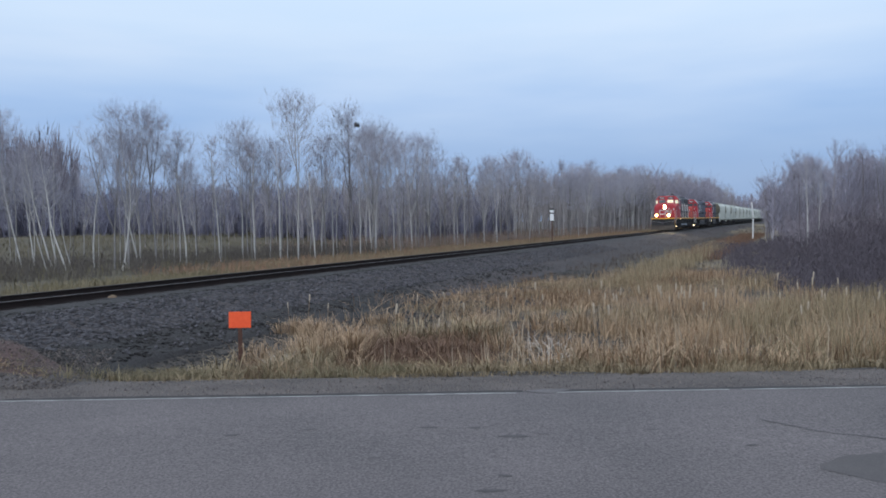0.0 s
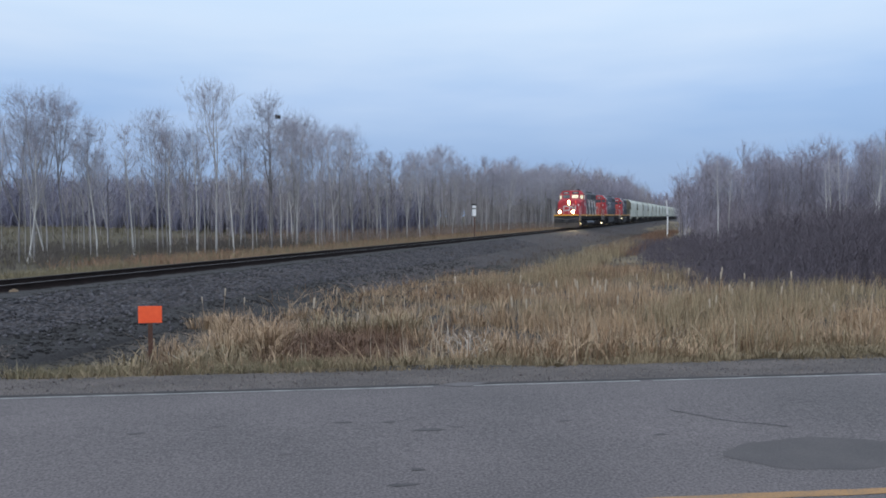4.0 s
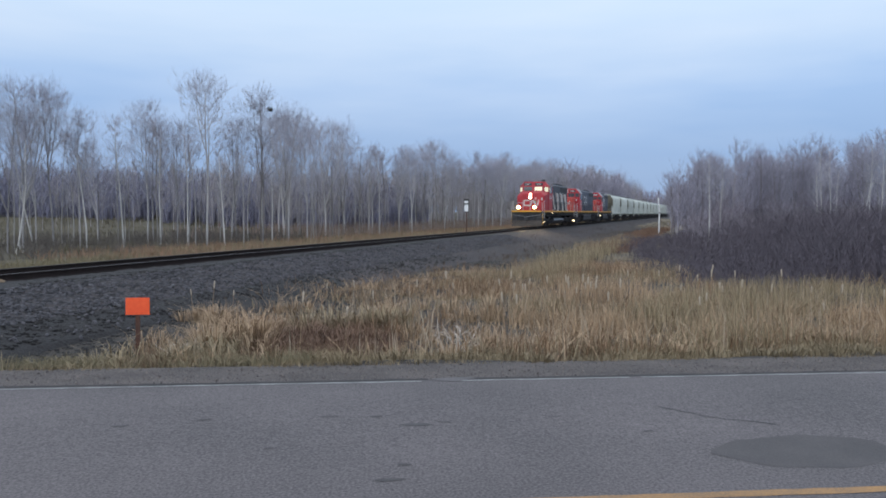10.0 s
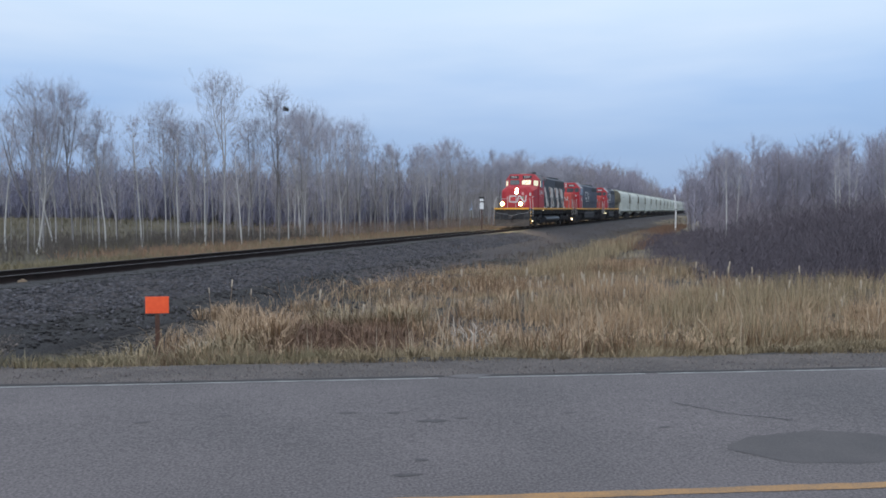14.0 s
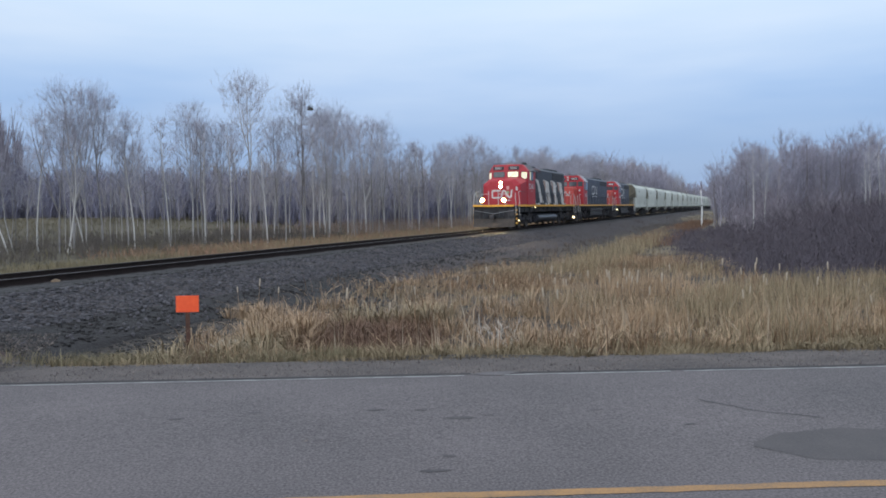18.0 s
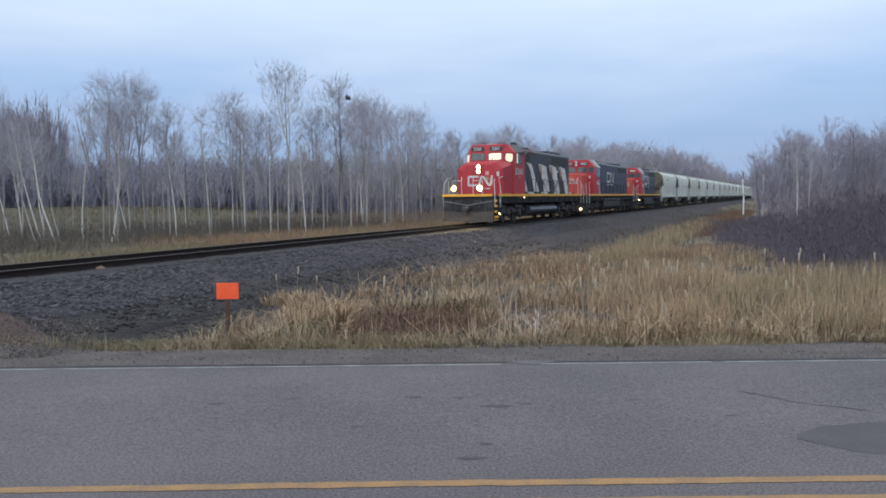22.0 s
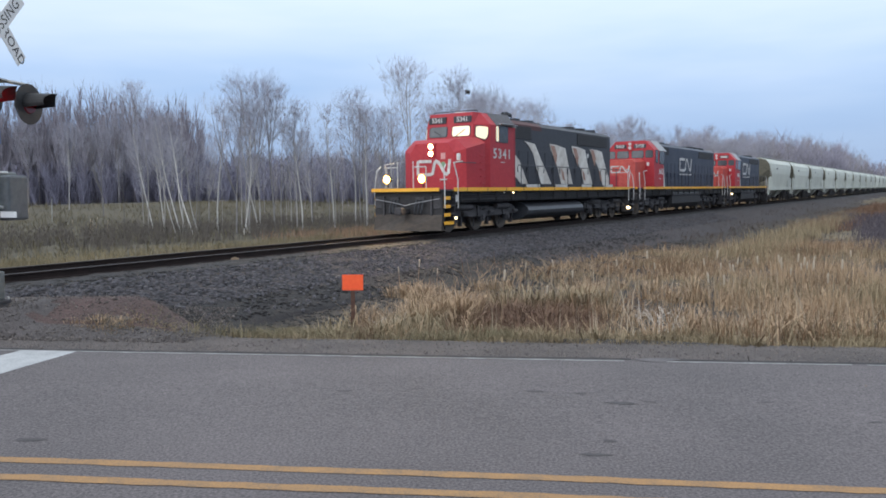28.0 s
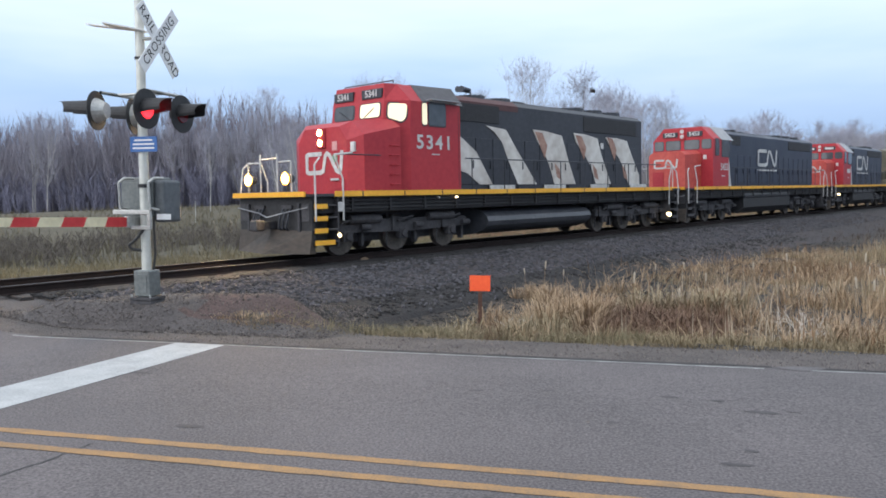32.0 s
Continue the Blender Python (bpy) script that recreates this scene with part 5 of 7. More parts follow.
def make_hopper(seed):
    """A covered hopper with rounded sides, sloping end sheets and two bays."""
    L = 13.9
    root = empty("hopper_car")
    prof = [(-1.40, 1.55), (-1.50, 2.5), (-1.55, 3.0), (-1.53, 3.6), (-1.46, 4.05), (-1.15, 4.42), (-0.55, 4.60), (0.55, 4.60), (1.15, 4.42), (1.46, 4.05), (1.53, 3.6), (1.55, 3.0), (1.50, 2.5), (1.40, 1.55)]
    body = blank()
    rings = []
    for xt, xb in ((0.12, 2.05), (L - 0.12, L - 2.05)):
        ring = []
        for y, z in prof:
            f = min(max((z - 2.3) / (4.15 - 2.3), 0), 1)
            ring.append(body.verts.new((xb + (xt - xb) * f, y, z)))
        rings.append(ring)
    n = len(prof)
    for i in range(n):
        j = (i + 1) % n
        f = body.faces.new((rings[0][i], rings[0][j], rings[1][j], rings[1][i]))
    e0, e1 = body.faces.new(rings[0]), body.faces.new(rings[1][::-1])
    e0.material_index = e1.material_index = 1
    b = part("body", body, [M_HOPPER, M_HOPPER_IN], root, "smooth pale grey hopper body")
    for side in (-1, 1):
        part("side_sill", box(blank(), 0.30, L - 0.30, *sorted((side * 1.36, side * 1.50)), 1.30, 1.62, 0.02), M_HOPPER, root)
        for x0, x1, sl in ((0.28, 2.1, 1), (L - 2.1, L - 0.28, -1)):
            outer = x0 if sl > 0 else x1
            inner = x1 if sl > 0 else x0
            part("end_gusset", prism(blank(), [(outer - sl * 0.15, 1.3), (inner + sl * 0.5, 1.3), (inner + sl * 0.5, 2.70), (outer + sl * 0.5, 2.70), (outer - sl * 0.15, 2.50)], "y", *sorted((side * 1.45, side * 1.49))), M_HOPPER, root, "pale grey end panel")
            part("corner_post", box(blank(), outer - 0.10, outer + 0.14, *sorted((side * 1.38, side * 1.495)), 0.85, 1.3), M_HOPPER, root)
        part("running_board", box(blank(), 0.4, L - 0.4, *sorted((side * 0.35, side * 0.75)), 4.68, 4.72), M_SILVER, root)
        ladder = blank()
        for z in np.arange(1.4, 4.3, 0.38):
            rod(ladder, (0.40, side * 1.55, z), (0.85, side * 1.55, z), 0.012, 0.012, 5)
        for xx in (0.40, 0.85):
            rod(ladder, (xx, side * 1.55, 1.2), (xx, side * 1.55, 4.3), 0.014, 0.014, 5)
        part("ladder", ladder, M_HOPPER, root)
        bars_on(b, 4.6, -1.53 if side < 0 else 1.53, 3.55, 1.0, 0.16, "near" if side < 0 else "far", M_BLACK)
    for x in (5.0, L - 5.0):
        bm = blank()
        lo = [bm.verts.new((x + sx * 0.45, sy * 0.55, 0.55)) for sx, sy in ((-1, -1), (1, -1), (1, 1), (-1, 1))]
        hi = [bm.verts.new((x + sx * 1.75, sy * 1.38, 1.58)) for sx, sy in ((-1, -1), (1, -1), (1, 1), (-1, 1))]
        bm.faces.new(lo[::-1])
        bm.faces.new(hi)
        for i in range(4):
            bm.faces.new((lo[i], lo[(i + 1) % 4], hi[(i + 1) % 4], hi[i]))
        bay = part("hopper_bay", bm, M_HOPPER, root, "grey discharge bay")
        part("outlet_gate", box(blank(), x - 0.5, x + 0.5, -0.6, 0.6, 0.42, 0.56, 0.02), M_UNDER, bay)
    for x in (3.2, 5.6, 8.3, 10.7):
        part("roof_hatch", rod(blank(), (x, 0, 4.58), (x, 0, 4.72), 0.32, 0.28, 12), M_HOPPER, root)
    part("centre_sill", box(blank(), 0.2, L - 0.2, -0.25, 0.25, 0.98, 1.35), M_UNDER, root)
    part("brake_wheel", rod(blank(), (0.26, 0.6, 2.6), (0.30, 0.6, 2.6), 0.27, 0.27, 14), M_UNDER, root)
    coupler(root, 0.25, -1)
    coupler(root, L - 0.25, 1)
    for cx in (1.75, L - 1.75):
        make_truck(root, cx, (-0.87, 0.87), 1.15)
    return tagged(root, "pale grey covered hopper car with sloping ends", "hopper car", "hopper cars of the train")


lead = make_lead_engine()
second = make_second_engine(21.7, "5453", (3.95, 21.7 - 3.95), (-2.07, 0.0, 2.07), 2.75, 3.2, False)
third = make_second_engine(17.9, "", (3.6, 17.9 - 3.6), (-1.37, 1.37), 1.9, 3.3, True)
hopper = make_hopper(1)
TRAIN = [(lead, 0.0), (second, 21.25), (third, 43.2), (hopper, 61.6)]
for k in range(1, 17):
    car = copy_thing(hopper, pose(0, 0, 0))
    TRAIN.append((car, 61.6 + 14.45 * k))
SPIN = [ob for veh, _ in TRAIN for ob in veh.children_recursive if ob.name.startswith("wheelset")]
# ---- crossing signal, signs and posts ----
M_GALV = material("galvanised_steel", (0.30, 0.30, 0.29), (0.56, 0.56, 0.54), 0.42, metal=0.55, fine=25, coarse=3, bump=0.04)
M_MAST = material("aluminium_mast", (0.46, 0.46, 0.42), (0.66, 0.66, 0.61), 0.45, metal=0.25, fine=8, coarse=0.9, bump=0.03)
M_SIGNWHITE = material("white_sign_sheet", (0.62, 0.63, 0.64), (0.80, 0.80, 0.80), 0.5, fine=12, coarse=2, bump=0.02)
M_LETTER = material("black_sign_letter", (0.02, 0.02, 0.02), (0.05, 0.05, 0.05), 0.6)
M_HOOD = material("flat_black_lamp_hood", (0.0117, 0.0117, 0.013), (0.0292, 0.0292, 0.0325), 0.6, fine=20, coarse=4, bump=0.05)
M_LENS = material("dark_red_lens", (0.10, 0.006, 0.008), (0.22, 0.015, 0.018), 0.2, fine=40, coarse=5, bump=0.2)
M_LENS_ON = glow("lit_red_lens", (1.0, 0.03, 0.045), 1.8)
M_BLUE = material("blue_sign_sheet", (0.02, 0.10, 0.32), (0.04, 0.16, 0.45), 0.5, fine=20, coarse=3, bump=0.02)
M_CABINET = material("grey_signal_cabinet", (0.0936, 0.104, 0.104), (0.216, 0.229, 0.224), 0.5, metal=0.3, fine=14, coarse=2, bump=0.03)
M_SIDEBOX = material("blue_grey_housing", (0.055, 0.062, 0.07), (0.125, 0.138, 0.15), 0.55, fine=14, coarse=2, bump=0.03)
M_GATE_R = material("gate_red", (0.42, 0.02, 0.025), (0.62, 0.05, 0.05), 0.5, fine=10, coarse=2, bump=0.02)
M_GATE_W = material("gate_white", (0.52, 0.46, 0.30), (0.76, 0.69, 0.48), 0.55, fine=10, coarse=2, bump=0.02)
M_RUBBER = material("black_cable", (0.015, 0.015, 0.016), (0.04, 0.04, 0.042), 0.6)
M_ORANGE = material("fluorescent_orange_sheet", (0.88, 0.085, 0.022), (1.0, 0.14, 0.035), 0.5, fine=14, coarse=2, bump=0.02)
M_POST = material("rusty_sign_post", (0.05, 0.022, 0.015), (0.13, 0.06, 0.04), 0.8, fine=20, coarse=3)


def make_signal():
    """Flashing-light crossing signal with a lowered gate arm. Its own x runs along the road towards the drivers."""
    root = empty("crossing_signal")
    top = 5.35
    part("mast", rod(blank(), (0, 0, 0.10), (0, 0, top), 0.077, 0.071, 16), M_MAST, root, "bare galvanised mast")
    part("mast_cap", rod(blank(), (0, 0, top), (0, 0, top + 0.06), 0.085, 0.04, 16), M_HOOD, root)
    base = part("junction_base", box(blank(), -0.15, 0.15, -0.14, 0.14, 0.04, 0.46, 0.02), M_CABINET, root, "cast junction box at the foot")
    part("base_door", box(blank(), -0.10, 0.10, -0.152, -0.14, 0.10, 0.40, 0.008), M_CABINET, base)
    part("foot_plate", box(blank(), -0.205, 0.205, -0.19, 0.19, -0.02, 0.03, 0.01), M_UNDER, root)
    for sx in (-0.175, 0.175):
        for sy in (-0.165, 0.165):
            part("anchor_bolt", rod(blank(), (sx, sy, 0.03), (sx, sy, 0.075), 0.016, 0.016, 6), M_GALV, base)
    # crossbuck, face towards the drivers
    cz = 4.08
    for k, (ang, text) in enumerate(((-48, "RAIL"), (48, "CROSSING"))):
        piv = empty_part("crossbuck", root, pose(0.34 + 0.012 * k, 0, cz, 0, 0, 0) @ pose(0, 0, 0, 90, 0, 90) @ pose(0, 0, 0, 0, 0, ang))
        if k == 0:
            lettering("sign_word", "RAIL", 0.205, M_LETTER, piv, pose(-0.38, 0, 0.0075), 0.0015, bold=0.0, space=1.1)
            lettering("sign_word", "ROAD", 0.205, M_LETTER, piv, pose(0.38, 0, 0.0075), 0.0015, bold=0.0, space=1.05)
        else:
            lettering("sign_word", "CROSSING", 0.205, M_LETTER, piv, pose(0, 0, 0.0075), 0.0015, bold=0.0, space=1.12)
    part("sign_bracket", pipe(blank(), [(0, 0, 4.12), (0.33, 0, 4.12)], 0.03, 8), M_GALV, root)
    # two white blades seen on edge, that point away from the road
    for a, ln in ((178, 1.08), (205, 0.62)):
        bm = box(blank(), 0, ln, -0.11, 0.11, -0.010, 0.010)
        bl = part("bent_blade", bm, M_SIGNWHITE, root, "flat white blade seen on edge")
        bl.matrix_basis = pose(0.10, 0, 4.24 + (0.03 if ln < 0.6 else 0.0), 0, 0, 0) @ pose(0, 0, 0, 0, -13 if ln < 0.6 else -9, a)
    # flashing lamps: two towards the drivers, two the other way
    for way, x, zoff in ((1, 0.40, 0.0), (-1, -0.46, 0.0)):
        arm = part("lamp_arm", pipe(blank(), [(0, 0, 3.26), (x, 0, 3.26), (x, -0.38, 3.26), (x, 0.38, 3.26)], 0.027, 8), M_GALV, root)
        for yy in (-0.44, 0.44):
            bg = part("lamp_background", rod(blank(), (x + way * 0.02, yy, 2.975), (x + way * 0.035, yy, 2.975), 0.305, 0.305, 28), M_HOOD, arm, "round black background")
            if way < 0:
                bg.matrix_basis = pose(x, yy, 0, 0, 0, 13) @ pose(-x, -yy, 0)
            part("lamp_housing", rod(blank(), (x - way * 0.14, yy, 2.975), (x + way * 0.02, yy, 2.975), 0.12 if way < 0 else 0.11, 0.20 if way < 0 else 0.165, 18), M_GALV if way < 0 else M_HOOD, bg)
            lit = way > 0 and yy < 0
            part("lens", rod(blank(), (x + way * 0.036, yy, 2.975), (x + way * 0.055, yy, 2.975), 0.150, 0.135, 24), M_LENS_ON if lit else M_LENS, bg, "glowing red lens" if lit else "dark red lens")
            # open hood above the lens
            bm = blank()
            rows = []
            for k in range(13):
                a = math.pi * (-0.12 + 1.24 * k / 12)
                rows.append((bm.verts.new((x + way * 0.036, yy + 0.165 * math.cos(a), 2.975 + 0.165 * math.sin(a))), bm.verts.new((x + way * ((0.50 if way > 0 else 0.62) - 0.14 * abs(math.cos(a))), yy + 0.15 * math.cos(a), 2.975 + 0.02 + 0.13 * math.sin(a)))))
            for p, q in zip(rows, rows[1:]):
                bm.faces.new((p[0], p[1], q[1], q[0]))
            hood = part("lamp_hood", bm, M_HOOD, bg)
            sol = hood.modifiers.new("thickness", "SOLIDIFY")
            sol.thickness = 0.006
    # small blue plate
    plate = part("notice_plate", box(blank(), -0.155, 0.345, -0.115, -0.10, 2.345, 2.585, 0.004), M_BLUE, root, "small blue notice plate")
    for k in range(3):
        part("lettering_bar", box(blank(), -0.105 + 0.03 * (k == 0), 0.295 - 0.03 * (k == 0), -0.1165, -0.1155, 2.515 - 0.062 * k, 2.541 - 0.062 * k), M_SIGNWHITE, plate)
    # gate machine
    gm = part("gate_machine", box(blank(), -0.54, 0.06, 0.10, 0.62, 1.30, 1.95, 0.03), M_CABINET, root, "grey gate machine cabinet")
    part("cabinet_door", box(blank(), -0.47, -0.02, 0.075, 0.10, 1.38, 1.87, 0.015), M_CABINET, gm)
    part("cabinet_side", box(blank(), 0.06, 0.26, 0.14, 0.60, 1.22, 1.90, 0.04), M_SIDEBOX, gm, "darker blue-grey side housing")
    part("small_plate", box(blank(), 0.18, 0.44, 0.05, 0.062, 1.27, 1.36), M_SIGNWHITE, gm)
    for x in (-0.36, 0.20):
        part("arm_bracket", pipe(blank(), [(x, 0.08, 1.42), (x, -0.14, 1.46), (x, -0.16, 1.86), (x + 0.06, -0.10, 1.93), (x + 0.12, 0.05, 1.93)], 0.022, 8), M_GALV, root)
    part("cross_channel", box(blank(), -0.46, 0.24, -0.20, -0.14, 1.36, 1.43, 0.008), M_GALV, root)
    part("cross_channel", box(blank(), -0.12, 0.24, -0.20, -0.14, 1.12, 1.18, 0.008), M_GALV, root)
    part("channel_end", box(blank(), 0.19, 0.24, -0.20, -0.14, 1.18, 1.36), M_GALV, root)
    part("mast_clamp", rod(blank(), (0, 0, 1.78), (0, 0, 1.84), 0.10, 0.10, 14), M_HOOD, root)
    part("mast_clamp", rod(blank(), (0, 0, 3.80), (0, 0, 3.84), 0.09, 0.09, 14), M_HOOD, root)
    # gate arm, level across the lane
    arm = empty_part("gate_arm", root, pose(-0.16, -0.25, 1.24, 0, 0, -90) @ pose(0, 0, 0, 0, -2.1, 0))
    y = 0.0
    k = 0
    while y < 5.4:
        h = 0.075 - 0.006 * y
        q = min(y + 0.44, 5.4)
        bm = prism(blank(), [(y + (0.07 if k else 0), -h), (q + 0.07, -h), (q, h), (y, h)], "y", -0.022, 0.022)
        part("arm_band", bm, M_GATE_R if k % 2 == 0 else M_GATE_W, arm, "red reflective band" if k % 2 == 0 else "pale reflective band")
        y = q
        k += 1
    part("arm_butt", box(blank(), -0.40, 0.02, -0.05, 0.05, -0.09, 0.09, 0.02), M_GALV, arm)
    # cable
    part("cable", pipe(blank(), [(0.05, -0.09, 1.15), (-0.05, -0.14, 0.98), (-0.20, -0.16, 0.86), (-0.16, -0.13, 0.80), (-0.04, -0.08, 0.78)], 0.024, 8), M_RUBBER, root, "black flexible cable")
    part("cable", pipe(blank(), [(0.10, 0.08, 1.3), (0.11, 0.08, 0.7), (0.08, 0.06, 0.46)], 0.02, 8), M_RUBBER, root)
    return tagged(root, "railroad crossing signal with crossbuck, red lamps and lowered gate", "crossing signal")


def empty_part(name, parent, m):
    """A part that carries pieces: the crossbuck's blade, or the spine of the gate arm."""
    if name == "crossbuck":
        ob = part(name, box(blank(), -0.64, 0.64, -0.115, 0.115, -0.006, 0.006), M_SIGNWHITE, parent, "white crossbuck blade with black letters")
    else:
        ob = part(name, box(blank(), -0.35, 5.3, -0.012, 0.012, -0.015, 0.015), M_GALV, parent, "striped gate arm")
    ob.matrix_basis = m
    return ob


signal = make_signal()
signal.matrix_basis = pose(-8.33, 9.98, 0.36, 0, 1.0, 0)
pad = tagged(part("signal_foundation", box(blank(), -0.20, 0.20, -0.185, 0.185, -0.5, 0.0, 0.02), M_UNDER), "dark steel and concrete foundation of the signal", "foundation")
pad.matrix_basis = pose(-8.33, 9.98, 0.335)


def make_sign():
    root = empty("marker_sign")
    part("sign_panel", box(blank(), -0.183, 0.183, -0.010, 0.0, 0.71, 0.985, 0.004), M_ORANGE, root, "plain bright orange panel")
    bm = box(blank(), -0.022, 0.022, 0.0, 0.028, -0.3, 0.96)
    box(bm, -0.035, 0.035, 0.002, 0.010, -0.3, 0.96)
    post = part("post", bm, M_POST, root, "thin rust-brown steel post")
    return tagged(root, "blank orange marker sign on a rusty post in the ditch", "sign")


sign = make_sign()
sign.matrix_basis = pose(-3.47, 12.62, -0.475, 0, 0.6, 6)


def make_mileboard():
    root = empty("track_sign")
    part("post", rod(blank(), (0, 0, -0.4), (0, 0, 2.9), 0.045, 0.045, 10), M_POST, root)
    part("sign_panel", box(blank(), -0.17, 0.17, -0.06, -0.045, 2.02, 2.60, 0.01), M_SIGNWHITE, root, "white panel")
    part("cap_panel", box(blank(), -0.17, 0.17, -0.06, -0.045, 2.70, 2.92, 0.01), M_SIGNWHITE, root, "small white upper panel")
    part("panel_back", box(blank(), -0.20, 0.20, -0.05, -0.03, 1.98, 2.96), M_HOOD, root)
    part("panel_head", box(blank(), -0.20, 0.20, -0.06, -0.03, 2.925, 3.06), M_HOOD, root)
    return tagged(root, "white trackside sign with dark edges on a post", "sign")


mile = make_mileboard()
mile.matrix_basis = pose(8.95, 66.0, -0.05, 0, 0, -20)


def make_stake():
    root = empty("marker_post")
    part("post", rod(blank(), (0, 0, -0.3), (0.03, 0, 2.2), 0.085, 0.08, 10), M_SIGNWHITE, root)
    part("upper_post", rod(blank(), (0.03, 0, 2.18), (-0.14, 0, 3.95), 0.08, 0.07, 10), M_SIGNWHITE, root, "bent upper half")
    part("band", rod(blank(), (0.028, 0, 2.12), (0.03, 0, 2.24), 0.088, 0.088, 10), M_CABINET, root)
    return tagged(root, "bent white marker post beside the railway bank", "post")


stake = make_stake()
stake.matrix_basis = pose(34.7, 88.5, -0.30)


def make_meadow_stake():
    root = empty("meadow_stake")
    part("post", rod(blank(), (0, 0, -0.3), (0.05, 0, 1.75), 0.032, 0.028, 9), M_GALV, root)
    part("cap", rod(blank(), (0.05, 0, 1.75), (0.052, 0, 1.84), 0.038, 0.03, 9), M_HOOD, root, "dark cap")
    return tagged(root, "thin weathered grey stake standing in the meadow", "post")


make_meadow_stake().matrix_basis = pose(-38.0, 54.2, float(ground_z(-38.0, 54.2)))
# ---- plants ----
def blades(name, label, category, x, y, height, width, mat, seed, lean=0.25, z=None, clump=0.0):
    """Many bent blades in one object."""
    rg = np.random.default_rng(seed)
    n = len(x)
    z = ground_z(x, y) if z is None else z
    h = height * rg.uniform(0.55, 1.15, n)
    wd = width * rg.uniform(0.6, 1.3, n)
    a = rg.uniform(0, 6.28, n)
    la, lm = rg.uniform(0, 6.28, n), lean * rg.uniform(0.1, 1.4, n) * h * np.where(rg.uniform(0, 1, n) < 0.28, 2.6, 1.0)
    base = np.stack([x, y, z - 0.03], -1)
    side = np.stack([np.cos(a), np.sin(a), np.zeros(n)], -1) * (wd / 2)[:, None]
    off = np.stack([np.cos(la), np.sin(la), np.zeros(n)], -1) * lm[:, None]
    up = np.zeros((n, 3))
    up[:, 2] = h
    mid = base + up * 0.55 + off * 0.30
    tip = base + up + off
    v = np.stack([base - side, base + side, mid - side * 0.8, mid + side * 0.8, tip], 1)
    f = np.array([[0, 1, 3], [0, 3, 2], [2, 3, 4]])[None] + (np.arange(n) * 5)[:, None, None]
    me = mesh_of(name, v.reshape(-1, 3), f.reshape(-1, 3), mat)
    return tagged(new(name, me), label, category, kind="stuff")


def scatter(n, x0, x1, y0, y1, seed, keep=None, power=1.0):
    rg = np.random.default_rng(seed)
    x, y = rg.uniform(x0, x1, n), y0 + (y1 - y0) * rg.uniform(0, 1, n) ** power
    if keep is not None:
        k = keep(x, y, rg)
        x, y = x[k], y[k]
    return x, y


def lumps(x, y, scale, seed):
    """A smooth wavering between 0 and 1, to gather plants in clumps."""
    p = np.random.default_rng(seed).uniform(0, 6.28, 6)
    v = np.sin(x / scale + p[0] + 1.7 * np.sin(y / scale * 0.8 + p[1])) + np.sin(y / scale * 1.3 + p[2] + 1.4 * np.sin(x / scale * 0.7 + p[3])) + 0.7 * np.sin((x + y) / scale * 2.3 + p[4])
    return np.clip(0.5 + v / 4.2, 0, 1)


def toe_w(s):
    return 5.2 + 0.25 * np.sin(s * 0.7) + 4.4 * smoothstep(6, 26, s)


def in_ditch(x, y, rg):
    s, w = along_across(x, y)
    left = -3.3 + 0.6 * np.sin(y * 1.7)
    return (w > toe_w(s) + rg.uniform(-0.5, 0.5, len(x))) & ((x < 12.3 + 0.26 * np.maximum(0, y - 28)) | (y < 24.3 + rg.normal(0, 0.7, len(x)))) & (x > left - 1.0 * (rg.uniform(0, 1, len(x)) < 0.1)) & (lumps(x, y, 0.55, 3) > rg.uniform(0.22, 0.80, len(x))) & (lumps(x, y, 2.3, 13) > rg.uniform(-0.15, 0.62, len(x)))


def brown_zone(x, y):
    return np.exp(-(((x + 0.45 - 0.1 * (y - 14)) / 1.25) ** 2 + ((y - 13.8) / 1.6) ** 2))


M_GREYREED = material("weathered_reed", (0.131, 0.103, 0.061), (0.447, 0.352, 0.222), 0.85, fine=1.6, coarse=0.28, bump=0, island=0.42)
M_BANKGRASS = material("dull_bank_grass", (0.0549, 0.0437, 0.0379), (0.14, 0.108, 0.0885), 0.9, fine=3, coarse=0.4, bump=0, island=0.5)
M_STALK = material("pale_dead_stalk", (0.281, 0.217, 0.153), (0.561, 0.459, 0.34), 0.85, fine=3, coarse=0.5, bump=0, island=0.6)
M_RUSTWEED = material("rusty_brown_weed", (0.085, 0.0493, 0.0289), (0.289, 0.174, 0.0978), 0.9, fine=3, coarse=0.4, bump=0, island=0.5)


# tall pale reeds and cattails that fill the ditch
x, y = scatter(150000, -4.5, 27, 10.75, 36, 1, in_ditch, 1.1)
thin = np.random.default_rng(6).uniform(0, 1, len(x)) < 0.22 + 0.70 * smoothstep(2.0, 7.0, x + 0.35 * (y - 12))
x, y = x[thin], y[thin]
k = np.random.default_rng(2).uniform(0, 1, len(x)) > brown_zone(x, y) * 1.7
x, y = x[k], y[k]
hh = (0.45 + 0.55 * smoothstep(1, 7, x) * smoothstep(10, 12, y)) * (0.40 + 0.62 * lumps(x, y, 0.9, 9))
hh = hh * (1 - 0.38 * smoothstep(19, 24.5, y))
g = lumps(x, y, 1.9, 41) + 0.30 * smoothstep(2, 10, x) + 0.12 * smoothstep(13, 11, y) > 0.66
blades("reed_bed", "tall dry straw-coloured reeds standing in the ditch", "reeds", x[~g], y[~g], hh[~g], 0.017, M_REED, 4, 0.26)
blades("reed_bed", "weathered grey-green reeds standing in the ditch", "reeds", x[g], y[g], hh[g], 0.017, M_GREYREED, 5, 0.26)
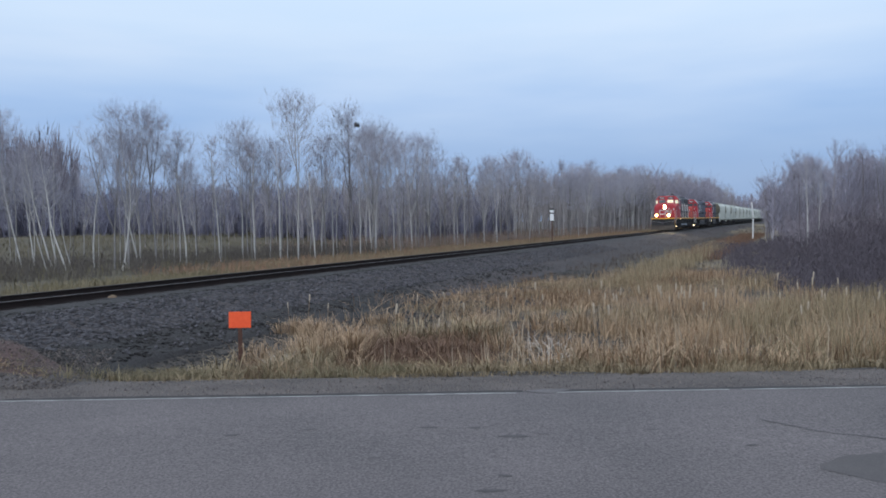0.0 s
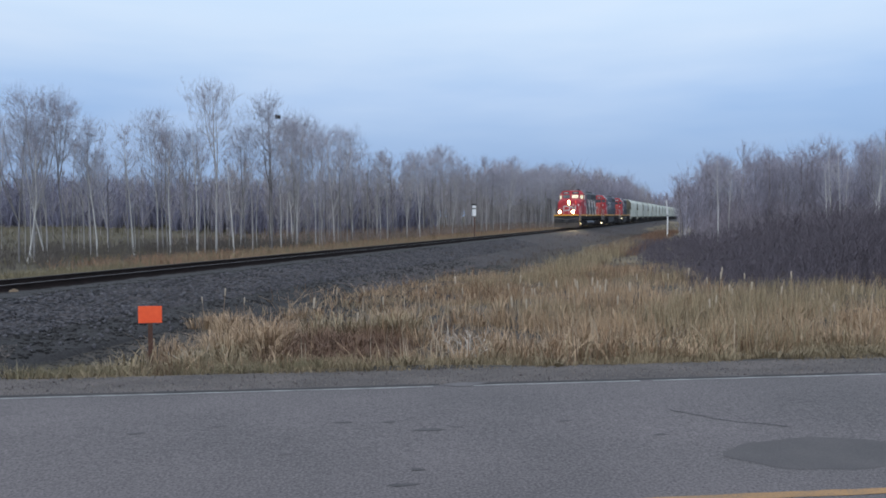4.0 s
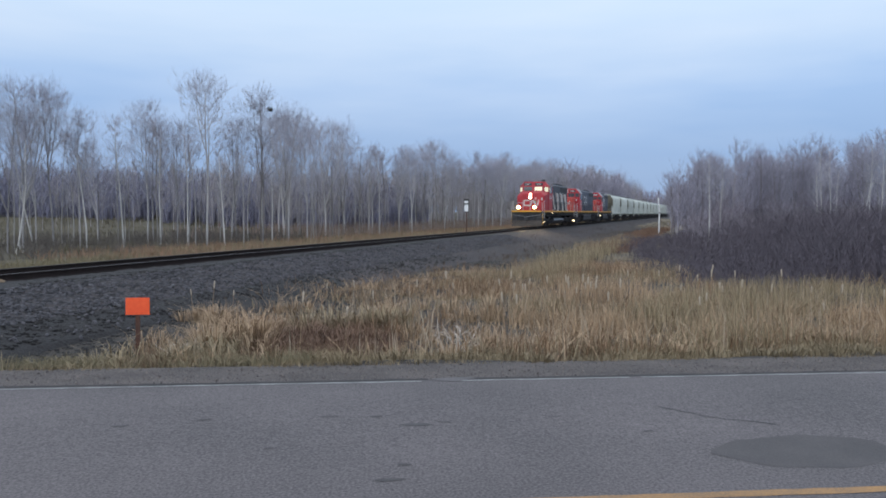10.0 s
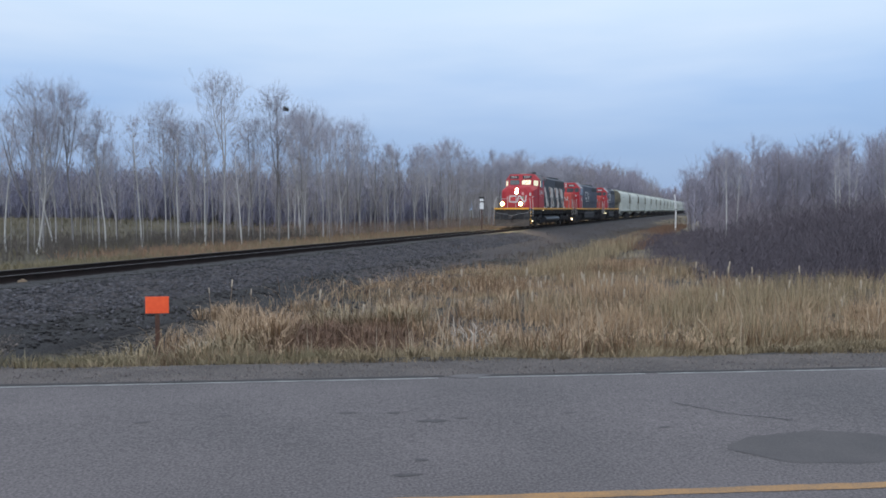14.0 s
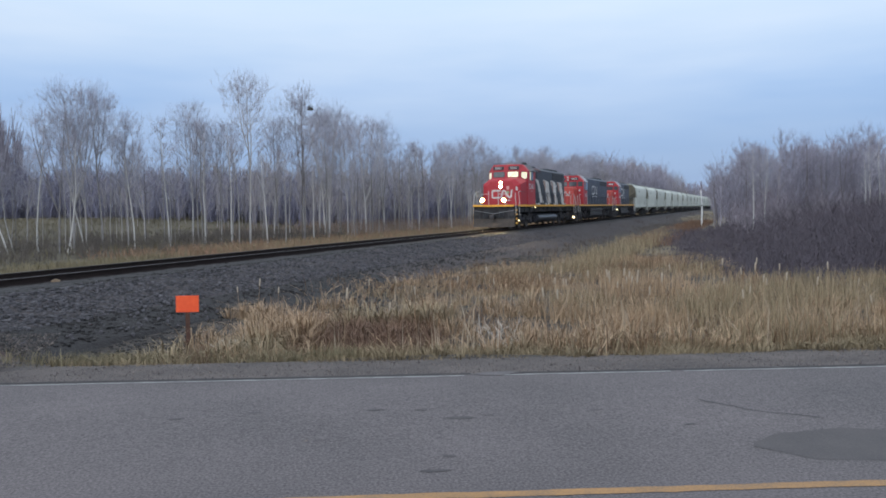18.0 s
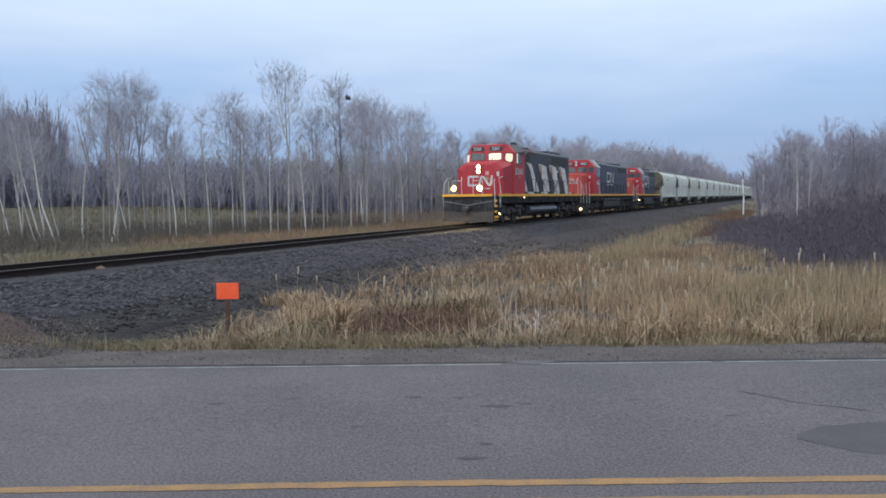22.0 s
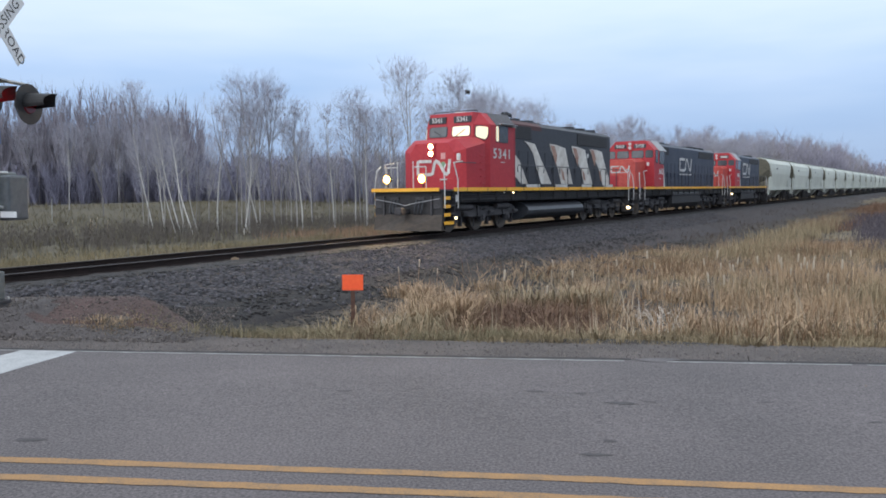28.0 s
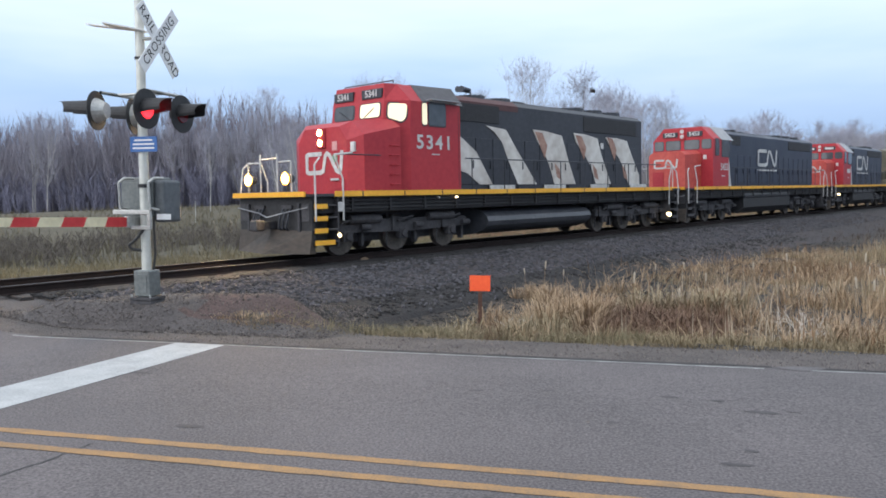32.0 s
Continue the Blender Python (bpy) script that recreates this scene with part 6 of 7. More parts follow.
def tussocks(name, label, cx, cy, count, height, width, mat, seed, radius=0.16):
    """Clumps whose blades fan outward."""
    rg = np.random.default_rng(seed)
    n = len(cx) * count
    a = rg.uniform(0, 6.28, n)
    r = radius * np.sqrt(rg.uniform(0, 1, n))
    size = np.repeat(rg.uniform(0.55, 1.2, len(cx)), count)
    x, y = np.repeat(cx, count) + r * size * np.cos(a), np.repeat(cy, count) + r * size * np.sin(a)
    h = height * size * rg.uniform(0.5, 1.1, n)
    out = h * (0.15 + 1.9 * r / radius * 0.35 + rg.uniform(0, 0.35, n))
    wd = width * rg.uniform(0.6, 1.3, n)
    base = np.stack([x, y, ground_z(x, y) - 0.03], -1)
    o = np.stack([np.cos(a), np.sin(a), np.zeros(n)], -1) * out[:, None]
    b = a + rg.uniform(1.0, 2.1, n)
    side = np.stack([np.cos(b), np.sin(b), np.zeros(n)], -1) * (wd / 2)[:, None]
    up = np.zeros((n, 3))
    up[:, 2] = h
    mid = base + up * 0.72 + o * 0.38
    tip = base + up * rg.uniform(0.55, 1.05, (n, 1)) + o
    v = np.stack([base - side, base + side, mid - side * 0.8, mid + side * 0.8, tip], 1)
    f = np.array([[0, 1, 3], [0, 3, 2], [2, 3, 4]])[None] + (np.arange(n) * 5)[:, None, None]
    return tagged(new(name, mesh_of(name, v.reshape(-1, 3), f.reshape(-1, 3), mat)), label, "grass", kind="stuff")


x, y = scatter(900, -4.2, 12, 10.6, 20, 71, in_ditch)
k = (np.random.default_rng(72).uniform(0, 1, len(x)) > brown_zone(x, y) * 1.7) & ((x > 2.2) | (y > 13.6) | (np.arange(len(x)) % 5 == 0))
tussocks("grass_tussocks", "pale dry tussocks that fan out in the ditch", x[k], y[k], 48, 0.50, 0.013, M_REED, 73)
x, y = scatter(420, -6.0, 8, 9.9, 13.5, 74, lambda x, y, rg: (along_across(x, y)[1] > 4.6) & (lumps(x, y, 0.8, 14) > rg.uniform(0.2, 0.8, len(x))))
k = x > -4.9
x, y = x[k], y[k]
tussocks("verge_tussocks", "low tan tussocks along the ditch", x, y, 40, 0.19, 0.011, M_GRASS, 75)
x, y = scatter(46, -4.3, -1.9, 11.3, 13.6, 176, lambda x, y, rg: (along_across(x, y)[1] > 5.3) & (x > -4.3 + 0.5 * (y - 11.3)))
tussocks("sign_tussocks", "pale grey-green tussocks round the foot of the sign", x, y, 34, 0.50, 0.013, M_GREYREED, 177, 0.13)
x, y = scatter(270, -3.5, 4.0, 10.8, 16.0, 76, lambda x, y, rg: brown_zone(x, y) > rg.uniform(0.15, 0.9, len(x)))
tussocks("brown_tussocks", "matted dead brown weeds in the ditch", x, y, 60, 0.46, 0.013, M_BROWNWEED, 77, 0.28)
# a fountain of arching straw beside the brown weeds
rgt = np.random.default_rng(178)
tussocks("straw_mound", "broad mound of arching straw-coloured reeds", rgt.normal(-1.85, 0.36, 13), rgt.normal(13.7, 0.38, 13), 110, 0.74, 0.014, M_REED, 179, 0.26)
tussocks("straw_mound", "broken straw-coloured reeds behind the brown weeds", rgt.uniform(-1.6, 1.2, 16), rgt.normal(15.9, 0.3, 16), 70, 0.62, 0.015, M_GREYREED, 180, 0.24)
# fallen stems
x, y = scatter(22000, -3.5, 20, 10.9, 30, 12, lambda x, y, rg: in_ditch(x, y, rg) & (brown_zone(x, y) < rg.uniform(0.1, 0.8, len(x))))
blades("fallen_reeds", "bent and broken straw-coloured stems among the reeds", "reeds", x, y, 0.46, 0.017, M_REED, 13, 1.3)
# brown dead weeds
x, y = scatter(70000, -3.0, 26, 10.8, 34, 23, lambda x, y, rg: in_ditch(x, y, rg) & (lumps(x, y, 1.3, 29) > rg.uniform(0.45, 0.9, len(x))))
blades("brown_weeds", "scattered dead brown weeds among the reeds", "weeds", x, y, 0.55, 0.018, M_RUSTWEED, 24, 0.5)
x, y = scatter(2300, -1.0, 24, 11.2, 20.5, 27, lambda x, y, rg: in_ditch(x, y, rg) & (brown_zone(x, y) < 0.3))
blades("pale_stalks", "single pale upright stalks above the reeds", "reeds", x, y, 0.76, 0.020, M_STALK, 28, 0.2)
x, y = scatter(32000, -3.5, 4.5, 10.8, 16.5, 21, lambda x, y, rg: brown_zone(x, y) > rg.uniform(0.12, 0.9, len(x)))
blades("brown_weeds", "low tangled dead brown weeds in the ditch", "weeds", x, y, 0.34, 0.012, M_BROWNWEED, 22, 0.7)
# short grass along the shoulder
x, y = scatter(34000, -8.5, 26, 9.80, 11.0, 31, lambda x, y, rg: (lumps(x, y, 0.4, 8) > rg.uniform(0.2, 0.85, len(x))) & (rg.uniform(0, 1, len(x)) < 0.45 + 0.55 * smoothstep(-3.5, -1.5, x)) & (x > -4.7 + 0.35 * rg.normal(size=len(x))))
blades("verge_grass", "short dry grass with some green along the shoulder", "grass", x, y, (0.10 + 0.20 * smoothstep(9.8, 11.0, y)) * (0.5 + 0.9 * lumps(x, y, 0.5, 8)), 0.011, M_GRASS, 32, 0.6)
x, y = scatter(6500, -5.2, -0.5, 10.0, 12.6, 33, lambda x, y, rg: (lumps(x, y, 0.5, 18) > rg.uniform(0.2, 0.8, len(x))) & (along_across(x, y)[1] > 5.0))
blades("ditch_grass", "thin green and tan grass at the foot of the bank", "grass", x, y, 0.24, 0.010, M_GREENGRASS, 34, 0.6)
x, y = scatter(900, -6.6, -4.6, 9.75, 11.0, 81, lambda x, y, rg: lumps(x, y, 0.3, 82) > rg.uniform(0.35, 0.9, len(x)))
blades("slope_grass", "sparse green-grey grass on the side of the dirt mound", "grass", x, y, 0.08, 0.009, M_GREENGRASS, 83, 0.9)
# sparse tufts on the mound by the crossing
x, y = scatter(1200, -7.2, -5.3, 9.6, 10.2, 35, lambda x, y, rg: lumps(x, y, 0.35, 4) > rg.uniform(0.4, 0.95, len(x)))
blades("mound_tufts", "flattened straw tufts on the dirt by the crossing", "grass", x, y, 0.10, 0.009, M_GRASS, 36, 1.4)
rgt = np.random.default_rng(38)
tussocks("mound_tussocks", "flattened pale straw tussocks on the dirt by the crossing", rgt.uniform(-7.1, -6.1, 8), rgt.uniform(9.85, 10.15, 8), 46, 0.10, 0.012, M_REED, 39, 0.20)
x, y = scatter(7000, -3.5, -1.6, 11.0, 14.2, 78, lambda x, y, rg: (along_across(x, y)[1] > 5.2) & (lumps(x, y, 0.45, 79) > rg.uniform(0.2, 0.8, len(x))))
blades("ditch_weeds", "low dark weeds in the bottom of the ditch", "weeds", x, y, 0.20, 0.013, M_BROWNWEED, 80, 0.8)
# grass beyond the railway, up to the trees
# russet weeds, with the headlights' warm light mixed into their colour
M_RUSTVERGE = material("headlit_russet_weed", (0.139, 0.079, 0.0511), (0.377, 0.23, 0.148), 0.9, fine=3, coarse=0.4, bump=0, island=0.5)


def track_scatter(n, s0, s1, w0, w1, seed, power=1.0, clump=1.5):
    rg = np.random.default_rng(seed)
    s, w = s0 + (s1 - s0) * rg.uniform(0, 1, n) ** power, rg.uniform(w0, w1, n)
    x, y = track_at(s, w)
    k = lumps(x, y, clump, seed) > rg.uniform(0.0, 0.55, n)
    return x[k], y[k]


x, y = track_scatter(46000, -12, 75, -11.0, -2.9, 41, 1.4)
blades("far_verge_grass", "pale dry grass between the railway and the wood", "grass", x, y, 0.42, 0.024, M_GREENGRASS, 42, 0.4)
x, y = track_scatter(26000, 20, 230, -12.0, -2.9, 43, 1.3)
blades("far_verge_grass", "pale dry grass along the railway bank", "grass", x, y, 0.50, 0.05, M_GRASS, 44, 0.4)
x, y = track_scatter(15000, 14, 120, -13.5, -4.2, 143, 1.2, 1.3)
blades("russet_weeds", "rust-brown dead weeds, warmed in colour for the headlights, between the railway and the wood", "weeds", x, y, 0.62, 0.026, M_RUSTVERGE, 144, 0.5)
x, y = track_scatter(30000, -15, 90, -60.0, -10.0, 45, 1.2, 4.0)
blades("meadow_grass", "rough tan meadow grass among the trees", "grass", x, y, 0.5, 0.05, M_MEADOWGRASS, 46, 0.5)
x, y = track_scatter(4600, 15, 56, 9.3, 11.4, 49, 1.15, 1.6)
blades("bank_foot_reeds", "pale dry reeds in a strip along the foot of the bank", "reeds", x, y, 0.72 * (0.6 + 0.7 * lumps(x, y, 1.6, 50)), 0.026, M_GREYREED, 50, 0.35)
x, y = track_scatter(5200, 34, 105, 8.8, 12.2, 149, 1.1, 1.6)
blades("bank_foot_weeds", "dull brown weeds along the foot of the bank", "weeds", x, y, 0.62, 0.030, M_BROWNWEED, 150, 0.5)
x, y = track_scatter(12000, 24, 230, 3.0, 12.0, 47, 1.3, 3.0)
blades("bank_grass", "brown dry grass on the far railway bank", "grass", x, y, 0.30, 0.03, M_BANKGRASS, 48, 0.6)


def shoots(name, label, category, x, y, height, mat, seed, stems=5, spread=0.5, twigs=4, thick=0.014):
    """Leafless brush: stems that fan out from the ground, each with side twigs, in one object."""
    rg = np.random.default_rng(seed)
    n = len(x) * stems
    bx, by = np.repeat(x, stems) + rg.normal(0, 0.12, n), np.repeat(y, stems) + rg.normal(0, 0.12, n)
    h = np.repeat(height * np.ones(len(x)), stems) * rg.uniform(0.5, 1.1, n)
    a, m = rg.uniform(0, 6.28, n), rg.uniform(0.05, spread, n) * h
    base = np.stack([bx, by, ground_z(bx, by) - 0.05], -1)
    tip = base + np.stack([np.cos(a) * m, np.sin(a) * m, h], -1)
    starts, ends, rad = [base], [tip], [np.full(n, thick)]
    for _ in range(twigs):
        f = rg.uniform(0.3, 0.95, (n, 1))
        p = base + (tip - base) * f
        b, le = rg.uniform(0, 6.28, n), h * rg.uniform(0.12, 0.36, n)
        q = p + np.stack([np.cos(b) * le * 0.6, np.sin(b) * le * 0.6, le * 0.8], -1)
        starts.append(p)
        ends.append(q)
        rad.append(np.full(n, thick * 0.6))
    p, q, r = np.concatenate(starts), np.concatenate(ends), np.concatenate(rad)
    v, f = spikes(p[:n], q[:n], r[:n])
    v2, f2 = slivers(p[n:], q[n:], r[n:] * 1.3)
    v, f = np.concatenate([v, v2]), np.concatenate([f, f2 + len(v)])
    return tagged(new(name, mesh_of(name, v, f, mat)), label, category, kind="stuff")


def slivers(p, q, r):
    """Fine tapering twigs from p to q, one thin triangle each."""
    n = len(p)
    d = q - p
    a = np.random.default_rng(n).normal(0, 1, (n, 3))
    u = np.cross(d, a)
    u /= np.linalg.norm(u, axis=1, keepdims=True) + 1e-9
    v = np.stack([p - u * r[:, None], p + u * r[:, None], q], 1).reshape(-1, 3)
    return v, np.arange(3 * n).reshape(-1, 3)


def spikes(p, q, r):
    """Three-sided tapering twigs from p to q."""
    n = len(p)
    d = q - p
    u = np.cross(d, np.array([0.31, 0.87, 0.2]))
    u /= np.linalg.norm(u, axis=1, keepdims=True) + 1e-9
    w = np.cross(d, u)
    w /= np.linalg.norm(w, axis=1, keepdims=True) + 1e-9
    ring = [p + r[:, None] * (math.cos(t) * u + math.sin(t) * w) for t in (0, 2.094, 4.189)]
    v = np.stack([*ring, q], 1).reshape(-1, 3)
    f = (np.array([[0, 1, 3], [1, 2, 3], [2, 0, 3]])[None] + (np.arange(n) * 4)[:, None, None]).reshape(-1, 3)
    return v, f


M_BROWNBRUSH = material("dull_brown_brush", (0.050, 0.043, 0.038), (0.145, 0.124, 0.105), 0.9, fine=2, coarse=0.3, bump=0, island=0.6)
M_UNDERGROWTH = material("russet_undergrowth", (0.115, 0.083, 0.068), (0.30, 0.222, 0.18), 0.9, fine=2, coarse=0.3, bump=0, island=0.6)


# haze painted into three distant plant colours: lighter and bluer
M_CLUMP = material("haze_tinted_thicket", (0.188, 0.174, 0.211), (0.405, 0.387, 0.459), 0.9, fine=1, coarse=0.1, bump=0, island=0.6)
M_DEEPWOOD = material("haze_blue_far_wood", (0.148, 0.134, 0.158), (0.356, 0.334, 0.384), 0.9, fine=1, coarse=0.1, bump=0, island=0.6)
M_TALLSCRUB = material("grey_violet_brush", (0.147, 0.129, 0.149), (0.32, 0.282, 0.319), 0.9, fine=2, coarse=0.3, bump=0, island=0.6)


def scrub_left(y):
    return np.where(y < 30, 11.9 - 0.04 * (y - 24), 11.7 + (y - 30) * 0.285)


def scrub_zone(x, y, rg):
    left = scrub_left(y) + 0.5 * np.sin(y * 0.6)
    near = 24.6 + 0.6 * np.sin(x * 0.9) + 0.02 * (x - 12) ** 2 * 0.1
    return (x > left + rg.normal(0, 0.4, len(x))) & (y > near + rg.normal(0, 0.8, len(x)))


x, y = scatter(9500, 9, 62, 23.5, 66, 51, scrub_zone, 1.35)
shoots("scrub_brush", "dense dark reddish leafless brush", "brush", x, y, (0.62 + 2.0 * smoothstep(1.5, 11.5, x - scrub_left(y))) * (0.75 + 0.45 * lumps(x, y, 2.0, 6)), M_SCRUB, 52, 6, 0.55, 6, 0.0135)
x, y = scatter(2600, 20, 88, 51, 78, 53, lambda x, y, rg: x > 0.425 * y + 1.0 + rg.normal(0, 0.5, len(x)))
shoots("tall_scrub", "tall grey-brown leafless shrubs below the trees", "brush", x, y, (1.9 + 0.6 * smoothstep(51, 60, y)) * (0.9 + 0.9 * lumps(x, y, 3.0, 16)), M_TALLSCRUB, 54, 5, 0.5, 8, 0.014)
x, y = track_scatter(1500, -14, 44, -30, -13, 55, 1.0, 2.5)
shoots("meadow_brush", "grey-brown brush at the edge of the meadow", "brush", x, y, 1.0, M_BROWNBRUSH, 56, 6, 0.6, 5, 0.016)
x, y = track_scatter(2200, 42, 190, -30, -12, 57, 1.2, 3.0)
shoots("wood_undergrowth", "thin grey-brown undergrowth below the trees", "brush", x, y, 1.3, M_UNDERGROWTH, 58, 5, 0.5, 4, 0.018)


# cattail heads, on stalks of their own
def make_cattail():
    root = empty("cattail")
    part("stalk", rod(blank(), (0, 0, -0.05), (0.01, 0, 1.0), 0.006, 0.004, 6), M_REED, root)
    bm = rod(blank(), (0.01, 0, 0.90), (0.012, 0, 1.02), 0.012, 0.017, 7)
    rod(bm, (0.012, 0, 1.02), (0.012, 0, 1.06), 0.017, 0.006, 7)
    part("seed_head", bm, M_CATTAIL, root, "pale burst seed head")
    return tagged(root, "dry cattail with a pale fluffy head", "cattail", group="cattails in the ditch")


cattail = make_cattail()
rg = random.Random(77)
spots = [(-3.0, 16.2, 1.0), (-3.35, 16.3, 0.85), (-2.6, 16.4, 0.8)]
spots += [(-27.6, 41.2, 1.15), (-26.9, 41.8, 1.05), (-26.2, 41.0, 1.2), (-25.7, 41.5, 1.0), (-24.6, 38.0, 1.2)]
spots += [(rg.uniform(3.2, 5.6), rg.uniform(15.7, 16.9), rg.uniform(0.9, 1.12)) for _ in range(15)]
spots += [(rg.uniform(6.5, 9.5), rg.uniform(17.0, 19.0), rg.uniform(0.95, 1.15)) for _ in range(6)]
while len(spots) < 60:
    cx, cy = rg.uniform(-1, 11), rg.uniform(12, 17.5)
    s, w = along_across(cx, cy)
    if w > toe_w(s) + 1.2:
        spots.append((cx, cy, rg.uniform(0.85, 1.15)))
for k, (cx, cy, sc) in enumerate(spots):
    m = pose(cx, cy, float(ground_z(cx, cy)), rg.uniform(-7, 7), rg.uniform(-7, 7), rg.uniform(0, 360))
    ob = cattail if k == 0 else copy_thing(cattail, m)
    ob.matrix_basis = m
    ob.scale = (sc, sc, sc)


def make_dead_shrub(seed, height):
    """A leafless shrub of bleached branching stems."""
    rgs = np.random.default_rng(seed)
    root = empty("dead_shrub")
    twig_p, twig_q, twig_r = [], [], []
    for k in range(9):
        bm = blank()
        a, lean = rgs.uniform(0, 6.28), rgs.uniform(0.15, 0.75)
        p = Vector((0.05 * math.cos(a), 0.05 * math.sin(a), -0.05))
        d = Vector((lean * math.cos(a), lean * math.sin(a), 1.0)).normalized()
        r = 0.009
        for i in range(4):
            q = p + d * height * rgs.uniform(0.18, 0.30)
            rod(bm, p, q, r, r * 0.75, 5)
            for _ in range(3):
                side = (d + Vector(rgs.normal(0, 0.6, 3))).normalized()
                twig_p.append(tuple(p.lerp(q, rgs.uniform(0.2, 1.0))))
                twig_q.append(tuple(Vector(twig_p[-1]) + side * height * rgs.uniform(0.12, 0.3)))
                twig_r.append(0.005)
            p, r = q, r * 0.75
            d = (d + Vector(rgs.normal(0, 0.25, 3))).normalized()
        part("stem", bm, M_BLEACHED, root)
    v, f = spikes(np.array(twig_p), np.array(twig_q), np.array(twig_r))
    new("twigs", mesh_of("twigs", v, f, M_BLEACHED)).parent = root
    return tagged(root, "bleached dead shrub with bare forking stems", "shrub", "dead shrubs in the ditch")


M_BLEACHED = material("bleached_dead_wood", (0.40, 0.34, 0.29), (0.72, 0.65, 0.57), 0.85, fine=12, coarse=2, bump=0)
for k, (cx, cy, hh) in enumerate(((1.55, 12.9, 0.72), (1.85, 13.2, 0.62), (-2.75, 12.3, 0.45))):
    make_dead_shrub(700 + k, hh).matrix_basis = pose(cx, cy, float(ground_z(cx, cy)), 0, 0, 50 * k)


# ---- trees ----
def grow(seed, height, lean, crown_from, spread, limbs, subs, twigs, girth, fork=0):
    """Lines of a bare tree: trunk and rising limbs, then branches and twigs, each as (p, q, r0, r1), inside an oval crown."""
    rg = np.random.default_rng(seed)
    trunk, fine = [], []
    steps = 10
    stems = []

    def stem(p, d, length, r0, settle):
        axis = [p.copy()]
        for _ in range(steps):
            d = d + np.array([rg.normal(0, 0.028) - settle * d[0], rg.normal(0, 0.028) - settle * d[1], 0])
            p = p + d / np.linalg.norm(d) * length / steps
            axis.append(p.copy())
        axis = np.array(axis)
        rad = r0 * (1 - np.linspace(0, 1, steps + 1)) ** 0.8 + 0.010
        for k in range(steps):
            trunk.append((axis[k], axis[k + 1], rad[k], rad[k + 1]))
        stems.append((axis, rad))

    stem(np.zeros(3), np.array([lean[0], lean[1], 1.0]), height, girth, 0.10)
    main, main_r = stems[0]
    for k in range(fork):
        i = int(steps * rg.uniform(0.30, 0.62))
        a = rg.uniform(0, 6.28)
        stem(main[i].copy(), np.array([0.42 * math.cos(a), 0.42 * math.sin(a), 1.0]), (height - main[i][2]) * rg.uniform(0.80, 0.98), main_r[i] * 0.62, 0.12)
    reach = spread * height
    for n in range(limbs):
        axis, rad = stems[n % len(stems)] if n % 3 else stems[0]
        low = max(crown_from, axis[0][2] / height + 0.04)
        f = low + (0.97 - low) * rg.uniform(0, 1) ** 0.85
        k = int(np.clip(np.searchsorted(axis[:, 2], f * height) - 1, 0, steps - 1))
        g = np.clip((f * height - axis[k][2]) / max(axis[k + 1][2] - axis[k][2], 1e-6), 0, 1)
        b, r = axis[k] + (axis[k + 1] - axis[k]) * g, rad[k] + (rad[k + 1] - rad[k]) * g
        u = (f - crown_from) / (1 - crown_from)
        wide = reach * (0.30 + 0.70 * math.sin(math.pi * min(1.0, 0.16 + 0.84 * u)) ** 0.7) * rg.uniform(0.6, 1.12)
        climb = rg.uniform(0.45, 1.6)
        le = min(wide * math.hypot(1, climb), (1.03 * height - b[2]) * 1.15)
        az = rg.uniform(0, 6.28)
        dd = np.array([math.cos(az), math.sin(az), climb])
        dd /= np.linalg.norm(dd)
        q = b.copy()
        pts, ways = [b], []
        for _k in range(4):
            q = q + dd * le / 4
            pts.append(q.copy())
            ways.append(dd.copy())
            dd = dd + np.array([rg.normal(0, 0.16), rg.normal(0, 0.16), 0.12 + rg.normal(0, 0.08)])
            dd /= np.linalg.norm(dd)
        r = min(r * 0.36, 0.016)
        for i in range(4):
            trunk.append((pts[i], pts[i + 1], r * (1 - i / 4.3), r * (1 - (i + 1) / 4.3)))
        for _s in range(subs):
            g = rg.uniform(0.12, 1.0) * 3.999
            i = int(g)
            b2 = pts[i] + (pts[i + 1] - pts[i]) * (g - i)
            d2 = ways[i] + rg.normal(0, 0.50, 3) + np.array([0, 0, 0.22])
            d2 /= np.linalg.norm(d2)
            l2 = reach * rg.uniform(0.22, 0.52)
            e2 = b2 + d2 * l2
            fine.append((b2, e2, r * 0.14 + 0.0034))
            for _t in range(twigs):
                b3 = b2 + (e2 - b2) * rg.uniform(0.1, 1.0)
                d3 = d2 + rg.normal(0, 0.55, 3) + np.array([0, 0, 0.25])
                d3 /= np.linalg.norm(d3)
                fine.append((b3, b3 + d3 * l2 * rg.uniform(0.25, 0.75), 0.0036))
    # whips along the upper trunk
    for _ in range(limbs):
        k = rg.integers(int(steps * crown_from), steps)
        b = main[k] + (main[k + 1] - main[k]) * rg.uniform(0, 1)
        d2 = np.array([rg.normal(0, 0.5), rg.normal(0, 0.5), 1.0])
        d2 /= np.linalg.norm(d2)
        fine.append((b, b + d2 * reach * rg.uniform(0.2, 0.6), 0.006))
    return trunk, fine


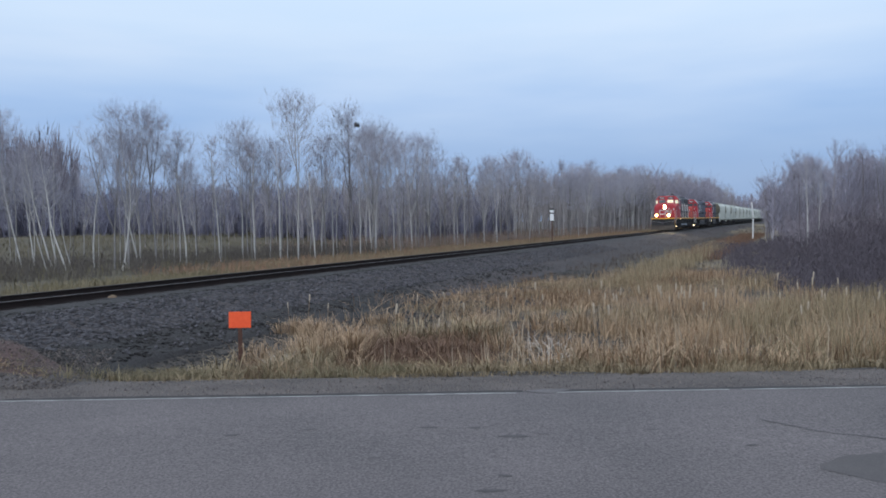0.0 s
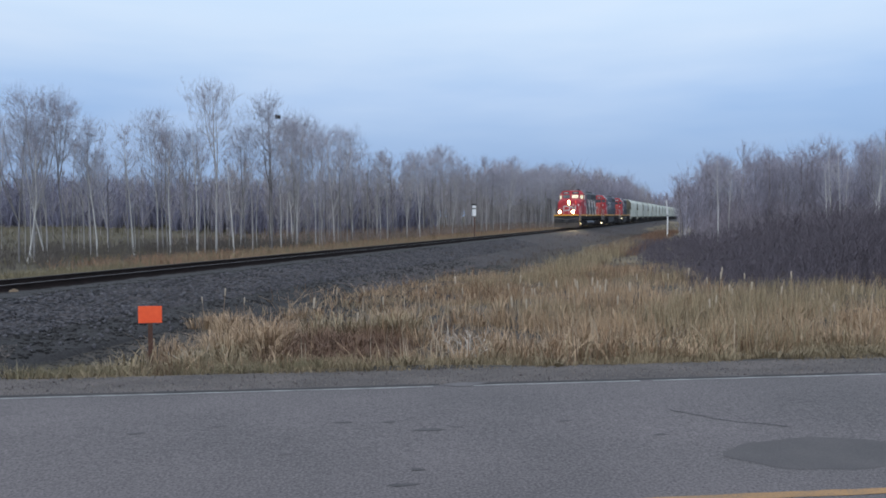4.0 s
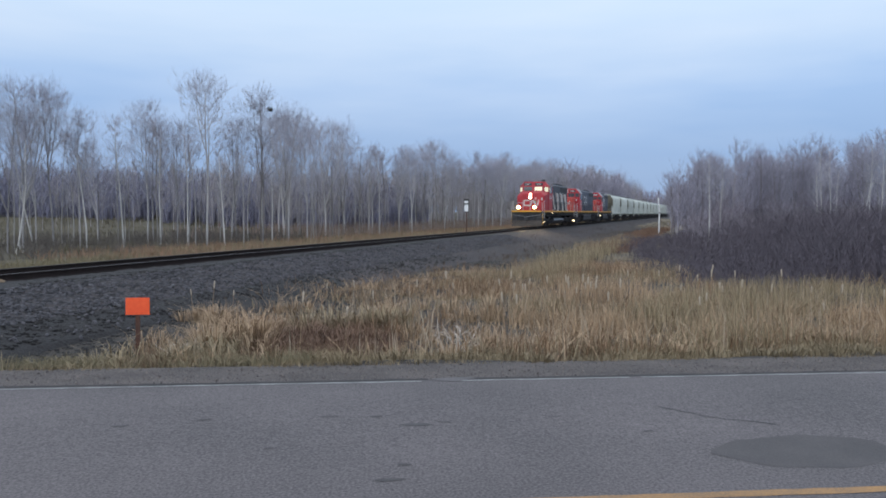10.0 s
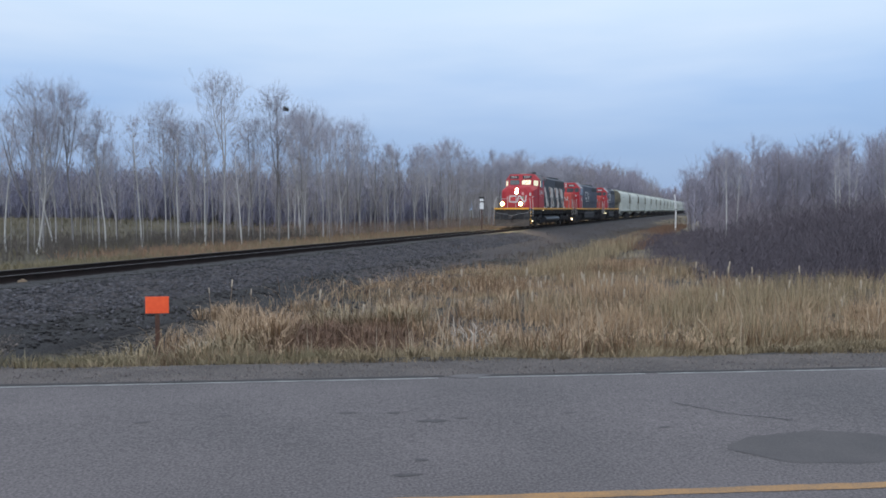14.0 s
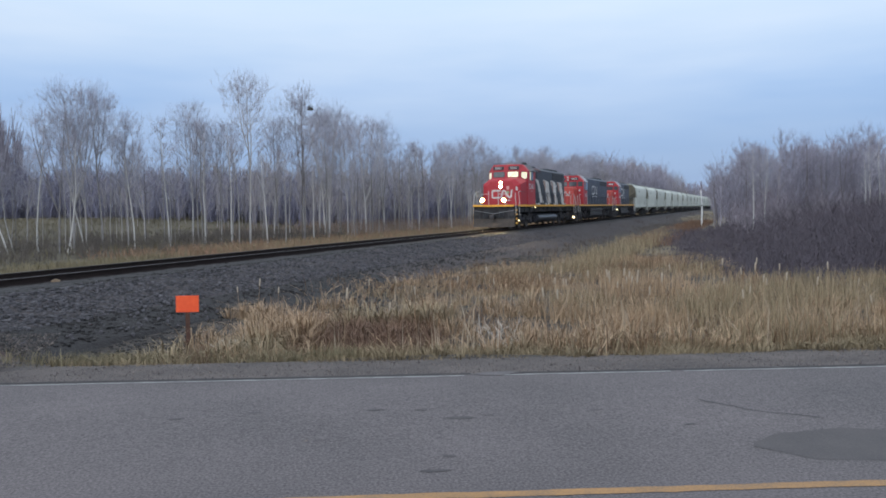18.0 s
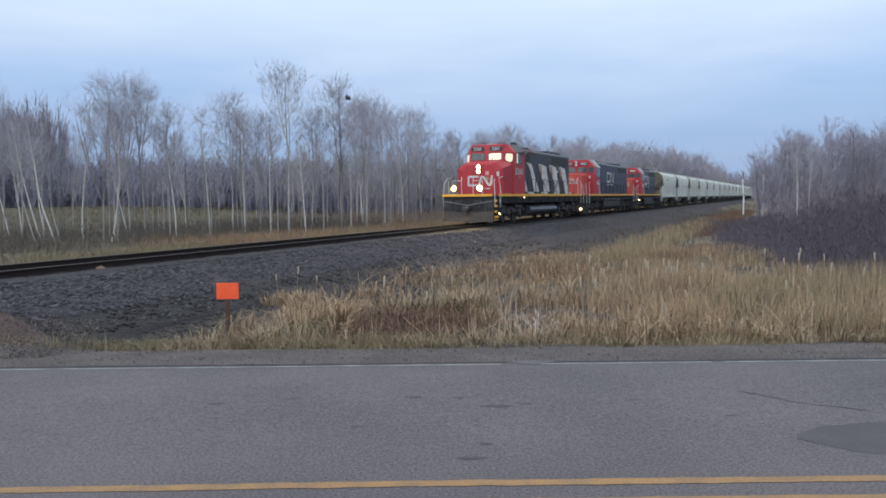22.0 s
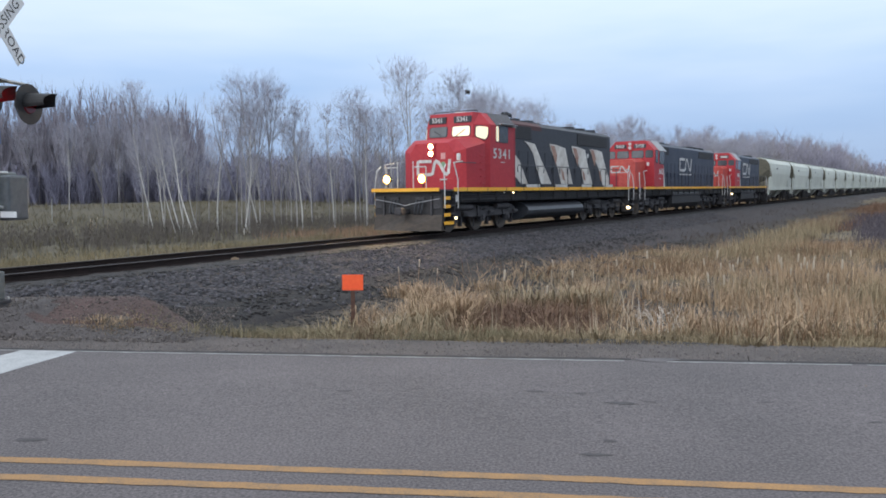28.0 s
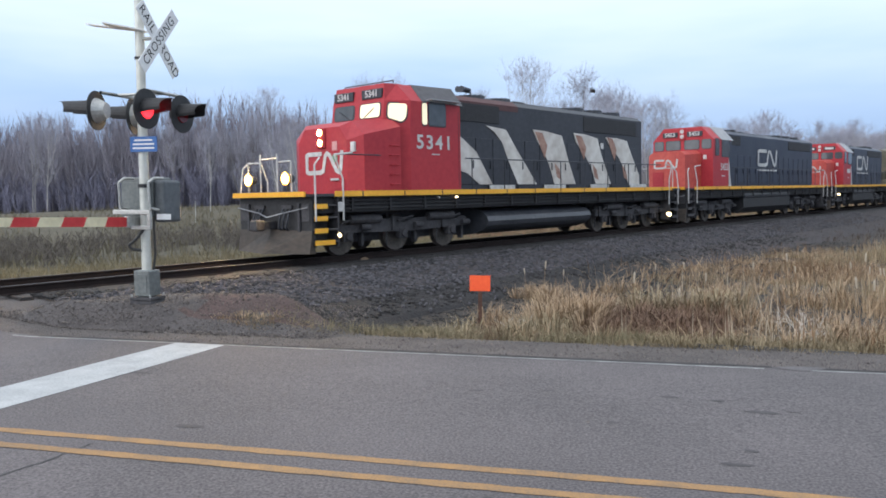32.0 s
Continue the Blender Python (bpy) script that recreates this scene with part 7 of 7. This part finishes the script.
def tubes(segs, sides):
    """Tapering tubes round the lines."""
    p, q = np.array([s[0] for s in segs]), np.array([s[1] for s in segs])
    r0, r1 = np.array([s[2] for s in segs]), np.array([s[3] for s in segs])
    d = q - p
    u = np.cross(d, np.array([0.93, 0.31, 0.05]))
    u /= np.linalg.norm(u, axis=1, keepdims=True) + 1e-9
    w = np.cross(d, u)
    w /= np.linalg.norm(w, axis=1, keepdims=True) + 1e-9
    ang = [2 * math.pi * i / sides for i in range(sides)]
    lo = np.stack([p + r0[:, None] * (math.cos(t) * u + math.sin(t) * w) for t in ang], 1)
    hi = np.stack([q + r1[:, None] * (math.cos(t) * u + math.sin(t) * w) for t in ang], 1)
    v = np.concatenate([lo, hi], 1).reshape(-1, 3)
    quad = []
    for i in range(sides):
        j = (i + 1) % sides
        quad.append([i, j, sides + j, sides + i])
    f = (np.array(quad)[None] + (np.arange(len(segs)) * 2 * sides)[:, None, None]).reshape(-1, 4)
    return v, f


def make_tree(seed, height, lean=(0, 0), crown_from=0.4, spread=0.3, limbs=20, subs=6, twigs=7, girth=0.09, bark=None, name="aspen_tree", label="", group="", fork=0, crown_mat=None):
    t, f = grow(seed, height, lean, crown_from, spread, limbs, subs, twigs, girth, fork)
    root = empty(name)
    v, q = tubes(t, 5)
    ob = new("trunk", mesh_of("trunk", v, q, bark or M_BARK))
    ob.parent = root
    v, q = slivers(np.array([s[0] for s in f]), np.array([s[1] for s in f]), np.array([s[2] for s in f]))
    ob = new("crown", mesh_of("crown", v, q, crown_mat or M_TWIG))
    ob.parent = root
    ob["label"] = "bare branches and fine twigs, colour paled for haze"
    return tagged(root, label, "tree", group)


LAB_TALL = "tall bare aspen with a pale trunk and wide crown"
LAB_THIN = "slender bare aspen with a pale straight trunk"
LAB_CLUMP = "bare grey-brown young tree with a haze-tinted crown"
M_CLUMPBARK = material("grey_brown_bark", (0.108, 0.0954, 0.099), (0.304, 0.275, 0.281), 0.9, fine=5, coarse=0.8, bump=0.4, bump_scale=0.02, random=0.4)
LAB_LEAN = "bare birch whose white trunk leans"
LAB_BIRCH = "bare birch with a white trunk standing in brush"
GROUP_W = "bare trees beyond the railway"
TALL = ((0.50, 0.175, 50, 0.068, 2), (0.42, 0.165, 58, 0.060, 1), (0.32, 0.195, 56, 0.060, 3), (0.36, 0.22, 54, 0.072, 3))
tall_trees = [make_tree(100 + k, 10.5, (0, 0), cf, sp, lb, 10, 15, gi, bark=M_BARK_T, label=LAB_TALL, group=GROUP_W, fork=fk) for k, (cf, sp, lb, gi, fk) in enumerate(TALL)]
thin_trees = [make_tree(200 + k, 7.5, (0.03 * (k - 2), 0.0), 0.52, 0.125, 17, 8, 12, 0.036, label=LAB_THIN, group=GROUP_W) for k in range(5)]
lean_trees = [make_tree(300 + k, 7.5, (0.28 * (1 if k % 2 else -1), 0.05), 0.45, 0.15, 22, 8, 12, 0.050, bark=M_BIRCH, label=LAB_LEAN, group=GROUP_W) for k in range(3)]
birch_trees = [make_tree(400 + k, 7.5, (0.05 * (k - 1), 0.03), 0.44, 0.14, 24, 8, 12, 0.050, bark=M_BIRCH, label=LAB_BIRCH, group=GROUP_W) for k in range(3)]
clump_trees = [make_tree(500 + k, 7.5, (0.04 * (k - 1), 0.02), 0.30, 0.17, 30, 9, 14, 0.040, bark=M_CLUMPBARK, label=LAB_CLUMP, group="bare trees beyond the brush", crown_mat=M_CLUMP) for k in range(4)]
used = set()


def plant(kind, x, y, height, turn, lift=0.0):
    natural = 10.5 if kind in tall_trees else 7.5
    m = pose(x, y, float(ground_z(x, y)) - 0.05 + lift, 0, 0, turn)
    if kind in used:
        ob = copy_thing(kind, m)
    else:
        used.add(kind)
        ob = kind
        ob.matrix_basis = m
    k = height / natural * 0.97
    ob.scale = (k, k, k)
    return ob


rg = random.Random(5)


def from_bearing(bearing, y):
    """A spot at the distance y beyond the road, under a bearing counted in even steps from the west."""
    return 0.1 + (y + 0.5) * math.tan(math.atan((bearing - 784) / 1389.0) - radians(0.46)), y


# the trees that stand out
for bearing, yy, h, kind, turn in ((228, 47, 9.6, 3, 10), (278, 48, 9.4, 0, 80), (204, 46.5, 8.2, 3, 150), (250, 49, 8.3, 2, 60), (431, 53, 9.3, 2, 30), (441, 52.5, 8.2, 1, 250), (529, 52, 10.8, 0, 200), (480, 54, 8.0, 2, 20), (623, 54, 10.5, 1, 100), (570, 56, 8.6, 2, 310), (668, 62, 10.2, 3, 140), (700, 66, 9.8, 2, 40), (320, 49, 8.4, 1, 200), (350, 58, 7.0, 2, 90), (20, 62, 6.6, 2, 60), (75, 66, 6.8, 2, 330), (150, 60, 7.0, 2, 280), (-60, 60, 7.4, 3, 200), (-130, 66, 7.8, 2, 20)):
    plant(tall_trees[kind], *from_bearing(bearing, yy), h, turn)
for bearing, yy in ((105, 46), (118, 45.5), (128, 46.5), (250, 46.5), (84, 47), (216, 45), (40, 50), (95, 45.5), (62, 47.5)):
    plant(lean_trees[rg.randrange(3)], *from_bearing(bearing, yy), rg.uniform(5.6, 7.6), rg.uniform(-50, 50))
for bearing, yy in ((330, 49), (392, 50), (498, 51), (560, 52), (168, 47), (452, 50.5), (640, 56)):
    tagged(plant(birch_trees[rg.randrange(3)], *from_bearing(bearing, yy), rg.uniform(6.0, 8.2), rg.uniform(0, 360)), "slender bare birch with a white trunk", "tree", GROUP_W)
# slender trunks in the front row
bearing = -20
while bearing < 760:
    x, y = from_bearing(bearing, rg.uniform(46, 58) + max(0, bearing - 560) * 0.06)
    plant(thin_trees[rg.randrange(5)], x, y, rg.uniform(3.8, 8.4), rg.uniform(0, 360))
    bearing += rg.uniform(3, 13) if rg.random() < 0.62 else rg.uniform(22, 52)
# the belt that follows the railway into the distance
s = 48.0
while s < 165:
    for w0, w1 in ((-15.5, -12.5), (-20, -16), (-27, -20))[: 3 if s < 90 else 2]:
        x, y = track_at(s + rg.uniform(-1, 1), rg.uniform(w0, w1))
        kind = tall_trees[rg.randrange(4)] if rg.random() < 0.45 else thin_trees[rg.randrange(5)]
        h = (rg.uniform(8.6, 11.6) if kind in tall_trees else rg.uniform(6.5, 9.5)) * (1 + 0.25 * float(smoothstep(100, 165, s)))
        plant(kind, x, y, h, rg.uniform(0, 360))
    s += rg.uniform(2.0, 3.2)
# the clump beyond the brush, on the other side of the railway
for k in range(135):
    y = rg.uniform(58, 92)
    a = rg.uniform(22.0, 41.0)
    x = y * math.tan(radians(a))
    tallness = 8.0 + 1.4 * float(smoothstep(29, 34, a)) - 2.0 * float(smoothstep(25, 22, a))
    kind = tall_trees[rg.randrange(4)] if k % 9 == 0 else clump_trees[rg.randrange(4)]
    ob = plant(kind, x, y, rg.uniform(0.82, 1.05) * tallness, rg.uniform(0, 360))
    tagged(ob, LAB_TALL if k % 9 == 0 else LAB_CLUMP, "tree", "bare trees beyond the brush")


# white birches at the edge of that clump
for k in range(13):
    y = rg.uniform(51, 59)
    x = y * math.tan(radians(rg.uniform(24.5, 41.0)))
    tagged(plant((birch_trees + lean_trees[:1])[rg.randrange(4)], x, y, rg.uniform(5.5, 8.0), rg.uniform(0, 360)), LAB_BIRCH, "tree", "bare trees beyond the brush")


# dark thicket, its colour lifted towards blue in place of haze
M_FARDARK = material("hazed_dark_thicket", (0.12, 0.118, 0.162), (0.256, 0.249, 0.328), 0.9, fine=1, coarse=0.1, bump=0, island=0.6)


# pale trunks at the edge of the far wood
for k in range(9):
    kind = tall_trees[rg.randrange(4)] if rg.random() < 0.4 else thin_trees[rg.randrange(5)]
    ob = plant(kind, rg.uniform(-112, -46), rg.uniform(88, 102), rg.uniform(10, 14.5), rg.uniform(0, 360))
    tagged(ob, LAB_THIN, "tree", "bare trees beyond the meadow")


def far_wood(name, label, x, y, height, seed, mat=None, branches=34, width=0.16, thick=0.042, rise=1.0):
    """A distant wood of many bare trees in one object."""
    rg = np.random.default_rng(seed)
    n = len(x)
    base = np.stack([x, y, ground_z(x, y) - 0.1], -1)
    h = height * rg.uniform(0.75, 1.1, n)
    tip = base + np.stack([rg.normal(0, 0.3, n), rg.normal(0, 0.3, n), h], -1)
    ps, qs, rs = [base], [tip], [np.full(n, thick * 2.2)]
    for _ in range(branches):
        f = rg.uniform(0.25, 0.98, (n, 1))
        p = base + (tip - base) * f
        a = rg.uniform(0, 6.28, n)
        le = h * width * (1.2 - f[:, 0]) * rg.uniform(0.5, 1.3, n)
        q = p + np.stack([np.cos(a) * le, np.sin(a) * le, le * rise * rg.uniform(0.9, 2.2, n)], -1)
        ps.append(p)
        qs.append(q)
        rs.append(np.full(n, thick))
        for _k in range(2):
            p2 = p + (q - p) * rg.uniform(0.3, 1, (n, 1))
            q2 = p2 + (q - p) * 0.5 + rg.normal(0, 1, (n, 3)) * (le * 0.25)[:, None]
            ps.append(p2)
            qs.append(q2)
            rs.append(np.full(n, thick * 0.55))
    n3 = n * 12
    p, q, r = np.concatenate(ps), np.concatenate(qs), np.concatenate(rs)
    v, f = spikes(p[:n3], q[:n3], r[:n3])
    v2, f2 = slivers(p[n3:], q[n3:], r[n3:] * 1.25)
    v, f = np.concatenate([v, v2]), np.concatenate([f, f2 + len(v)])
    return tagged(new(name, mesh_of(name, v, f, mat or M_FARTWIG)), label, "wood", kind="stuff")


r_ = np.random.default_rng(59)
s, w = r_.uniform(-5, 75, 420), r_.uniform(-62, -19, 420)
x, y = track_at(s, w)
k = (y > 56) & (x > -0.47 * y) & ((x > -0.13 * y) | (r_.uniform(0, 1, 420) < 0.30))
far_wood("young_wood", "fine twiggy young trees filling the wood behind the front trunks", x[k], y[k], 6.6 * (0.75 + 0.5 * lumps(x[k], y[k], 6.0, 98)), 99, None, 46, 0.20, 0.011)
r_ = np.random.default_rng(60)
n = 620
y, a = r_.uniform(61, 108, n), np.radians(r_.uniform(22.4, 42, n))
x = y * np.tan(a)
k = along_across(x, y)[1] > 9.5
far_wood("clump_wood", "dense haze-tinted thicket of young bare trees beyond the brush", x[k], y[k], (5.2 + 2.2 * smoothstep(0.40, 0.55, a[k])) * (0.8 + 0.4 * lumps(x[k], y[k], 5.0, 91)), 92, M_CLUMP, 44, 0.22, 0.016)
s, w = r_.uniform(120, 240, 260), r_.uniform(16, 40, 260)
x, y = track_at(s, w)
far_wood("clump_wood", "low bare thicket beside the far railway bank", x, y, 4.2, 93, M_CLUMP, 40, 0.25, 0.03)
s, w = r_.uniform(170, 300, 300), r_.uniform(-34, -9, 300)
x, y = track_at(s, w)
far_wood("far_wood", "rounded haze-tinted wood where the railway bends away", x, y, 11.5 + 3.0 * lumps(x, y, 9.0, 95), 96, M_CLUMP, 54, 0.26, 0.04)
r_ = np.random.default_rng(61)
n = 1250
x, y = r_.uniform(-190, -49, n), 100 + 45 * r_.uniform(0, 1, n) ** 1.4
x = x - 0.42 * (y - 100)
far_wood("far_wood", "dense leafless wood beyond the meadow, tinted blue-grey for haze", x, y, 14.6 * (0.86 + 0.28 * lumps(x, y, 7.0, 97)), 62, M_DEEPWOOD, 48, 0.11, 0.05, 2.0)
s, w = 150 + r_.uniform(0, 1, 700) ** 1.3 * 240, -13 - r_.uniform(0, 1, 700) * 34
x, y = track_at(s, w)
far_wood("far_wood", "grey leafless wood where the railway vanishes", x, y, 12.5 + 4.5 * smoothstep(180, 260, s), 63, branches=44, thick=0.055)
x, y = r_.uniform(-25, 30, 420), 125 + r_.uniform(0, 40, 420)
k = along_across(x, y)[1] < -32
far_wood("far_wood", "dark leafless wood behind the aspens", x[k], y[k], 6.0, 64)
s, w = r_.uniform(50, 170, 240), r_.uniform(-40, -17, 240)
x, y = track_at(s, w)
far_wood("belt_wood", "crowded bare young trees within the belt", x, y, 8.6, 69, thick=0.02, branches=44)
x, y = r_.uniform(-80, 100, 800), r_.uniform(165, 250, 800)
k = along_across(x, y)[1] < -14
far_wood("far_wood", "grey leafless wood closing the view behind the belt", x[k], y[k], 11.0, 68, thick=0.08)
x, y = r_.uniform(60, 330, 520), r_.uniform(90, 230, 520)
k = (along_across(x, y)[1] > 22) & (x > 0.47 * y)
far_wood("far_wood", "low leafless wood behind the brush", x[k], y[k], 8.0, 65)
x, y = r_.uniform(100, 300, 260), r_.uniform(330, 420, 260)
far_wood("far_wood", "low dark wood on the horizon", x, y, 9.0, 66, thick=0.1)
# the haze over this distance comes from the pale bluish thicket colour
s, w = r_.uniform(435, 520, 240), r_.uniform(-45, 55, 240)
x, y = track_at(s, w)
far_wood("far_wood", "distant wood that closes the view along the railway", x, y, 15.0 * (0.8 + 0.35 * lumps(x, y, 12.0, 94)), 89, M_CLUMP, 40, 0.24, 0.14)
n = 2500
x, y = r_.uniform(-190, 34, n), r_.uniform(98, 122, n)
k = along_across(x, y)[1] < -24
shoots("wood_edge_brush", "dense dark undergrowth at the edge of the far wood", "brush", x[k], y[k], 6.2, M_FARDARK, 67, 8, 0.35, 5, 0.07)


# a bird's nest of twigs high in one of the tall aspens
def make_nest(x, y, z):
    rgn = np.random.default_rng(3)
    a, e = rgn.uniform(0, 6.28, 90), rgn.normal(0, 0.4, 90)
    c = np.stack([np.cos(a) * 0.09, np.sin(a) * 0.09, rgn.uniform(-0.10, 0.10, 90)], -1)
    d = np.stack([-np.sin(a), np.cos(a), e], -1) * 0.15
    v, f = spikes(c - d, c + d, np.full(90, 0.018))
    ob = new("bird_nest", mesh_of("bird_nest", v, f, M_BARK_D))
    ob.matrix_basis = pose(x, y, z)
    return tagged(ob, "dark twig clump high in a bare aspen", "nest")


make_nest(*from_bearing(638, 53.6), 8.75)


# ---- what moves: the train rolls in along the track ----
def train_s(t):
    """Where the front of the leading engine stands along the track."""
    k = 32.0 - t
    return -3.25 + 2.86 * k + 0.002 * k * k


def motions():
    for veh, back in TRAIN:
        rows = []
        for t in range(0, 33, 2):
            x, y = track_at(train_s(t) + back)
            rows.append((float(t), pose(x, y, RAIL_Z, 0, 0, TRACK_TURN)))
        walk(veh, rows)
    for ob in SPIN:
        place = ob.matrix_basis.translation.copy()
        rows = []
        for k in range(0, 161):
            t = k * 0.2
            turn = -math.degrees((train_s(0) - train_s(t)) / 0.508)
            rows.append((t, pose(place.x, place.y, place.z, 0, turn, 0)))
        walk(ob, rows)


motions()
